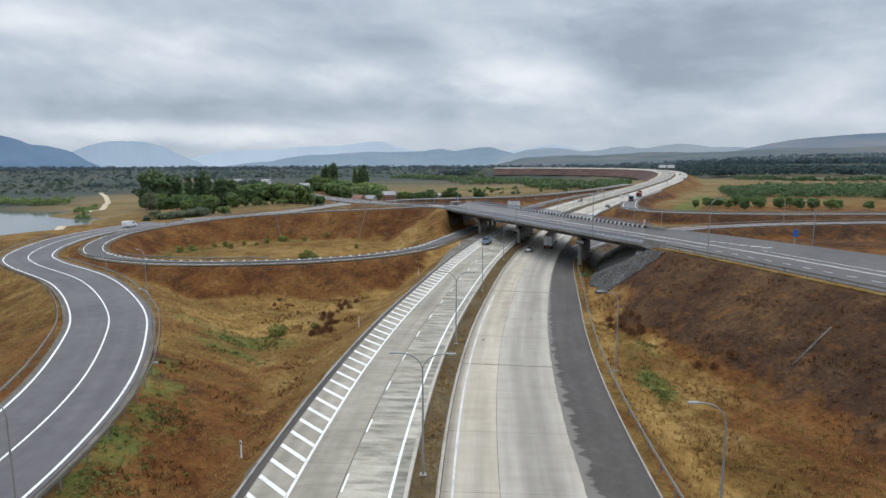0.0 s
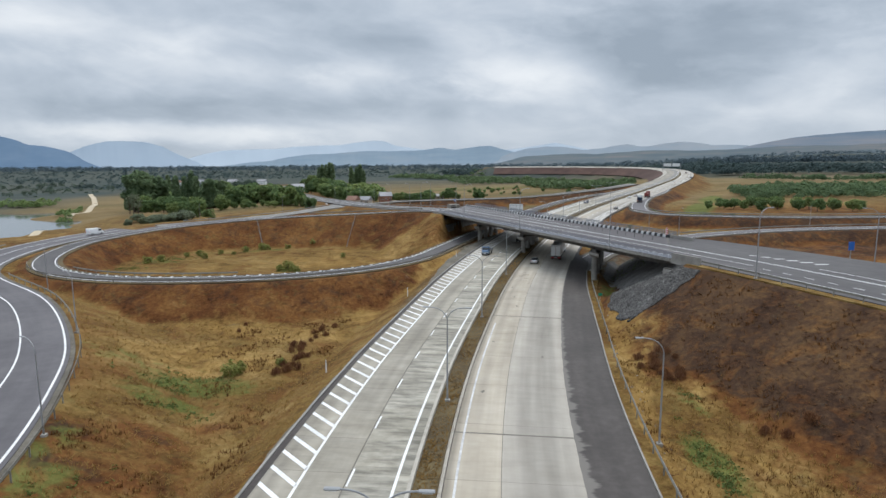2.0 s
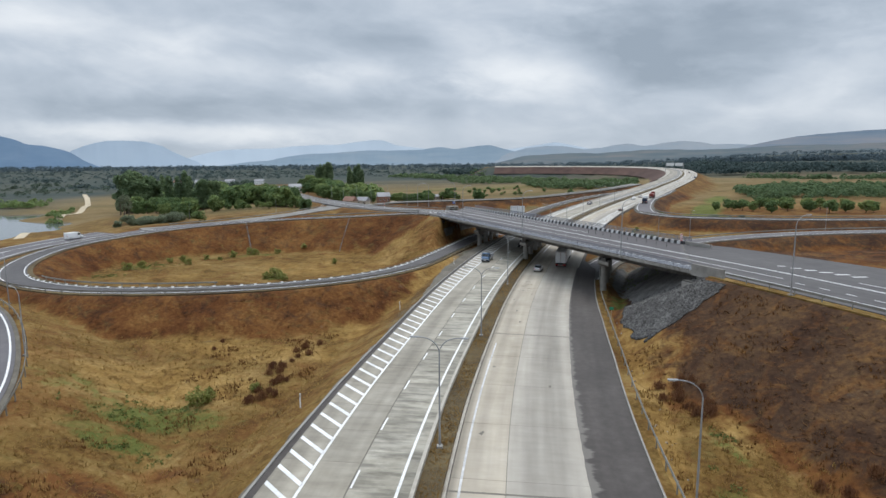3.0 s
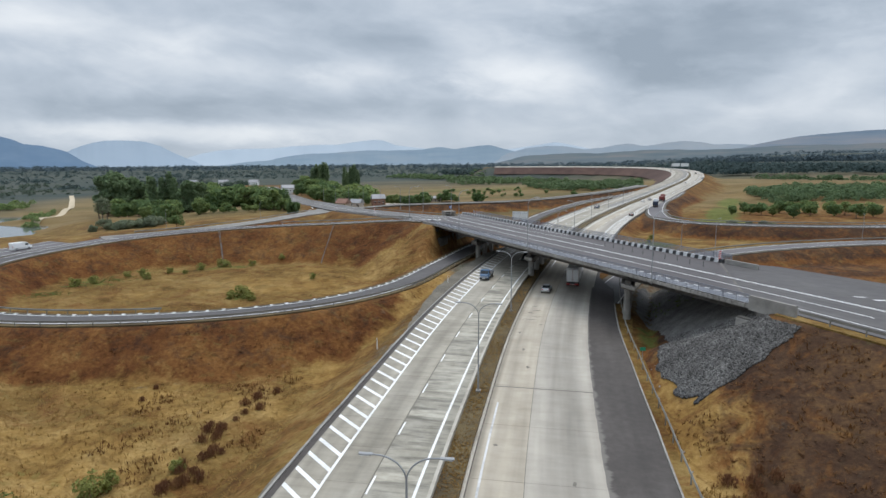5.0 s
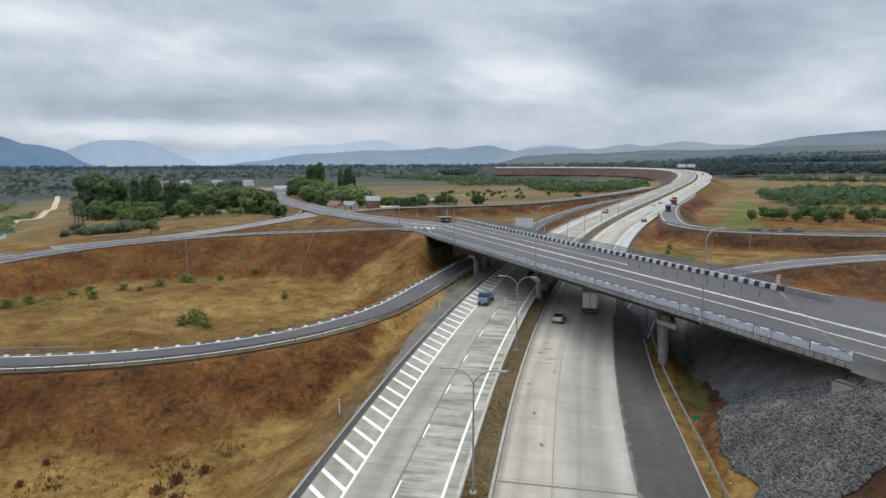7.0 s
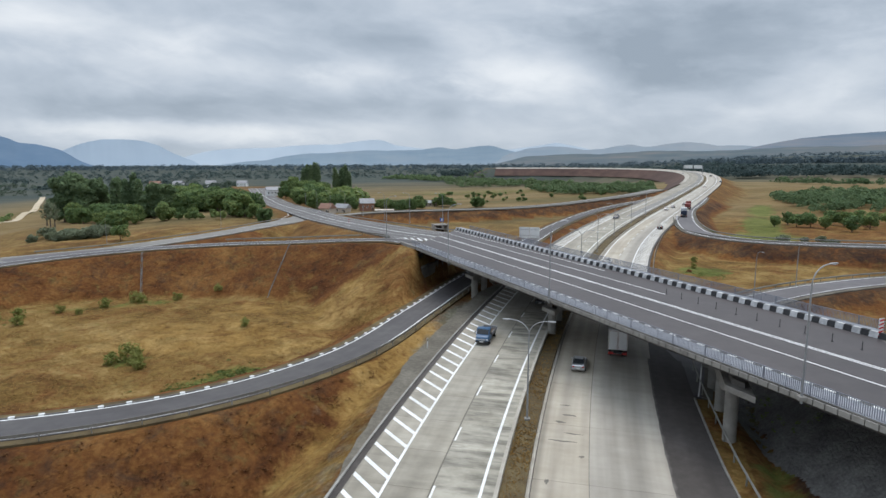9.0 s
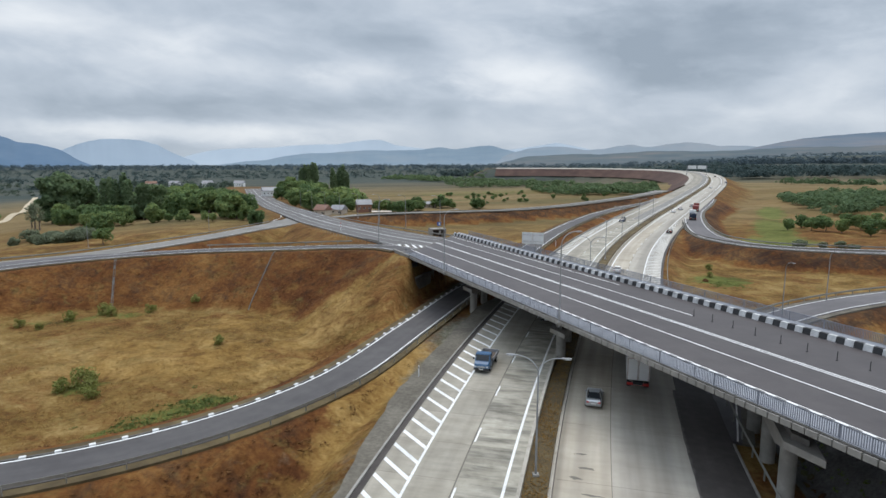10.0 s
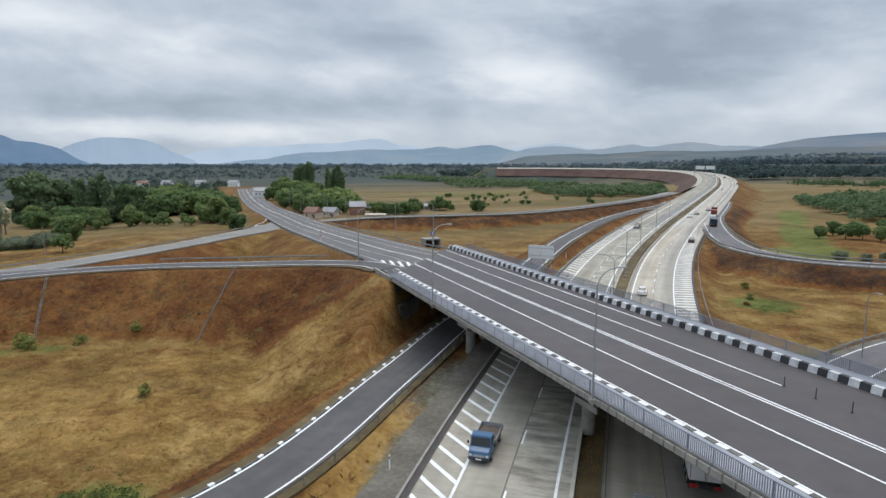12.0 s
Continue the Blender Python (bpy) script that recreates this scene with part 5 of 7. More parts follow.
# left abutment: the deck's shade is part of its dark concrete colour
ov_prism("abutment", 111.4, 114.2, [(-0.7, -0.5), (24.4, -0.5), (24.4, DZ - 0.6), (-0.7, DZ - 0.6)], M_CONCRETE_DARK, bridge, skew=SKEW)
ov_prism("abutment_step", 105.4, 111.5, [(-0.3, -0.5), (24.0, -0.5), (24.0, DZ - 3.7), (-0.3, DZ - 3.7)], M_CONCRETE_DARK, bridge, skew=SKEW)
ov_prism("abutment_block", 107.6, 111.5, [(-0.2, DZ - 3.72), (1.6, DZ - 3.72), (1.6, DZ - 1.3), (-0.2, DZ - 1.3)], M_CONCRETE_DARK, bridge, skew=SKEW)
ov_prism("barrier_end", 22.6, 29.0, [(20.9, DZ + 0.75), (20.9, DZ - 0.3), (21.3, DZ - 0.3), (21.3, DZ + 0.75)], M_CONCRETE, bridge, "bare concrete end wall of the barrier")


# ---------------------------------------------------------------- guardrails, kerb blocks, drains
def shared(name, mesh, parent, loc, rz=0.0):
    o = new(name, mesh)
    o.parent = parent
    o.location = loc
    o.rotation_euler = (0, 0, rz)
    return o


_post = box_bm(0, 0, -0.05, 0.1, 0.12, 1.3)
POST_MESH = bpy.data.meshes.new("post")
_post.to_mesh(POST_MESH)
_post.free()
POST_MESH.materials.append(M_GUARD)


def guardrail(line, u, s0, s1, label="weathered galvanised guardrail on short steel posts", face=1, spacing=4.0, dz=0.0):
    g = tagged(new("guardrail"), label, "guardrail", "guardrails along the roads")
    prof = [(0.0, 0.78), (0.05 * face, 0.70), (0.0, 0.63), (0.05 * face, 0.55), (0.0, 0.47), (-0.03 * face, 0.47), (-0.03 * face, 0.78)]
    ss = np.linspace(s0, s1, max(2, int(abs(s1 - s0) / 2.0)))
    verts, faces = [], []
    n = len(prof)
    for s in ss:
        verts += [line.at(s, (u(s) if callable(u) else u) + a, b + dz) for a, b in prof]
    for k in range(len(ss) - 1):
        for j in range(n):
            faces.append((k * n + j, k * n + (j + 1) % n, (k + 1) * n + (j + 1) % n, (k + 1) * n + j))
    mesh_object("rail", verts, faces, M_GUARD, g)
    s = min(s0, s1) + 0.5
    while s < max(s0, s1):
        shared("post", POST_MESH, g, line.at(s, (u(s) if callable(u) else u) - 0.1 * face, dz + 0.05), line.way(s))
        s += spacing
    return g


guardrail(HW, lambda s: lane_edge(s) + 0.95, stretch_by_y(HW, 18, 15), stretch_by_y(HW, 18, 172), face=-1)
guardrail(OUTER, 7.1, OUTER.near(-36, 10), OUTER.near(-101, 145), face=-1)
guardrail(OUTER, -7.0, OUTER.near(-36, 10), OUTER.near(-118, 190), face=1)
guardrail(LOOP, -3.6, LOOP.near(22, 243), LOOP.near(-99, 167), face=1)
guardrail(LOOP, 3.7, LOOP.near(-45, 158), LOOP.near(-88, 154), face=-1)
guardrail(LOOP, -4.5, LOOP.near(-50, 244), LOOP.near(-15, 238), face=1)
guardrail(LOOP, -3.7, LOOP.near(97, 410), LOOP.near(34, 273), face=1, spacing=6)
guardrail(R_OUT, -4.2, R_OUT.near(121, 376), R_OUT.near(210, 240), face=1)
guardrail(R_OUT, 4.3, R_OUT.near(104, 336), R_OUT.near(210, 240), face=-1)
guardrail(R_LOOP, -3.8, R_LOOP.near(53, 192), R_LOOP.near(180, 203), face=1)
guardrail(OVER_R, -12.1, OVER_R.length - 148, OVER_R.length - 31.5, face=1)
guardrail(OVER_L, -11.3, 16, 120, face=1)
guardrail(OVER_L, 10.4, 24, 150, face=-1)
guardrail(BACK, -4.9, 10, BACK.length - 20, face=1, spacing=6)
guardrail(STREET, 4.8, 30, STREET.length - 20, face=-1, spacing=6)
guardrail(HW, 13.6, stretch_by_y(HW, 13, 200), stretch_by_y(HW, 13, 330), face=-1, spacing=6)

# kerb along the inside of the loop ramp, painted in black and white
kerb_loop = tagged(new("kerb"), "low kerb painted white and black inside a loop ramp", "kerb", kind="structure")
s, k = LOOP.near(20, 238), 0
while s < LOOP.near(-96, 160):
    ribbon("kerb_block", LOOP, 2.42, 2.72, 0.18, M_PAINT, kerb_loop, s, s + 0.55, 0.3, 0.5)
    ribbon("kerb_block", LOOP, 2.44, 2.68, 0.11, M_CONCRETE_DARK, kerb_loop, s + 0.57, s + 2.78, 0.3, 0.8)
    s += 2.8
    k += 1


def on_ground(pts, width, lift, name, mat, label, category, n=24):
    """A narrow strip laid on the ground along a straight run of plan points."""
    ln = Line([(x, y, 0) for x, y in pts], 0.8)
    z = ground_level(ln.p[:, 0], ln.p[:, 1])
    verts, faces = [], []
    prof = [(-width / 2, 0.12), (-width / 2 + 0.08, 0.12), (-width / 4, 0.0), (width / 4, 0.0), (width / 2 - 0.08, 0.12), (width / 2, 0.12), (width / 2, -0.3), (-width / 2, -0.3)]
    m = len(prof)
    for k in range(len(ln.s)):
        for a, b in prof:
            verts.append((ln.p[k, 0] + ln.n[k, 0] * a, ln.p[k, 1] + ln.n[k, 1] * a, z[k] + lift + b))
    for k in range(len(ln.s) - 1):
        for j in range(m):
            faces.append((k * m + j, k * m + (j + 1) % m, (k + 1) * m + (j + 1) % m, (k + 1) * m + j))
    return tagged(mesh_object(name, verts, faces, mat), label, category)


on_ground([(-67.5, 237.5), (-60.5, 221.5)], 0.4, 0.0, "drain_channel", M_CONCRETE_DARK, "concrete drain channel running down a grassy bank", "drain")
on_ground([(-30.5, 236.0), (-31.5, 219.0)], 0.22, 0.0, "drain_channel", M_CONCRETE_DARK, "dark concrete drain channel running down a grassy bank", "drain")
on_ground([(48.6, 72.1), (41.9, 68.5)], 0.2, -0.02, "drain_channel", M_CONCRETE_DARK, "dark concrete drain channel running down a brown bank", "drain")


# ---------------------------------------------------------------- riprap under the overpass
def make_riprap():
    rip = tagged(new("riprap_slope"), "grey broken-stone riprap on the bank under the overpass", "riprap", kind="structure")
    r = np.random.RandomState(3)

    def inside(u, v):
        out = over_fields(*place(u, v), "right")[0]
        foot_ = np.interp(v, (-14.2, -12.3, -7.7, -2.0, 3.5, 8.0), (12.5, 10.9, 9.7, 10.4, 12.0, 15.4)) + 0.1 * np.sin(v * 1.7 + u)
        side_ = np.interp(v, (-14.2, -10.0, -4.0, 3.0), (0.9, -1.3, -1.9, -2.3)) + 0.2 * np.sin(v * 1.9)
        return (out > 0.45) & (out < foot_) & (u > side_) & (v < 23)

    def place(u, v):
        return OV_A.x + OV_D.x * u + OV_N.x * v, OV_A.y + OV_D.y * u + OV_N.y * v

    # the bed of small stones
    U, V = np.meshgrid(np.linspace(-3.0, 50.0, 260), np.linspace(-19.0, 24.0, 200))
    X, Y = place(U, V)
    Z = ground_level(X, Y) + 0.10
    ok = inside(U, V)
    idx = -np.ones(U.shape, int)
    idx[ok] = np.arange(ok.sum())
    verts = np.stack([X[ok], Y[ok], Z[ok] + 0.08 * r.rand(int(ok.sum()))], 1)
    faces = []
    for a in range(U.shape[0] - 1):
        for b in range(U.shape[1] - 1):
            q = (idx[a, b], idx[a, b + 1], idx[a + 1, b + 1], idx[a + 1, b])
            if min(q) >= 0:
                faces.append(q)
    mesh_object("bed", verts, faces, M_STONE_BED, rip, "bed of small grey stones")
    meshes = []
    for k in range(6):
        bm = bmesh.new()
        bmesh.ops.create_icosphere(bm, subdivisions=1, radius=1.0)
        for v in bm.verts:
            v.co = Vector((v.co.x * (0.75 + 0.5 * r.rand()), v.co.y * (0.6 + 0.5 * r.rand()), v.co.z * (0.45 + 0.4 * r.rand())))
        me = bpy.data.meshes.new("stone")
        bm.to_mesh(me)
        bm.free()
        me.materials.append(M_STONE)
        meshes.append(me)
    uu, vv = r.uniform(-3, 30, 62000), r.uniform(-16, 4.5, 62000)
    keep = inside(uu, vv) & (vv < -1.5 + 2.5 * r.rand(62000))
    uu, vv = uu[keep], vv[keep]
    x, y = place(uu, vv)
    z = ground_level(x, y)
    near = np.argsort(vv)
    for k in near[:300]:
        o = new("stone", meshes[k % 6])
        o.parent = rip
        o.location = (x[k], y[k], z[k] + 0.12)
        sc = 0.08 + 0.12 * r.rand()
        o.scale = (sc, sc, sc)
        o.rotation_euler = tuple(r.uniform(0, 6.28, 3))
    V_, F_ = [], []
    for k in near[300:19000]:
        me = meshes[k % 6]
        sc = 0.06 + 0.11 * r.rand() ** 1.5
        m = Matrix.LocRotScale((x[k], y[k], z[k] + 0.12), Euler(tuple(r.uniform(0, 6.28, 3))), (sc, sc, sc))
        o = len(V_)
        V_ += [m @ v.co for v in me.vertices]
        F_ += [tuple(o + i for i in p.vertices) for p in me.polygons]
    rest = mesh_object("stones", V_, F_, M_STONE_LOOSE, rip)
    rest["kind"] = "stuff"


make_riprap()


# ---------------------------------------------------------------- street lamps
def lamp_meshes():
    bm = tube_bm([(0, 0, -0.4), (0, 0, 0.0), (0, 0, 4.5), (0, 0, 9.0)], [0.11, 0.1, 0.085, 0.06], 8)
    pole = bpy.data.meshes.new("pole")
    bm.to_mesh(pole)
    bm.free()
    pts = [(0.0, 0, 8.9)] + [(1.7 * (1 - math.cos(a)), 0, 8.9 + 1.45 * math.sin(a)) for a in np.linspace(0.15, math.pi / 2, 8)] + [(1.95, 0, 10.36)]
    bm = tube_bm(pts, [0.05] * len(pts), 6)
    arm = bpy.data.meshes.new("arm")
    bm.to_mesh(arm)
    bm.free()
    bm = bmesh.new()
    add_box(bm, 2.25, 0, 10.37, 0.8, 0.26, 0.11, 0.04)
    head = bpy.data.meshes.new("lamp_head")
    bm.to_mesh(head)
    bm.free()
    bm = box_bm(2.3, 0, 10.305, 0.5, 0.2, 0.03)
    glass = bpy.data.meshes.new("lens")
    bm.to_mesh(glass)
    bm.free()
    base = bpy.data.meshes.new("base")
    bm = box_bm(0, 0, 0.02, 0.55, 0.55, 0.35, 0.03)
    bm.to_mesh(base)
    bm.free()
    for me, m in ((pole, M_POLE), (arm, M_POLE), (head, M_POLE), (glass, M_LAMP_GLASS), (base, M_CONCRETE)):
        me.materials.append(m)
    return pole, arm, head, glass, base


LAMP = lamp_meshes()


def street_lamp(x, y, z, ways, label="galvanised street lamp with a curved arm", scale=1.0, group="street lamps"):
    """A lamp on a pole; ways: the headings of its arms in degrees."""
    t = thing("street_lamp", pose(x, y, z), label, "street lamp", group)
    t.scale = (scale, scale, scale)
    for me, nm in ((LAMP[0], "pole"), (LAMP[4], "base")):
        o = new(nm, me)
        o.parent = t
    for w in ways:
        a = new("arm", LAMP[1])
        a.parent = t
        a.rotation_euler = (0, 0, radians(w))
        for me, nm in ((LAMP[2], "lamp_head"), (LAMP[3], "lens")):
            o = new(nm, me)
            o.parent = a
    return t


def gz(x, y):
    return float(ground_level(np.array([float(x)]), np.array([float(y)]))[0])


s_lamp = stretch_by_y(HW, -1.1, 80.3)
for k in range(-2, 9):
    s = s_lamp + 35.3 * k
    if 150 < HW.at(s)[1] < 205 and k not in (2,):
        continue
    p = HW.at(s, -1.1, 0.05)
    w = math.degrees(HW.way(s))
    street_lamp(*p, (w + 90, w - 90), "galvanised twin-armed street lamp on the median", group="median lamps")
for y in (3.0, 37.5, 72.0):
    s = stretch_by_y(HW, 19.8, y)
    p = HW.at(s, 19.8)
    street_lamp(p[0], p[1], gz(p[0], p[1]), (math.degrees(HW.way(s)) + 90,))
for u in (-45.0, -11.2, 22.9, 58.0, 91.2, 128.0):
    x, y, z = ov(u, -0.55 + float(bend(u)), DZ - 0.15 if u < 120 else 8.4)
    street_lamp(x, y, z, (math.degrees(math.atan2(OV_N.y, OV_N.x)),), "galvanised street lamp on the bridge edge")
for u, z in ((150, 8.3), (178, 7.0), (206, 5.8), (236, 4.6), (268, 3.5), (300, 2.4), (335, 1.3), (372, 0.0)):
    x, y, _ = ov(u, 23.2)
    street_lamp(x, y, z - 0.2, (math.degrees(math.atan2(-OV_N.y, -OV_N.x)),), scale=0.95)
for x, y, w in ((-36.2, 71.8, 150), (-29.5, 38, 180), (-54, 106, 150), (-79.8, 138.5, 130), (-44.5, 40, 0), (-120, 314, 300), (-83, 331, 300), (77, 208.3, 270), (64.6, 200.4, 270), (136, 236, 60), (73.7, 117.2, 150)):
    street_lamp(x, y, gz(x, y), (w,), scale=0.9)


# ---------------------------------------------------------------- signs and markers
def sign_post(name, x, y, z, parts, label, category):
    """A sign: parts are boxes (name, cx, cy, cz, sx, sy, sz, material); local x is across it."""
    t = thing(name, pose(x, y, z), label, category)
    for nm, cx, cy, cz, sx, sy, sz, m in parts:
        part(nm, box_bm(cx, cy, cz, sx, sy, sz), m, t)
    return t


t = sign_post("road_sign", 29.5, 247.5, 2.0, [("panel", -1.35, 0, 6.4, 2.6, 0.08, 2.8, M_PANEL), ("panel", 1.35, 0, 6.4, 2.6, 0.08, 2.8, M_PANEL), ("post", -2.0, 0.12, 3.6, 0.16, 0.16, 8.0, M_POLE), ("post", 0.7, 0.12, 3.6, 0.16, 0.16, 8.0, M_POLE), ("post", 2.1, 0.12, 3.6, 0.16, 0.16, 8.0, M_POLE),
                 ("stiffener", 0, -0.06, 7.2, 5.2, 0.06, 0.08, M_POLE), ("stiffener", 0, -0.06, 5.6, 5.2, 0.06, 0.08, M_POLE)], "back of a large pale road sign on steel posts", "road sign")
t.rotation_euler = (0, 0, radians(-20))
sg = stretch_by_y(HW, -9, 735)
g0 = HW.at(sg, -9)
gantry = thing("sign_gantry", pose(*g0, 0, 0, math.degrees(HW.way(sg)) - 90), "steel sign gantry over the distant motorway", "sign gantry")
for nm, b, m in (("leg", (-9.5, 0, 4.2, 0.5, 0.5, 9.5), M_POLE), ("leg", (9.8, 0, 4.2, 0.5, 0.5, 9.5), M_POLE), ("beam", (0.15, 0, 8.6, 19.6, 0.5, 0.5), M_POLE), ("beam", (0.15, 0, 6.2, 19.6, 0.4, 0.3), M_POLE),
                 ("panel", (-4.6, -0.35, 7.7, 8.4, 0.12, 3.6), M_PANEL), ("panel", (5.0, -0.35, 7.7, 8.2, 0.12, 3.6), M_PANEL)):
    part(nm, box_bm(*b), m, gantry)
sign_post("marker_post", 30.5, 126.8, gz(30.5, 126.8), [("post", 0, 0, 0.8, 0.06, 0.06, 1.7, M_STEEL), ("plate", 0, -0.05, 1.75, 0.75, 0.04, 0.5, M_SIGNGREEN)], "small green marker plate on a steel post", "marker")
t = sign_post("pedestrian_sign", *ov(154, 24.6, 7.2), [("post", 0, 0, 1.4, 0.08, 0.08, 3.0, M_STEEL), ("plate", 0, -0.06, 2.7, 1.0, 0.04, 1.0, M_SIGNBLUE), ("symbol", 0, -0.09, 2.7, 0.3, 0.02, 0.6, M_WHITE)], "square blue sign with a white mark on a steel post", "road sign")
t = sign_post("road_sign", 73.3, 122.6, gz(73.3, 122.6), [("post", 0, 0, 1.6, 0.1, 0.1, 3.6, M_STEEL), ("plate", 0, -0.07, 3.3, 1.0, 0.05, 1.5, M_SIGNBLUE)], "blue rectangular road sign on a steel post", "road sign")
hz = thing("hazard_marker", pose(*ov(30.2, 21.0, DZ)), "red and white striped hazard board at a barrier end", "hazard marker")
part("board", box_bm(0, 0, 1.1, 0.5, 0.06, 2.0), M_WHITE, hz)
for k in range(5):
    part("stripe", box_bm(0, -0.036, 0.3 + 0.4 * k, 0.5, 0.012, 0.17, rot=Euler((0, radians(-20), 0))), M_SIGNRED, hz)
t = sign_post("hazard_marker", *ov(172, 1.2, 7.1), [("post", 0, 0, 1.2, 0.1, 0.1, 2.6, M_WHITE), ("band", 0, -0.01, 1.3, 0.14, 0.14, 0.4, M_SIGNRED), ("band", 0, -0.01, 2.2, 0.14, 0.14, 0.4, M_SIGNRED)], "red and white banded marker post", "hazard marker")


def delineator(x, y, z):
    t = thing("delineator_post", pose(x, y, z), "slim white roadside delineator post", "delineator", "delineator posts")
    part("post", box_bm(0, 0, 0.75, 0.12, 0.08, 1.6), M_WHITE, t)
    part("reflector", box_bm(0, -0.045, 1.3, 0.08, 0.01, 0.2), M_BLACK, t)
    return t


for y in (48, 89, 130, 171, 232, 272):
    s = stretch_by_y(HW, -17.0, y)
    p = HW.at(s, -17.0, 0.15)
    delineator(*p)
# lane posts on the deck
for u, v in ((54.2, 15.6), (51.5, 15.6), (48.7, 15.6), (45.8, 15.5), (42.8, 15.4), (40.0, 15.4), (37.2, 15.5), (34.3, 15.5), (31.4, 15.5), (28.5, 15.5)):
    t = thing("lane_post", pose(*ov(u, v, DZ)), "thin dark flexible lane post on asphalt", "lane post", "lane posts on the deck")
    part("post", tube_bm([(0, 0, 0), (0, 0, 0.85)], [0.04, 0.035], 8), M_BLACK, t)
    part("foot", tube_bm([(0, 0, 0), (0, 0, 0.04)], [0.12, 0.11], 8), M_BLACK, t)
# white hatching where the loop ramp joins the overpass
for k in range(6):
    v0 = 2.3 + 1.15 * k
    ua, ub = 119.5 - 0.5 * k, 128.5 - 1.5 * k
    za, zb = (float(np.interp(q - 112, OVER_L.s, OVER_L.p[:, 2])) + 0.035 for q in (ua, ub))
    mesh_object("stripe", [ov(ua, v0, za), ov(ub, v0 + 1.5, zb), ov(ub, v0 + 2.05, zb), ov(ua, v0 + 0.55, za)], [(0, 1, 2, 3)], M_PAINT, over_l)
# arrow-shaped hatching on the approach road
for k in range(6):
    u0, v0, w0 = 4.2 - 2.2 * k, 16.0 + 0.45 * k, 0.5 + 0.12 * k
    mesh_object("stripe", [ov(u0, v0 - w0, DZ + 0.02), ov(u0 - 0.8, v0 + w0, DZ + 0.02), ov(u0 - 1.3, v0 + w0, DZ + 0.02), ov(u0 - 0.6, v0 - w0, DZ + 0.02)], [(3, 2, 1, 0)], M_PAINT, over_r)
for k in range(16):
    s = OVER_R.length - 31 - 6.9 - 3.8 * k
    line_mark(over_r, OVER_R, -5.7, 0.17, 0.012, s - 1.5, s, name="dash")
line_mark(over_r, OVER_R, 2.5, 0.17, 0.012, 0, OVER_R.length - 41)

# culvert head beside the overpass road
cx, cy, cz = ov(160, 26.5, 5.9)
cul = thing("culvert", pose(cx, cy, cz, 0, 0, 22), "grey concrete culvert mouth in a bank", "culvert")
# the wall at the back is black: the mouth's inner shade as a colour
for nm, b in (("roof", (0, 0, 1.9, 4.4, 3.0, 0.35)), ("side_wall", (-2.0, 0, 0.6, 0.35, 3.0, 2.6)), ("side_wall", (2.0, 0, 0.6, 0.35, 3.0, 2.6)), ("back_wall", (0, 1.3, 0.6, 3.8, 0.3, 2.6))):
    part(nm, box_bm(*b), M_CONCRETE if nm != "back_wall" else M_BLACK, cul)


# ---------------------------------------------------------------- water and sand track by the river
def flat_sheet(name, outline, z, mat, label, category):
    ob = mesh_object(name, [(x, y, z) for x, y in outline], [tuple(range(len(outline)))], mat)
    return tagged(ob, label, category, kind="structure")


M_WATER = plain("river_water", (0.10, 0.115, 0.115), 0.08, spec=0.6)
flat_sheet("water", [(-205, 290), (-212, 380), (-300, 535), (-450, 570), (-900, 570), (-900, 230), (-300, 240)], -14.4, M_WATER, "pale still river water", "water")
on_ground([(-214, 322), (-229, 356), (-248, 400), (-270, 452), (-294, 519), (-340, 600), (-404, 702)], 4.4, 0.3, "sand_bank", M_SAND, "pale sandy track along the river bank", "sand bank")


# ---------------------------------------------------------------- trees
def leaf_cloud(blobs, count, size, seed):
    """Small leaf faces spread through ellipsoids; blobs: (x, y, z, rx, ry, rz)."""
    r = np.random.RandomState(seed)
    w = np.array([b[3] * b[4] + b[4] * b[5] + b[3] * b[5] for b in blobs])
    which = r.choice(len(blobs), count, p=w / w.sum())
    B = np.array(blobs)[which]
    d = r.normal(size=(count, 3))
    d /= np.linalg.norm(d, axis=1)[:, None]
    rad = 0.62 + 0.42 * r.rand(count) ** 0.6
    c = B[:, :3] + d * B[:, 3:] * rad[:, None]
    a = 0.8 * d + 0.6 * r.normal(size=(count, 3)) + [0, 0, 0.7]
    t = np.cross(a, r.normal(size=(count, 3)))
    t /= np.linalg.norm(t, axis=1)[:, None]
    b = np.cross(a, t)
    b /= np.linalg.norm(b, axis=1)[:, None]
    s = size * (0.6 + 0.8 * r.rand(count))[:, None]
    v = np.stack([c - t * s * 0.5, c + b * s * 0.55, c + t * s * 0.5, c - b * s * 0.55], 1).reshape(-1, 3)
    f = np.arange(count * 4).reshape(-1, 4)
    return v, f


def fast_mesh(name, v, f, mat):
    me = bpy.data.meshes.new(name)
    v, f = np.asarray(v, np.float32), np.asarray(f, np.int32)
    k = f.shape[1]
    me.vertices.add(len(v))
    me.vertices.foreach_set("co", v.ravel())
    me.loops.add(f.size)
    me.loops.foreach_set("vertex_index", f.ravel())
    me.polygons.add(len(f))
    me.polygons.foreach_set("loop_start", np.arange(0, f.size, k, dtype=np.int32))
    me.polygons.foreach_set("loop_total", np.full(len(f), k, np.int32))
    me.update()
    me.materials.append(mat)
    return me


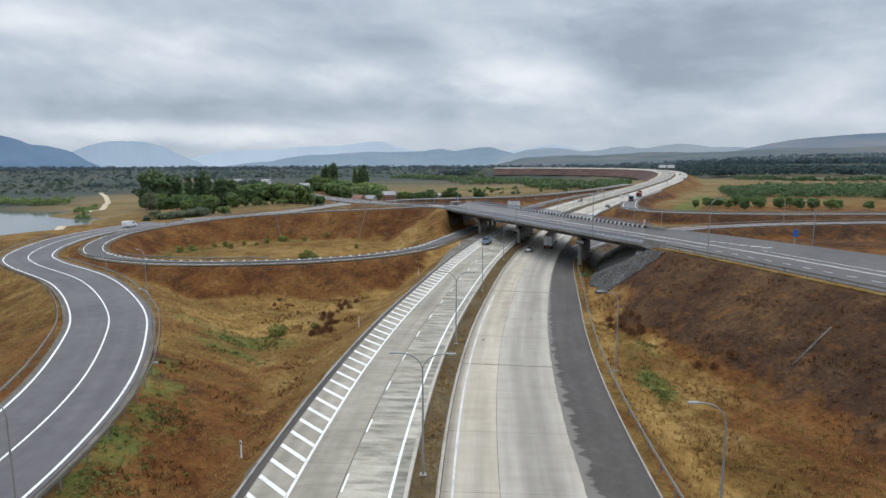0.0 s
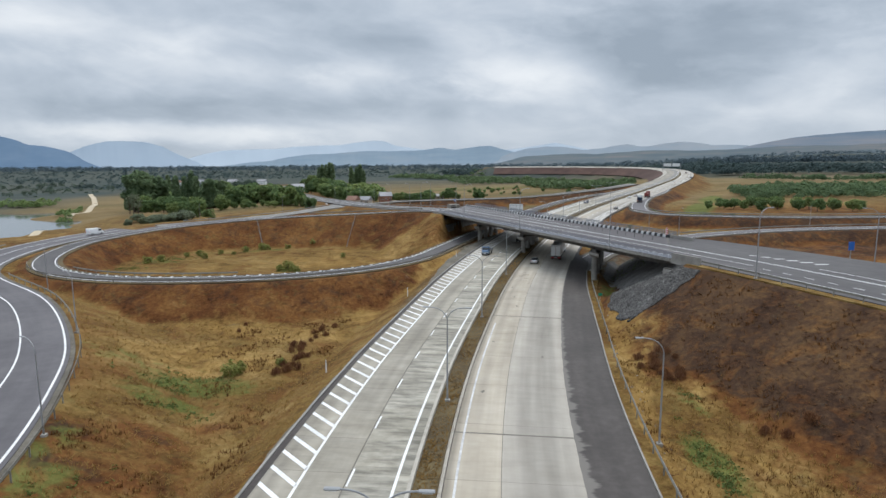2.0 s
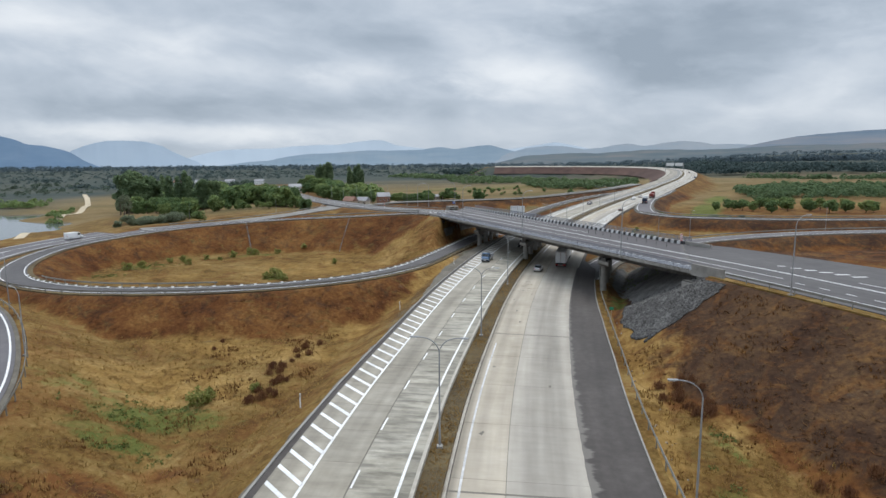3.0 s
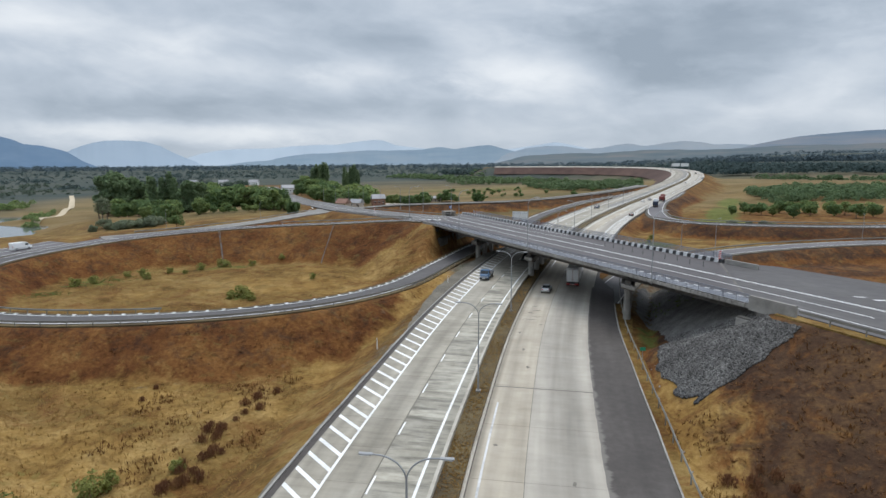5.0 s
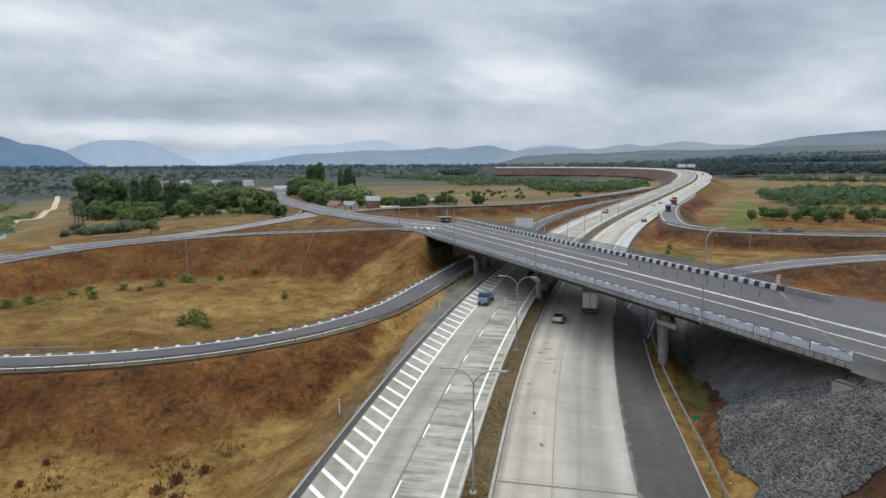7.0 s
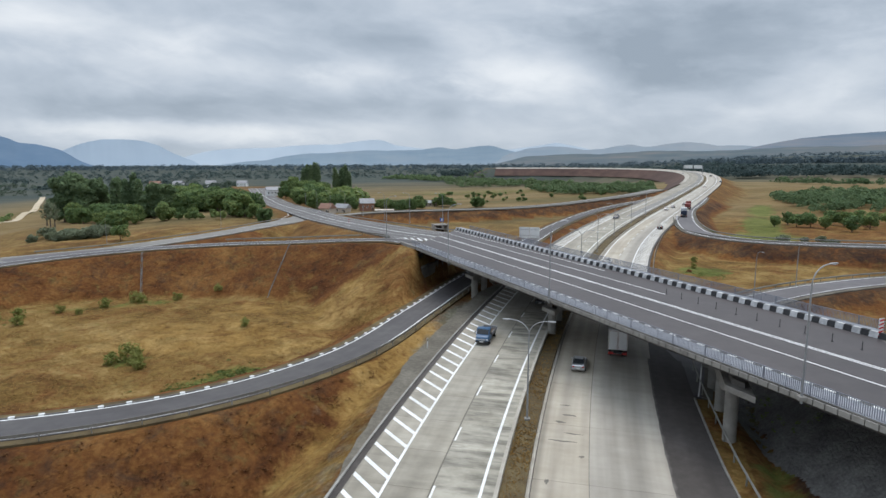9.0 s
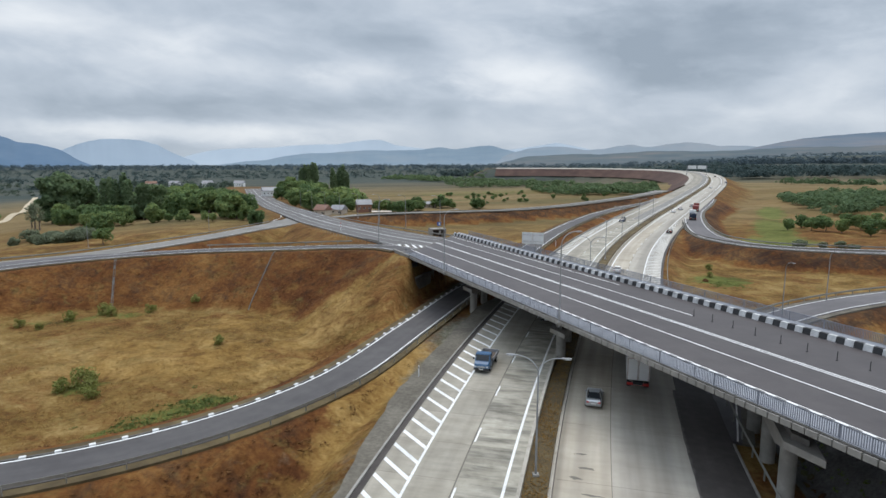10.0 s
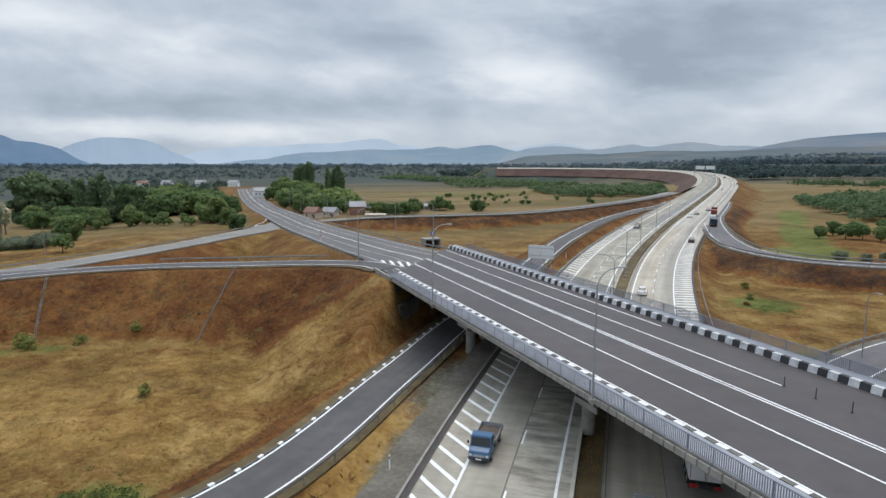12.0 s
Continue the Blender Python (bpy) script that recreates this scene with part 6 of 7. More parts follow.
def tree_kind(seed, h, spread_, crown_low, mat, leaves, size, slim=False):
    """Meshes of a trunk with limbs and of a crown of leaf clumps."""
    r = random.Random(seed)
    bm = bmesh.new()
    lean = (r.uniform(-0.3, 0.3), r.uniform(-0.3, 0.3))
    top = h * (0.9 if slim else 0.6)
    pts = [(lean[0] * k * k * 2, lean[1] * k * k * 2, -0.4 + (top + 0.4) * k) for k in (0, 0.15, 0.4, 0.7, 1.0)]
    rb = 0.035 * h ** 0.9 if not slim else 0.02 * h
    add_tube(bm, pts, [rb * 1.3, rb, rb * 0.8, rb * 0.5, rb * 0.2], 7)
    blobs = []
    if slim:
        n = 9
        for k in range(n):
            q = k / (n - 1)
            z = h * (crown_low + (0.97 - crown_low) * q)
            w = spread_ * (0.55 + 0.6 * math.sin(math.pi * (0.18 + 0.75 * q)))
            blobs.append((r.uniform(-0.25, 0.25), r.uniform(-0.25, 0.25), z, w, w, h * 0.1))
    else:
        for k in range(6):
            a = r.uniform(0, 6.28)
            z0 = h * r.uniform(max(0.2, crown_low - 0.1), 0.5)
            ln = spread_ * r.uniform(0.5, 0.95)
            add_tube(bm, [(0, 0, z0), (math.cos(a) * ln * 0.5, math.sin(a) * ln * 0.5, z0 + ln * 0.45), (math.cos(a) * ln, math.sin(a) * ln, z0 + ln * 0.75)], [rb * 0.5, rb * 0.3, rb * 0.1], 5)
        for k in range(20):
            a = r.uniform(0, 6.28)
            q = r.random() ** 0.5
            up = r.uniform(crown_low + 0.10, 0.86)
            w = spread_ * 0.86 * q * math.sqrt(max(0.1, 1.0 - ((up - 0.42) / 0.58) ** 2))
            s = spread_ * r.uniform(0.26, 0.44)
            blobs.append((math.cos(a) * w, math.sin(a) * w, h * up, s, s, s * r.uniform(0.75, 1.05)))
        blobs.append((0, 0, h * 0.8, spread_ * 0.5, spread_ * 0.5, h * 0.17))
    tr = bpy.data.meshes.new("trunk")
    bm.to_mesh(tr)
    bm.free()
    tr.materials.append(M_BARK)
    v, f = leaf_cloud(blobs, leaves, size, seed)
    return tr, fast_mesh("crown", v, f, mat)


def stalk_clump(seed):
    """Dead weeds: upright stalks with ragged seed heads round a short stem."""
    r = np.random.RandomState(seed)
    bm = bmesh.new()
    add_tube(bm, [(0, 0, -0.3), (0.02, 0, 0.3), (0, 0.03, 0.9)], [0.05, 0.035, 0.01], 5)
    tr = bpy.data.meshes.new("stem")
    bm.to_mesh(tr)
    bm.free()
    tr.materials.append(M_BARK)
    n = 130
    x, y = r.normal(0, 0.42, n), r.normal(0, 0.42, n)
    h = r.uniform(0.5, 1.55, n) * np.exp(-(x * x + y * y) * 0.5)
    a = r.uniform(0, 6.28, n)
    lx, ly = 0.18 * r.normal(size=n), 0.18 * r.normal(size=n)
    v = []
    for k in range(n):
        c, s_ = math.cos(a[k]), math.sin(a[k])
        for lo, hi, w in ((-0.1, 1.0, 0.022), (0.55, 1.0, 0.075)):
            v += [(x[k] + lx[k] * lo - c * w, y[k] + ly[k] * lo - s_ * w, h[k] * lo), (x[k] + lx[k] * lo + c * w, y[k] + ly[k] * lo + s_ * w, h[k] * lo), (x[k] + lx[k] * hi, y[k] + ly[k] * hi, h[k] * hi)]
    return tr, fast_mesh("stalks", np.array(v), np.arange(len(v)).reshape(-1, 3), M_STALK)


KINDS = {
    "broad": [tree_kind(k, 8.5, 4.4, 0.10, M_LEAF, 2600, 0.68) for k in (1, 2, 3, 4)],
    "dark": [tree_kind(k, 19.0, 5.6, 0.02, M_LEAF_DARK, 5200, 0.95) for k in (11, 12, 13)],
    "poplar": [tree_kind(k, 17.0, 1.9, 0.06, M_LEAF_DARK, 2200, 0.72, True) for k in (21, 22)],
    "orchard": [tree_kind(k, 5.2, 2.8, 0.20, M_LEAF, 1300, 0.5) for k in (31, 32, 33)],
    "bare": [tree_kind(k, 15.0, 3.2, 0.18, M_LEAF_GREY, 750, 0.6) for k in (71, 72)],
    "grey": [tree_kind(k, 5.0, 3.8, -0.05, M_LEAF_GREY, 1700, 0.55) for k in (41, 42)],
    "bush": [tree_kind(k, 2.0, 1.3, -0.15, M_LEAF_PALE, 520, 0.24) for k in (51, 52)],
    "rusty_bush": [stalk_clump(k) for k in (61, 62, 63)],
}
LABELS = {
    "broad": ("tree", "leafy green broadleaf tree standing in dry grass", "tree", "trees by the village"),
    "dark": ("tree", "tall dense dark green tree", "tree", "tall dark trees"),
    "poplar": ("poplar", "slim dark green poplar", "tree", "poplars"),
    "orchard": ("orchard_tree", "small round-crowned orchard tree in dry grass", "tree", "orchard trees"),
    "bare": ("tree", "thin grey tree with sparse leaves", "tree", "sparse grey trees"),
    "grey": ("shrub", "large grey-green willow shrub", "shrub", "shrubs by the road"),
    "bush": ("bush", "small green bush in dry grass", "bush", "bushes in the field"),
    "rusty_bush": ("bush", "dead rust-brown bush in dry grass", "bush", "dead bushes"),
}
tree_rng = random.Random(5)


def plant(kind, x, y, scale=1.0, sink=0.0):
    tr, cr = tree_rng.choice(KINDS[kind])
    name, label, cat, grp = LABELS[kind]
    s = scale * tree_rng.uniform(0.88, 1.12)
    t = thing(name, pose(x, y, gz(x, y) - sink), label, cat, grp)
    t.rotation_euler = (0, 0, tree_rng.uniform(0, 6.28))
    t.scale = (s * tree_rng.uniform(0.9, 1.1), s * tree_rng.uniform(0.9, 1.1), s)
    for nm, me in (("trunk", tr), ("crown", cr)):
        o = new(nm, me)
        o.parent = t
    return t


# left of the side road
for x, y, s in ((-222, 464, 1.72), (-229, 470, 1.55), (-214, 470, 1.6), (-226, 456, 1.5), (-218, 458, 1.4), (-170, 454, 1.3), (-163, 462, 1.15), (-176, 470, 1.2)):
    plant("dark", x, y, s)
for x, y, s in ((-198, 464, 1.3), (-190, 461, 1.6), (-186, 464, 1.7), (-181, 459, 1.55), (-262, 560, 1.3), (-246, 556, 1.2)):
    plant("poplar", x, y, s)
for x, y, s in ((-196, 397, 1.0), (-191, 393, 0.9), (-201, 402, 0.85)):
    plant("bare", x, y, s)
for x, y, s in ((-141, 362, 1.25), (-146, 366, 1.0), (-166, 422, 1.3), (-172, 418, 1.0), (-151, 426, 1.1), (-205, 430, 1.3), (-195, 424, 1.2), (-188, 432, 1.25), (-182, 420, 1.1), (-177, 410, 0.95), (-210, 440, 1.3), (-199, 444, 1.4), (-184, 442, 1.3), (-173, 436, 1.2),
                (-96, 399, 1.35), (-97, 411, 1.4), (-102, 406, 1.4), (-107, 418, 1.5), (-105, 425, 1.4), (-112, 428, 1.4), (-88, 391, 0.8), (-77, 371, 0.72), (-79, 375, 0.7)):
    plant("broad", x, y, s)
for k in range(105):
    y = 458 + 72 * tree_rng.random()
    x = -186 + 72 * tree_rng.random() - 0.43 * (y - 452)
    plant("broad", x, y, tree_rng.uniform(1.05, 1.6))
for x, y, s in ((-126, 409, 0.95), (-131, 413, 0.8), (-103, 386, 0.95), (-108, 391, 0.8), (-139, 418, 0.9), (-121, 404, 0.7), (-118, 320, 1.15), (-133, 424, 1.0), (-120, 418, 1.0), (-160, 412, 0.9)):
    plant("orchard", x, y, s)
for k in range(34):
    q = tree_rng.random()
    plant("grey", -138 - 42 * q + tree_rng.uniform(-6, 6), 342 + 26 * q + tree_rng.uniform(-8, 8), tree_rng.uniform(0.6, 1.05))
# the village
for k in range(95):
    q = tree_rng.random()
    p = ov(392 + 300 * q, 27 + 30 * q * q + 22 * tree_rng.random() + 30 * q * tree_rng.random())
    plant("broad", p[0] + tree_rng.uniform(-4, 4), p[1], tree_rng.uniform(1.0, 1.65))
for x, y in ((-26, 486), (-15, 488), (-48, 500), (-56, 494), (-10, 496), (-38, 500), (-20, 478), (-68, 488), (-76, 490), (-80, 500), (-33, 492), (-62, 496)):
    plant("broad", x, y, tree_rng.uniform(0.6, 1.05))
for k in range(40):
    p = ov(440 + 260 * tree_rng.random(), -32 - 30 * tree_rng.random())
    plant("broad", p[0], p[1], tree_rng.uniform(1.1, 1.6))
for x, y, s in ((-171, 850, 1.6), (-167, 853, 1.7), (-161, 848, 1.72), (-157, 854, 1.65), (-153, 850, 1.6), (-103, 697, 1.45), (-100, 694, 1.3), (-96, 699, 1.5), (-92, 695, 1.52), (-89, 698, 1.4)):
    plant("poplar", x, y, s)
for x, y, s in ((30, 505, 0.85), (33, 508, 0.7), (6, 514, 1.15), (2, 518, 0.8), (10, 520, 0.7), (-10, 512, 0.9), (-15, 516, 0.75), (14, 508, 0.5)):
    plant("broad", x, y, s)
for k in range(40):
    plant("orchard", tree_rng.uniform(10, 150), tree_rng.uniform(540, 680), tree_rng.uniform(0.45, 0.75))
# right of the motorway
for x, y in ((142, 333), (147, 329), (151, 326), (155, 321), (163, 333), (158, 311), (170, 317), (166, 327), (174, 326), (181, 318), (188, 322), (184, 310), (195, 315), (203, 309), (210, 316), (176, 336), (190, 334), (205, 330), (217, 325), (225, 312), (160, 342), (150, 340)):
    plant("orchard", x + tree_rng.uniform(-1, 1), y + tree_rng.uniform(-1, 1), tree_rng.uniform(0.95, 1.25))
for x, y in ((122, 292), (127, 288), (133, 289), (133, 283)):
    plant("grey", x, y, 0.5)
# bushes in the near fields
for x, y, s in ((-30, 103, 1.2), (-29, 104.5, 0.9), (-41.5, 181, 1.15), (-39.8, 179.2, 0.95), (-43.2, 178.6, 0.9), (-38.2, 176.8, 0.8), (-42.0, 183.0, 0.6), (-29, 197, 0.8), (-71, 210, 0.8), (-72, 199, 0.9), (-64, 214, 0.9), (-60, 219, 1.1), (-58, 217, 0.9), (-52, 221, 0.8),
                (-76, 205, 1.0), (-79, 203, 0.8), (-84, 196, 1.1), (-86, 192, 1.0), (-44, 224, 0.7), (70, 240, 0.7), (75, 252, 0.8), (-66, 208, 0.6), (-24, 108, 0.6)):
    plant("bush", x, y, s)
for cx, cy, n in ((-23, 117, 9), (-23, 106, 9), (-20, 123, 5), (29.5, 96, 8), (30.4, 91.5, 7), (-36, 128, 2), (66, 236, 2), (-21, 111, 4), (36, 76, 3)):
    for k in range(n):
        plant("rusty_bush", cx + tree_rng.gauss(0, 1.2), cy + tree_rng.gauss(0, 1.4), tree_rng.uniform(0.5, 0.9))


def woods(name, outline, count, height, seed, mat, label, faces=70, rows=0):
    """A belt of trees too many to count: leaf clumps over an area of the plan, given as four corners."""
    r = np.random.RandomState(seed)
    P = np.array(outline, float)
    a, b = r.rand(count), r.rand(count)
    if rows:
        # hedges and belts between open fields
        k = np.floor(a * rows)
        gap = r.rand(rows, 24)[k.astype(int), (b * 24).astype(int)] > 0.28
        a = np.where(gap, (k + 0.25 * r.rand(count) ** 2 + 0.12 * np.sin(b * 9 + k * 2.1)) / rows, a)
    xy = (1 - a)[:, None] * ((1 - b)[:, None] * P[0] + b[:, None] * P[1]) + a[:, None] * ((1 - b)[:, None] * P[3] + b[:, None] * P[2])
    z = ground_level(xy[:, 0], xy[:, 1])
    h = height * (0.45 + 0.8 * r.rand(count) ** 1.6)
    w = h * (0.42 + 0.25 * r.rand(count))
    n = count * faces
    i = np.repeat(np.arange(count), faces)
    d = r.normal(size=(n, 3))
    d /= np.linalg.norm(d, axis=1)[:, None]
    d[:, 2] = np.abs(d[:, 2]) * 0.95 - 0.1 * r.rand(n)
    c = np.stack([xy[i, 0] + d[:, 0] * w[i], xy[i, 1] + d[:, 1] * w[i], z[i] + h[i] * (0.38 + 0.62 * d[:, 2])], 1)
    e = d + 0.5 * r.normal(size=(n, 3)) + [0, 0, 0.7]
    t = np.cross(e, r.normal(size=(n, 3)))
    t /= np.linalg.norm(t, axis=1)[:, None]
    u = np.cross(e, t)
    u /= np.linalg.norm(u, axis=1)[:, None]
    s = (w[i] * (0.26 + 0.26 * r.rand(n)))[:, None]
    v = np.stack([c - t * s * 0.6, c + u * s * 0.5, c + t * s * 0.6, c - u * s * 0.5], 1).reshape(-1, 3)
    ob = new(name, fast_mesh(name, v, np.arange(n * 4).reshape(-1, 4), mat))
    return tagged(ob, label, "woodland", kind="stuff")


GREEN_BELT = "belt of dense green shrubs and small trees"
FAR_WOOD = "distant woodland of many trees on the plain"
woods("shrub_belt", [(105, 610), (185, 595), (225, 720), (95, 720)], 460, 6.0, 1, M_LEAF_BELT, GREEN_BELT)
woods("shrub_belt", [(-110, 1150), (70, 850), (150, 850), (-60, 1260)], 420, 7.0, 2, M_LEAF_BELT, GREEN_BELT)
woods("shrub_belt", [(186, 384), (430, 352), (540, 540), (250, 540)], 1500, 5.5, 3, M_LEAF_BELT, GREEN_BELT)
woods("shrub_belt", [(245, 505), (560, 500), (620, 570), (280, 560)], 560, 5.5, 4, M_LEAF_BELT, GREEN_BELT)
woods("shrub_belt", [(330, 660), (640, 690), (660, 720), (330, 690)], 260, 6.0, 14, M_LEAF_BELT, GREEN_BELT)
woods("woodland", [(-98, 520), (-50, 508), (-70, 610), (-118, 620)], 150, 10.5, 15, M_LEAF, "trees behind the village houses")
woods("woodland", [(-255, 530), (-172, 500), (-190, 640), (-320, 640)], 260, 10, 16, M_LEAF, "grove of green trees", 90)
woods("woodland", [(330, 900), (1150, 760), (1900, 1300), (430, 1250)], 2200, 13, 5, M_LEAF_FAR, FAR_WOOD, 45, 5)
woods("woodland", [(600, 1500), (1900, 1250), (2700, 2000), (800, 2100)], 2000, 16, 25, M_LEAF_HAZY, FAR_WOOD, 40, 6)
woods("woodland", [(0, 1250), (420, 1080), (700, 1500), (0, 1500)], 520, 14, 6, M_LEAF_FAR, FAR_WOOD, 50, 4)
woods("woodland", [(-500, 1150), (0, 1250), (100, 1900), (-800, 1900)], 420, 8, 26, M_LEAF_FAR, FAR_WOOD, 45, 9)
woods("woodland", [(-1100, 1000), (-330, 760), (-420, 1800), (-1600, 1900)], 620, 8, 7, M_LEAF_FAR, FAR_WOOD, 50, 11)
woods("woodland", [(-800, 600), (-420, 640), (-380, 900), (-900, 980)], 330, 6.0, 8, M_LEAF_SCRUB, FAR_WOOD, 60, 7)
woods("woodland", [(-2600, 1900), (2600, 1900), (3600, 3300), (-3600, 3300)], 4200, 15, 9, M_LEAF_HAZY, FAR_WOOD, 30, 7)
woods("shrub_belt", [(30, 810), (150, 800), (175, 850), (10, 880)], 170, 6.5, 27, M_LEAF_BELT, GREEN_BELT)
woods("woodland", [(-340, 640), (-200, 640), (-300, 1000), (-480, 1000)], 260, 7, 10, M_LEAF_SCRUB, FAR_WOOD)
woods("shrub_belt", [(-420, 535), (-335, 522), (-350, 570), (-560, 575)], 260, 4.5, 12, M_LEAF, GREEN_BELT)
woods("shrub_belt", [(-264, 424), (-258, 428), (-296, 512), (-316, 510)], 70, 3.6, 13, M_LEAF, GREEN_BELT)


# ---------------------------------------------------------------- distant hills
def ridge(name, dist, crest, mat, label, rough=0.03, base=-20, seed=1):
    """A far ridge: a slope with spurs that rises over its depth to a crest, given as bearings in degrees and heights."""
    n, m = 260, 10
    r = np.random.RandomState(seed)
    az_, hh = np.array(crest, float).T
    a = np.linspace(az_[0], az_[-1], n)
    top = np.interp(a, az_, hh)
    k = np.ones(5) / 5
    top = np.convolve(np.pad(top, 2, "edge"), k, "valid")
    wob = sum(r.uniform(-1, 1) * np.sin(a * f + r.uniform(0, 6)) / f ** 0.6 for f in (1.1, 2.3, 4.1, 7.7, 13.0))
    top = top + rough * 60 * wob
    spur = sum(np.sin(a * f + r.uniform(0, 6)) / f ** 0.5 for f in (0.9, 1.7, 2.9))
    verts, faces = [], []
    for j in range(m):
        f = j / (m - 1)
        d = dist + 500 * f + 14 * math.sin(math.pi * f) * spur
        h = base + (top - base) * f ** 1.2
        verts += [(d_ * math.sin(b), d_ * math.cos(b), z) for d_, b, z in zip(d, np.radians(a), h)]
    for j in range(m - 1):
        for i in range(n - 1):
            faces.append((j * n + i, j * n + i + 1, (j + 1) * n + i + 1, (j + 1) * n + i))
    return tagged(mesh_object(name, verts, faces, mat, smooth=True), label, "hills", kind="structure")


# distance haze is painted into these base colours as blue and pale tints
M_HILL_BLUE = material("haze_blue_mountain", [(0.098, 0.152, 0.222), (0.115, 0.170, 0.240), (0.138, 0.190, 0.255)], 0.004, rough=1.0, spec=0.0, stretch=(1.0, 1.0, 3.0))
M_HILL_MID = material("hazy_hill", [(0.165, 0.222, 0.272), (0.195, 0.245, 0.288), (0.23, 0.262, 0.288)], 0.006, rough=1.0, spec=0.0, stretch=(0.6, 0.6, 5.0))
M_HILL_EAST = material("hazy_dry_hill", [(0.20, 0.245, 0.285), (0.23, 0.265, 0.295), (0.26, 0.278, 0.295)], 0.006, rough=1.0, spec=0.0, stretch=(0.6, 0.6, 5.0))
M_HILL_NEAR = material("dry_hill_hazed", [(0.108, 0.150, 0.196), (0.148, 0.18, 0.216), (0.21, 0.208, 0.218)], 0.0045, rough=1.0, spec=0.0, stretch=(0.5, 0.5, 9.0))
M_HILL_PALE = material("haze_pale_mountain", [(0.25, 0.308, 0.37), (0.28, 0.335, 0.392)], 0.002, rough=1.0, spec=0.0)
M_HILL_CLOUD = material("haze_paled_peaks", [(0.335, 0.39, 0.445), (0.365, 0.418, 0.47)], 0.002, rough=1.0, spec=0.0)
M_HILL_FOOT = material("dry_foothill_hazed", [(0.080, 0.110, 0.130), (0.115, 0.136, 0.146), (0.175, 0.165, 0.160)], 0.008, rough=1.0, spec=0.0, stretch=(0.4, 0.8, 7.0))
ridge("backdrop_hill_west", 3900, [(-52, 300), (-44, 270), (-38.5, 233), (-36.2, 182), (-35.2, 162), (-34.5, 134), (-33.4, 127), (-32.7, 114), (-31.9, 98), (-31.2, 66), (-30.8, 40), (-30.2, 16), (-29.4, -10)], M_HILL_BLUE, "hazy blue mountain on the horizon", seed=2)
ridge("backdrop_hill_pale", 4350, [(-34, 30), (-31.7, 97), (-30.7, 137), (-29.9, 157), (-29.1, 173), (-27.8, 178), (-26.1, 170), (-24.8, 138), (-24.0, 95), (-22.7, 45), (-21.5, 5)], M_HILL_PALE, "far mountain in a pale haze tint", seed=3)
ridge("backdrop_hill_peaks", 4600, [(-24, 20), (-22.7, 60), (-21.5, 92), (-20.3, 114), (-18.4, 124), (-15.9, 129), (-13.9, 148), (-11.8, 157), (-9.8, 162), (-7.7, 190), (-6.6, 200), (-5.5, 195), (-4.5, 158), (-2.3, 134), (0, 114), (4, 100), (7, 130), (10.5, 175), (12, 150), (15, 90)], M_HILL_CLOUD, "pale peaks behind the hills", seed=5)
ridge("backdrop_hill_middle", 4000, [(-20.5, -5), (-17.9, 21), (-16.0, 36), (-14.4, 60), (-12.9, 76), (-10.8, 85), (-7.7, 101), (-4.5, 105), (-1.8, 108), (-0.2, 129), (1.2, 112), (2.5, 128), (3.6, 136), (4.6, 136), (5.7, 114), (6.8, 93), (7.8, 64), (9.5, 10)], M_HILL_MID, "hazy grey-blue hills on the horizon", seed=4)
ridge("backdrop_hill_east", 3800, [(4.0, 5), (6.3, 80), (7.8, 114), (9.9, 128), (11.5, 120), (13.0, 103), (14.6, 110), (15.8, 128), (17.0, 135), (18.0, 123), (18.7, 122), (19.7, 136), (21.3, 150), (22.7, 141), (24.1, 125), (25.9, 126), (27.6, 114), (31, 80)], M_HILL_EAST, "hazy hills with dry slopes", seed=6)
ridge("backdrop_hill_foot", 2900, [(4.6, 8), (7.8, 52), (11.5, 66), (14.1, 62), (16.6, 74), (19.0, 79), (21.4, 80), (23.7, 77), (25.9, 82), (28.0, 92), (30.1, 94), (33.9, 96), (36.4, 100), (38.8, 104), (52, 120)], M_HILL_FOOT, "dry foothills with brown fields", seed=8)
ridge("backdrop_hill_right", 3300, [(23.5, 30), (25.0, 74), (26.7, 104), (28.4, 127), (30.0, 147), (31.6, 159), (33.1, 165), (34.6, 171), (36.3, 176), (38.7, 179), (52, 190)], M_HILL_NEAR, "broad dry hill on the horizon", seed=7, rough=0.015)


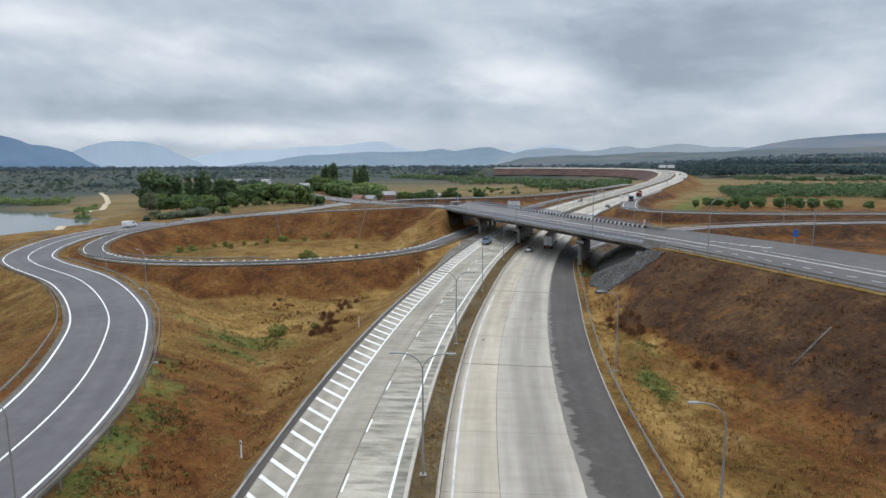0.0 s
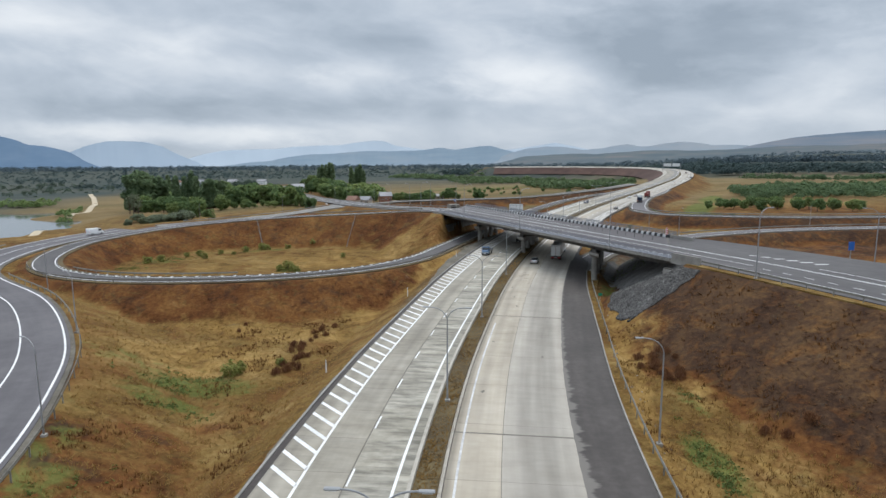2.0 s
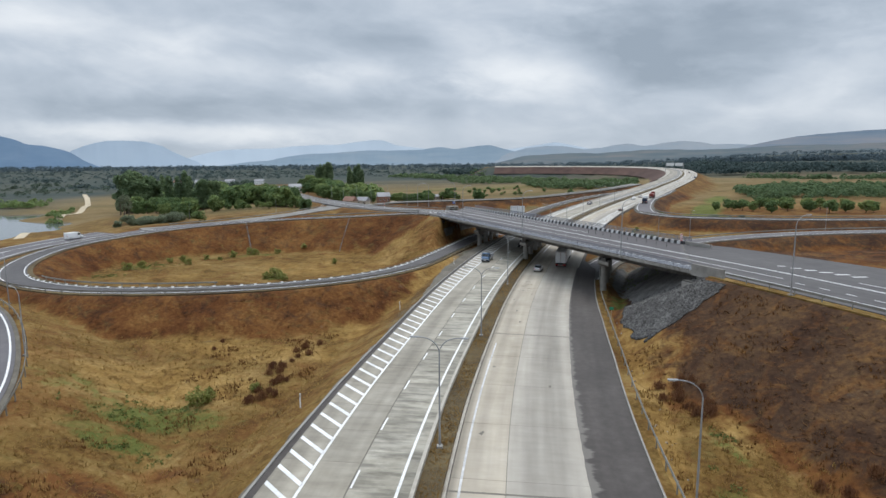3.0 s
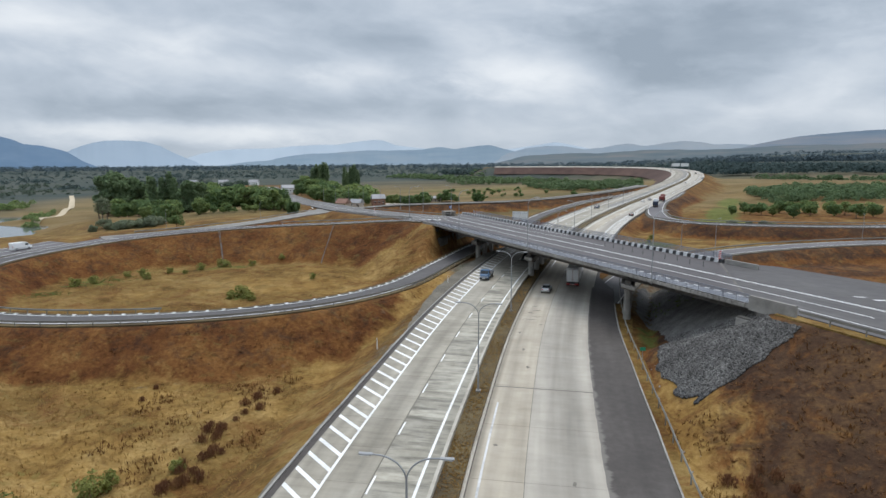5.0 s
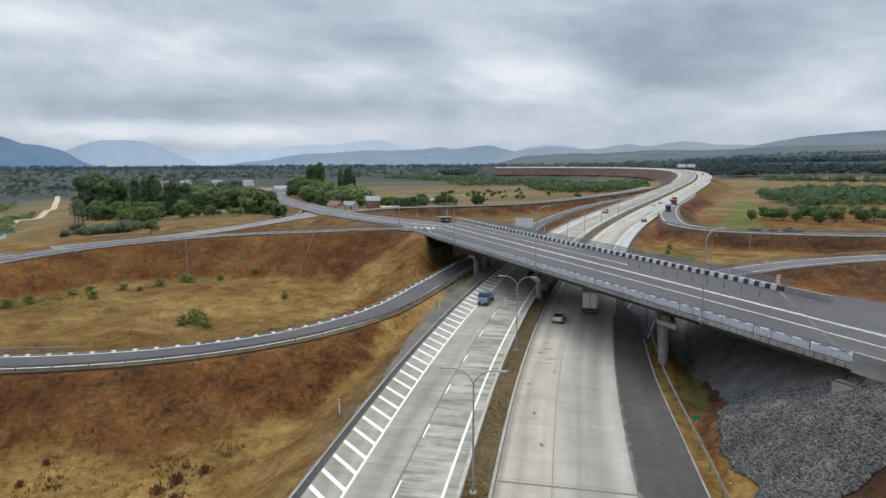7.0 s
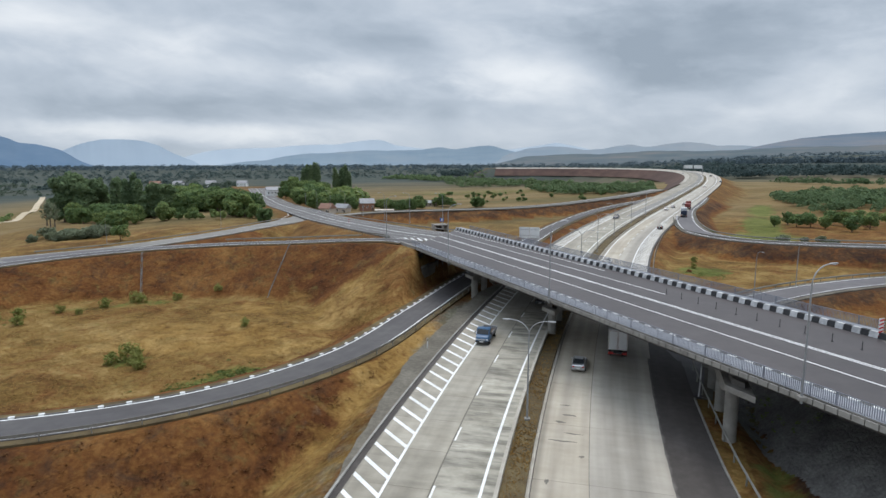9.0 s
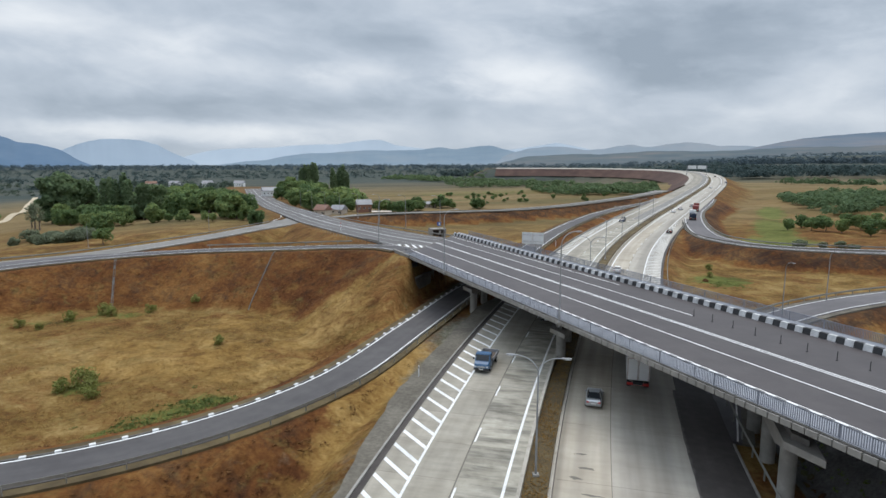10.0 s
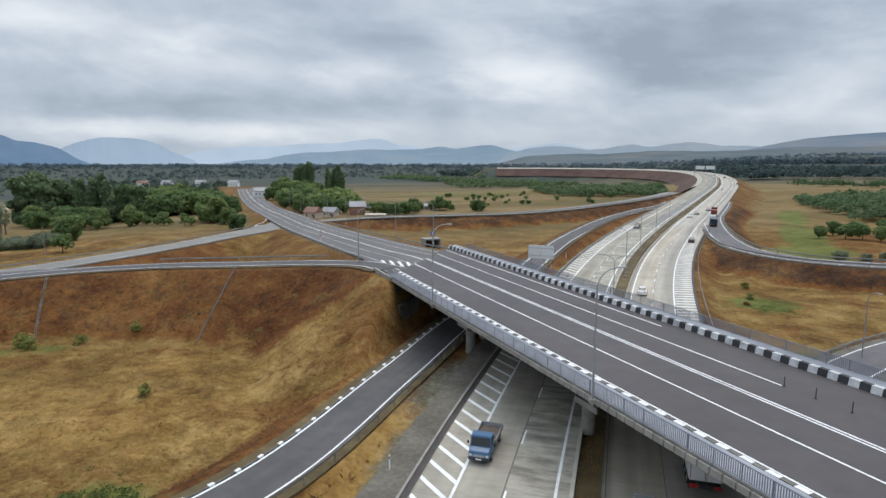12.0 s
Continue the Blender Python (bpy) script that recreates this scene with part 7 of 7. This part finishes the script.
# ---------------------------------------------------------------- houses
def house(x, y, w, d, h, roof_h, turn, wall, roof, label, z=None):
    z = gz(x, y) - 0.2 if z is None else z
    t = thing("house", pose(x, y, z, 0, 0, turn), label, "house", "village houses")
    part("wall", box_bm(0, 0, h / 2, w, d, h), wall, t)
    ov_ = 0.5
    bm = bmesh.new()
    pr = [(-w / 2 - ov_, -d / 2 - ov_, h), (w / 2 + ov_, -d / 2 - ov_, h), (w / 2 + ov_, d / 2 + ov_, h), (-w / 2 - ov_, d / 2 + ov_, h), (-w / 2 - ov_, 0, h + roof_h), (w / 2 + ov_, 0, h + roof_h)]
    vs = [bm.verts.new(p) for p in pr]
    vb = [bm.verts.new((p[0], p[1], p[2] - 0.22)) for p in pr[:4]]
    for f in ((0, 1, 5, 4), (2, 3, 4, 5), (1, 2, 5), (3, 0, 4)):
        bm.faces.new([vs[k] for k in f])
    bm.faces.new(vb[::-1])
    for k in range(4):
        bm.faces.new((vs[k], vb[k], vb[(k + 1) % 4], vs[(k + 1) % 4]))
    part("roof", bm, roof, t)
    part("chimney", box_bm(w * 0.2, d * 0.12, h + roof_h * 0.95, 0.6, 0.6, 1.3), M_BRICK, t)
    for k in range(max(2, int(w / 3))):
        cx = -w / 2 + (k + 0.5) * w / max(2, int(w / 3))
        win = part("window", box_bm(cx, -d / 2 - 0.03, h * 0.55, 1.15, 0.1, 1.3), M_WHITE, t)
        part("pane", box_bm(cx, -d / 2 - 0.09, h * 0.55, 0.95, 0.03, 1.1), M_GLASS, win)
    part("door", box_bm(w * 0.38, -d / 2 - 0.04, 1.05, 0.95, 0.1, 2.1), M_BARK, t)
    return t


house(-44, 486, 9, 8, 5.2, 3.0, 15, M_BRICK, M_ROOF_GREY, "brick village house with a light grey roof")
house(-58, 474, 8, 7, 3.2, 2.6, -20, M_PLASTER, M_ROOF_GREY, "small plastered house with a dark grey roof")
house(-30, 462, 11, 5, 3.0, 0.5, 5, M_PLASTER, M_PLASTER, "low flat plastered outbuilding")
house(-66, 464, 8, 7, 3.6, 3.0, -25, M_PLASTER, M_ROOF_RUST, "weathered house with a dark rusty roof")
house(-22, 500, 10, 8, 3.4, 2.2, 20, M_PLASTER, M_ROOF_RUST, "plastered house with a rusty roof")
house(-70, 500, 9, 8, 3.6, 2.4, 10, M_PLASTER, M_ROOF_RUST, "plastered house with a rusty roof")
house(-4, 520, 12, 6, 3.0, 1.6, 0, M_PLASTER, M_ROOF_GREY, "long low shed with a grey roof")
house(-150, 640, 12, 9, 5.5, 3.0, 25, M_WHITE, M_ROOF_GREY, "white house among trees")
house(-386, 905, 13, 9, 6.0, 3.0, 10, M_WHITE, M_ROOF_RUST, "white house among trees")
house(-361, 920, 13, 9, 6.0, 3.0, -10, M_WHITE, M_ROOF_GREY, "white house among trees")
house(-274, 925, 13, 9, 6.0, 3.0, 0, M_WHITE, M_ROOF_GREY, "white house among trees")
house(-320, 930, 13, 9, 6.0, 3.0, 8, M_WHITE, M_ROOF_GREY, "white house among trees")
house(700, 980, 18, 12, 6.0, 3.0, 0, M_WHITE, M_ROOF_GREY, "white farm building far on the plain")


# ---------------------------------------------------------------- vehicles
def loft(sections, mirror=True):
    """A body from cross sections along y: each (y, half width, z low, z shoulder, z top, half width at the top)."""
    bm = bmesh.new()
    rings = []
    for y, w, z0, z1, z2, wt in sections:
        pr = [(-w * 0.92, z0), (-w, (z0 + z1) / 2), (-w * 0.97, z1), (-wt, z2), (wt, z2), (w * 0.97, z1), (w, (z0 + z1) / 2), (w * 0.92, z0)]
        rings.append([bm.verts.new((x, y, z)) for x, z in pr])
    n = len(rings[0])
    for a, b in zip(rings, rings[1:]):
        for j in range(n):
            bm.faces.new((a[j], a[(j + 1) % n], b[(j + 1) % n], b[j]))
    bm.faces.new(rings[0])
    bm.faces.new(rings[-1][::-1])
    bmesh.ops.recalc_face_normals(bm, faces=bm.faces)
    return bm


def add_wheels(t, xs, ys, radius, width):
    for y in ys:
        for x in xs:
            s = 1 if x > 0 else -1
            w = part("wheel", tube_bm([(x - s * width / 2, y, radius), (x + s * width / 2, y, radius)], [radius, radius], 14), M_TYRE, t)
            part("rim", tube_bm([(x + s * (width / 2 - 0.02), y, radius), (x + s * (width / 2 + 0.015), y, radius)], [radius * 0.62, radius * 0.55], 12), M_RIM, w)


def car(m, paint, label, kind="saloon"):
    """A car that faces its local +y; local origin on the road."""
    t = thing("car", m, label, "car")
    if kind == "saloon":
        L, W, H, hood, boot = 4.5, 0.88, 1.45, 0.95, 1.0
    else:
        L, W, H, hood, boot = 4.7, 0.95, 1.78, 1.1, 1.25
    h = L / 2
    part("body", loft([(-h, W * 0.86, 0.42, 0.7, boot * 0.85, W * 0.72), (-h + 0.12, W * 0.97, 0.3, 0.78, boot, W * 0.82), (-h * 0.45, W, 0.26, 0.8, boot + 0.02, W * 0.88), (h * 0.3, W, 0.26, 0.8, hood, W * 0.88),
                       (h - 0.5, W * 0.97, 0.28, 0.7, hood * 0.88, W * 0.8), (h - 0.05, W * 0.84, 0.35, 0.58, hood * 0.7, W * 0.66), (h, W * 0.75, 0.4, 0.52, 0.58, W * 0.6)]), paint, t)
    r0, r1 = (-h + 0.55, h * 0.32) if kind == "saloon" else (-h + 0.15, h * 0.34)
    part("cabin", loft([(r0, W * 0.84, boot - 0.08, boot, boot + 0.02, W * 0.8), (r0 + (0.75 if kind == "saloon" else 0.4), W * 0.86, boot - 0.08, boot, H - 0.05, W * 0.64), (-0.1, W * 0.88, hood - 0.08, hood, H, W * 0.68),
                        (r1 - 0.85, W * 0.87, hood - 0.08, hood, H - 0.05, W * 0.66), (r1, W * 0.84, hood - 0.1, hood - 0.03, hood + 0.0, W * 0.8)]), M_GLASS, t, "dark glazed cabin")
    part("roof", loft([(r0 + (0.78 if kind == "saloon" else 0.42), W * 0.62, H - 0.06, H - 0.04, H - 0.02, W * 0.58), (-0.1, W * 0.69, H - 0.03, H, H + 0.03, W * 0.62), (r1 - 0.82, W * 0.64, H - 0.07, H - 0.05, H - 0.02, W * 0.6)]), paint, t)
    for s in (-1, 1):
        part("headlight", box_bm(s * W * 0.62, h - 0.12, 0.62, 0.34, 0.12, 0.13), M_LAMP_GLASS, t)
        part("tail_light", box_bm(s * W * 0.68, -h + 0.03, 0.78, 0.26, 0.08, 0.16), M_RED_LIGHT, t)
        part("mirror", box_bm(s * (W + 0.08), h * 0.18, hood + 0.05, 0.16, 0.1, 0.13, 0.03), paint, t)
    part("number_plate", box_bm(0, -h - 0.0, 0.62, 0.5, 0.03, 0.11), M_WHITE, t)
    part("number_plate", box_bm(0, h + 0.005, 0.47, 0.5, 0.03, 0.11), M_WHITE, t)
    add_wheels(t, (-W + 0.1, W - 0.1), (-h + 0.85, h - 0.85), 0.32, 0.21)
    return t


def on_road(line, s, u, dz=0.0, back=False):
    p = line.at(s, u, dz)
    return pose(*p, 0, 0, math.degrees(line.way(s)) - 90 + (180 if back else 0))


def lorry(m, label, cab, box, length=13.6, tall=2.75, kind="box"):
    """An articulated lorry that faces +y; the origin is below its rear end."""
    t = thing("lorry", m, label, "lorry")
    z0 = 1.15
    if kind == "box":
        part("trailer_box", add_box(bmesh.new(), 0, length / 2, z0 + tall / 2, 2.5, length, tall, 0.05), box, t)
        for s in (-1, 1):
            d = part("rear_door", box_bm(s * 0.61, -0.03, z0 + tall / 2, 1.12, 0.06, tall - 0.22), box, t)
            part("door_seal", box_bm(s * 0.61, -0.045, z0 + tall - 0.16, 1.16, 0.05, 0.05), M_BRICK, d)
            part("door_seal", box_bm(s * 1.17, -0.045, z0 + tall / 2, 0.05, 0.05, tall - 0.25), M_BRICK, d)
            part("door_seal", box_bm(s * 0.06, -0.045, z0 + tall / 2, 0.04, 0.05, tall - 0.25), M_BRICK, d)
    else:
        part("tipper_body", add_box(bmesh.new(), 0, length / 2, z0 + 0.8, 2.45, length, 1.6, 0.08), box, t)
    part("chassis", box_bm(0, length / 2, 0.95, 1.1, length + 1.0, 0.3), M_BLACK, t)
    for k in range(0 if kind != "box" else 3):
        part("roof_rib", box_bm(0, 3.4 * (k + 1), z0 + tall + 0.006, 2.44, 0.06, 0.02), box, t)
    part("bumper", box_bm(0, -0.02, 0.72, 2.4, 0.12, 0.28), M_SIGNRED if kind == "box" else M_BLACK, t, "red and white rear bumper bar")
    part("number_plate", box_bm(0, -0.1, 0.74, 0.9, 0.02, 0.2), M_WHITE, t)
    for s in (-1, 1):
        part("tail_light", box_bm(s * 0.95, -0.1, 0.74, 0.4, 0.03, 0.2), M_RED_LIGHT, t)
        part("mud_flap", box_bm(s * 0.95, 0.6, 0.5, 0.5, 0.04, 0.6), M_BLACK, t)
    part("cab", loft([(length + 0.4, 1.22, 0.7, 1.6, 3.5, 1.15), (length + 0.7, 1.25, 0.6, 1.6, 3.7, 1.18), (length + 2.0, 1.25, 0.5, 1.6, 3.4, 1.15), (length + 2.3, 1.2, 0.5, 1.6, 2.9, 1.1)]), cab, t)
    part("windscreen", box_bm(0, length + 2.28, 2.3, 2.1, 0.1, 0.9), M_GLASS, t)
    add_wheels(t, (-1.05, 1.05), (1.6, 2.9, 4.2, length - 0.2, length + 1.6), 0.5, 0.32)
    return t


lorry(on_road(HW, stretch_by_y(HW, 8.0, 168.5), 8.0, DR), "white box lorry with closed rear doors under the overpass", M_WHITE, M_WHITE)
lorry(on_road(R_OUT, R_OUT.near(106, 341), 0.4, back=True), "lorry with a white cab and dark tank body on the ramp", M_WHITE, M_CARDARK, 7.5, 2.2, "tipper")
lorry(on_road(R_OUT, R_OUT.near(121, 376), -0.3, back=True), "dark red tipper lorry on the ramp", M_CARRED, M_CARRED, 6.5, 2.2, "tipper")
fl = thing("flatbed_truck", on_road(HW, stretch_by_y(HW, -10, 174.5), -10.0, DL, True), "small blue flatbed truck on pale concrete", "truck")
part("cab", loft([(0.9, 0.98, 0.6, 1.2, 2.05, 0.88), (1.1, 1.0, 0.5, 1.25, 2.15, 0.9), (1.9, 1.0, 0.45, 1.2, 2.12, 0.88), (2.35, 0.98, 0.45, 1.15, 1.3, 0.86), (2.85, 0.92, 0.45, 0.9, 1.12, 0.8), (2.95, 0.85, 0.5, 0.8, 0.95, 0.7)]), M_CARBLUE, fl)
part("windscreen", box_bm(0, 2.16, 1.68, 1.62, 0.05, 0.72, rot=Euler((radians(27), 0, 0))), M_GLASS, fl)
part("bed", add_box(bmesh.new(), 0, -0.95, 0.85, 2.0, 3.5, 0.12, 0.02), M_BARK, fl, "worn wooden load bed")
for cx, cy, sx, sy in ((-1.0, -0.95, 0.06, 3.5), (1.0, -0.95, 0.06, 3.5), (0, -2.7, 2.0, 0.06), (0, 0.8, 2.0, 0.06)):
    part("sideboard", box_bm(cx, cy, 1.1, sx, sy, 0.42), M_CARBLUE if cy > 0 else M_ROOF_GREY, fl)
part("chassis", box_bm(0, -0.4, 0.6, 0.8, 4.8, 0.2), M_BLACK, fl)
part("bumper", box_bm(0, 2.98, 0.5, 1.8, 0.12, 0.22), M_BLACK, fl)
part("grille", box_bm(0, 2.95, 0.78, 1.0, 0.06, 0.2), M_STEEL, fl)
part("number_plate", box_bm(0, 3.06, 0.52, 0.5, 0.02, 0.11), M_WHITE, fl)
for s in (-1, 1):
    part("headlight", box_bm(s * 0.72, 2.92, 0.8, 0.26, 0.1, 0.18), M_LAMP_GLASS, fl)
    part("mirror", box_bm(s * 1.15, 2.05, 1.5, 0.16, 0.06, 0.26), M_BLACK, fl)
    part("side_window", box_bm(s * 0.955, 1.5, 1.62, 0.05, 0.7, 0.5), M_GLASS, fl)
add_wheels(fl, (-0.85, 0.85), (-1.7, 1.9), 0.36, 0.24)
car(on_road(HW, stretch_by_y(HW, -5.4, 195), -5.3, DL, True), M_CARBLACK, "black off-road car under the overpass", "suv")
car(on_road(HW, stretch_by_y(HW, 3.2, 165.5), 3.3, DR), M_SILVER, "silver hatchback on pale concrete")
for y, u, paint, lab in ((303, 10.2, M_CARBLACK, "black saloon car on the motorway"), (236, 3.0, M_WHITE, "white saloon car on the motorway"), (373, 3.0, M_WHITE, "white saloon car on the motorway"),
                         (402, 7.2, M_SILVER, "silver saloon car on the motorway"), (385, 4.2, M_SILVER, "silver saloon car on the motorway"), (540, 4.0, M_WHITE, "white saloon car on the motorway"), (600, 12.0, M_CARBLUE, "blue car on the motorway"),
                         (690, 5.0, M_CARDARK, "dark car on the motorway")):
    car(on_road(HW, stretch_by_y(HW, u, y), u, DR), paint, lab)
car(on_road(HW, stretch_by_y(HW, -9, 330), -9.0, DL, True), M_CARDARK, "dark off-road car on the motorway", "suv")
van = thing("van", on_road(OUTER, OUTER.near(-113, 212), 1.8), "white panel van on the side road", "van")
part("body", loft([(-2.5, 0.93, 0.4, 1.2, 2.0, 0.86), (-2.4, 0.97, 0.35, 1.3, 2.15, 0.88), (1.0, 0.98, 0.33, 1.3, 2.15, 0.88), (1.5, 0.97, 0.33, 1.2, 1.95, 0.84), (2.1, 0.95, 0.35, 1.0, 1.15, 0.84), (2.55, 0.86, 0.42, 0.75, 0.95, 0.72)]), M_WHITE, van)
part("windscreen", box_bm(0, 1.85, 1.55, 1.6, 0.08, 0.75, rot=Euler((radians(38), 0, 0))), M_GLASS, van)
for s in (-1, 1):
    part("side_window", box_bm(s * 0.94, 1.1, 1.55, 0.05, 0.9, 0.5), M_GLASS, van)
    part("tail_light", box_bm(s * 0.85, -2.5, 1.1, 0.15, 0.05, 0.45), M_RED_LIGHT, van)
add_wheels(van, (-0.85, 0.85), (-1.6, 1.6), 0.34, 0.22)


# ---------------------------------------------------------------- grass tufts and litter
def tufts(name, area, count, height, mat, seed, label, keep=None, blades=4, upright=False):
    """Tufts of grass blades over a rectangle of the plan, kept off the roads."""
    r = np.random.RandomState(seed)
    x, y = r.uniform(area[0], area[1], count), r.uniform(area[2], area[3], count)
    ok = np.ones(count, bool)
    for line, a, b in ((HW, 16.2, 18.9), (OUTER, 7.6, 7.6), (LOOP, 5.0, 5.0), (BACK, 5, 5), (R_OUT, 5.2, 5.4), (R_LOOP, 5, 5)):
        U, D, Z = road_fields(x, y, line)
        ok &= D > np.where(U < 0, a, b)
    for side in ("right", "left"):
        out, _, u, v = over_fields(x, y, side)
        ok &= out > 0.3
    _, _, u, v = over_fields(x, y, "right")
    corner = over_fields(x, y, "right")[0]
    ok &= ~((u > -1.7) & (corner < 13) & (v > -22))
    ok &= ~((u > 5) & (u < 140) & (v > -1) & (v < 25))
    g, rust = ground_level(x, y, True)
    if keep is not None:
        ok &= keep(rust, r.rand(count), x, y)
    x, y, g = x[ok], y[ok], g[ok]
    n = len(x)
    i = np.repeat(np.arange(n), blades)
    a = r.uniform(0, 6.28, n * blades)
    h = height * (0.3 + 0.7 * r.rand(n * blades))
    lean = (0.25 + 0.55 * r.rand(n * blades)) * (0.35 if upright else 1.0)
    w = 0.03 + 0.05 * r.rand(n * blades)
    bx, by = x[i] + 0.16 * r.normal(size=len(i)), y[i] + 0.16 * r.normal(size=len(i))
    ca, sa = np.cos(a), np.sin(a)
    v = np.stack([np.stack([bx - sa * w, by + ca * w, g[i] - 0.08], 1), np.stack([bx + sa * w, by - ca * w, g[i] - 0.08], 1), np.stack([bx + ca * lean, by + sa * lean, g[i] + h], 1)], 1).reshape(-1, 3)
    ob = new(name, fast_mesh(name, v, np.arange(len(i) * 3).reshape(-1, 3), mat))
    return tagged(ob, label, "grass", kind="stuff")


tufts("grass", (-110, -14, 24, 150), 24000, 0.2, M_GRASS_DRY, 1, "tufts of dry straw-yellow grass", lambda q, w, x, y: w > q * 1.15)
tufts("grass", (17, 72, 24, 125), 13000, 0.2, M_GRASS_DRY, 2, "tufts of dry straw-yellow grass", lambda q, w, x, y: w > q * 1.15)
tufts("grass", (-110, -4, 150, 245), 20000, 0.22, M_GRASS_DRY, 3, "tufts of dry straw-yellow grass", lambda q, w, x, y: w > q * 1.15)
tufts("grass", (-110, 5, 60, 180), 14000, 0.2, M_GRASS_RUST, 4, "tufts of rust-brown dead weeds", lambda q, w, x, y: w < q * 0.9 - 0.1)
tufts("grass", (20, 110, 24, 135), 14000, 0.2, M_GRASS_RUST, 5, "tufts of rust-brown dead weeds", lambda q, w, x, y: w < q * 0.9 - 0.1)
tufts("grass", (-100, 0, 140, 245), 12000, 0.2, M_GRASS_RUST, 6, "tufts of rust-brown dead weeds", lambda q, w, x, y: w < q * 0.9 - 0.1)
tufts("grass", (-36, -17, 24, 135), 3200, 0.55, M_GRASS_RUST, 7, "upright stalks of dead brown weeds", lambda q, w, x, y: (w > q) & (np.sin(x * 0.45 + 1.6 * np.sin(y * 0.19)) * np.sin(y * 0.31 + 0.7 * np.sin(x * 0.3)) > 0.35), 6, True)
tufts("grass", (-60, -17, 24, 140), 3000, 0.42, M_GRASS_DRY, 8, "upright stalks of dry yellow grass", lambda q, w, x, y: w > q, 6, True)
tufts("grass", (19, 60, 24, 110), 3600, 0.5, M_GRASS_RUST, 9, "upright stalks of dead brown weeds", lambda q, w, x, y: (np.sin(x * 0.45 + 1.6 * np.sin(y * 0.19)) * np.sin(y * 0.31 + 0.7 * np.sin(x * 0.3)) > 0.35), 6, True)
tufts("grass", (18.5, 40, 24, 125), 3000, 0.5, M_GRASS_DRY, 10, "upright stalks of dry yellow grass", lambda q, w, x, y: w > q * 0.8, 6, True)


def weed_patch(cx, cy, rx, ry, count, seed):
    r = np.random.RandomState(seed)
    x, y = cx + rx * r.normal(size=count) * 0.5, cy + ry * r.normal(size=count) * 0.5
    g = ground_level(x, y)
    v, f = leaf_cloud([(a, b, c + 0.02, 0.45, 0.45, 0.14) for a, b, c in zip(x, y, g)], count * 16, 0.2, seed)
    ob = new("weeds", fast_mesh("weeds", v, f, M_GRASS_GREEN))
    return tagged(ob, "low green weeds growing in dry grass", "weeds", kind="stuff")


for k, (x, y, rx, ry, n) in enumerate(((-36, 96, 5, 3, 60), (-33, 101, 6, 2, 50), (-31, 88, 4, 2, 30), (-30, 60, 3, 8, 60), (-28, 45, 3, 6, 50), (26.3, 71.5, 1.8, 5, 46), (25.8, 66.5, 1.0, 2, 26), (30.2, 85.8, 1.0, 1.4, 16), (-22, 174, 5, 3, 150), (-27, 168, 5, 3, 110), (-88, 184, 5, 3, 50),
                                       (-80, 200, 6, 4, 50), (104, 300, 5, 14, 120), (70, 232, 5, 5, 60), (-30, 52, 2, 6, 30), (44, 152, 4, 8, 60))):
    weed_patch(x, y, rx, ry, n, 70 + k)
# clumps of grass on the median
r_ = np.random.RandomState(9)
n_ = 5200
s_ = r_.uniform(stretch_by_y(HW, 0, 30), stretch_by_y(HW, 0, 200), n_)
p_ = np.array([HW.at(s, u, 0.05) for s, u in zip(s_, r_.uniform(-1.85, 0.0, n_))])
a_ = r_.uniform(0, 6.28, n_)
h_ = r_.uniform(0.06, 0.24, n_)
v_ = np.stack([p_ + np.stack([-np.sin(a_) * 0.06, np.cos(a_) * 0.06, np.zeros(n_)], 1), p_ + np.stack([np.sin(a_) * 0.06, -np.cos(a_) * 0.06, np.zeros(n_)], 1), p_ + np.stack([np.cos(a_) * 0.4, np.sin(a_) * 0.4, h_], 1)], 1).reshape(-1, 3)
tagged(new("median_grass", fast_mesh("median_grass", v_, np.arange(n_ * 3).reshape(-1, 3), M_GRASS_DRY)), "short brown grass growing on the median", "grass", kind="stuff")


# scraps of litter and pale stones beside the guardrail
r_ = np.random.RandomState(17)
V_, F_ = [], []
for k in range(30):
    s_ = stretch_by_y(HW, 0, r_.uniform(48, 128))
    p_ = HW.at(s_, 19.2 + abs(r_.normal(0, 1.6)))
    c_ = Vector((p_[0], p_[1], gz(p_[0], p_[1]) + 0.05))
    e_ = Euler(tuple(r_.uniform(-0.5, 0.5, 3) + [0, 0, r_.uniform(0, 3)])).to_matrix()
    w_, d_, h_ = r_.uniform(0.04, 0.12), r_.uniform(0.04, 0.1), r_.uniform(0.02, 0.06)
    o_ = len(V_)
    V_ += [c_ + e_ @ Vector((a * w_, b * d_, c * h_)) for a in (-1, 1) for b in (-1, 1) for c in (-1, 1)]
    F_ += [tuple(o_ + i for i in f) for f in ((0, 1, 3, 2), (4, 6, 7, 5), (0, 4, 5, 1), (2, 3, 7, 6), (0, 2, 6, 4), (1, 5, 7, 3))]
tagged(mesh_object("litter", V_, F_, M_CONCRETE), "pale scraps of litter and stones in roadside grass", "litter", kind="stuff")
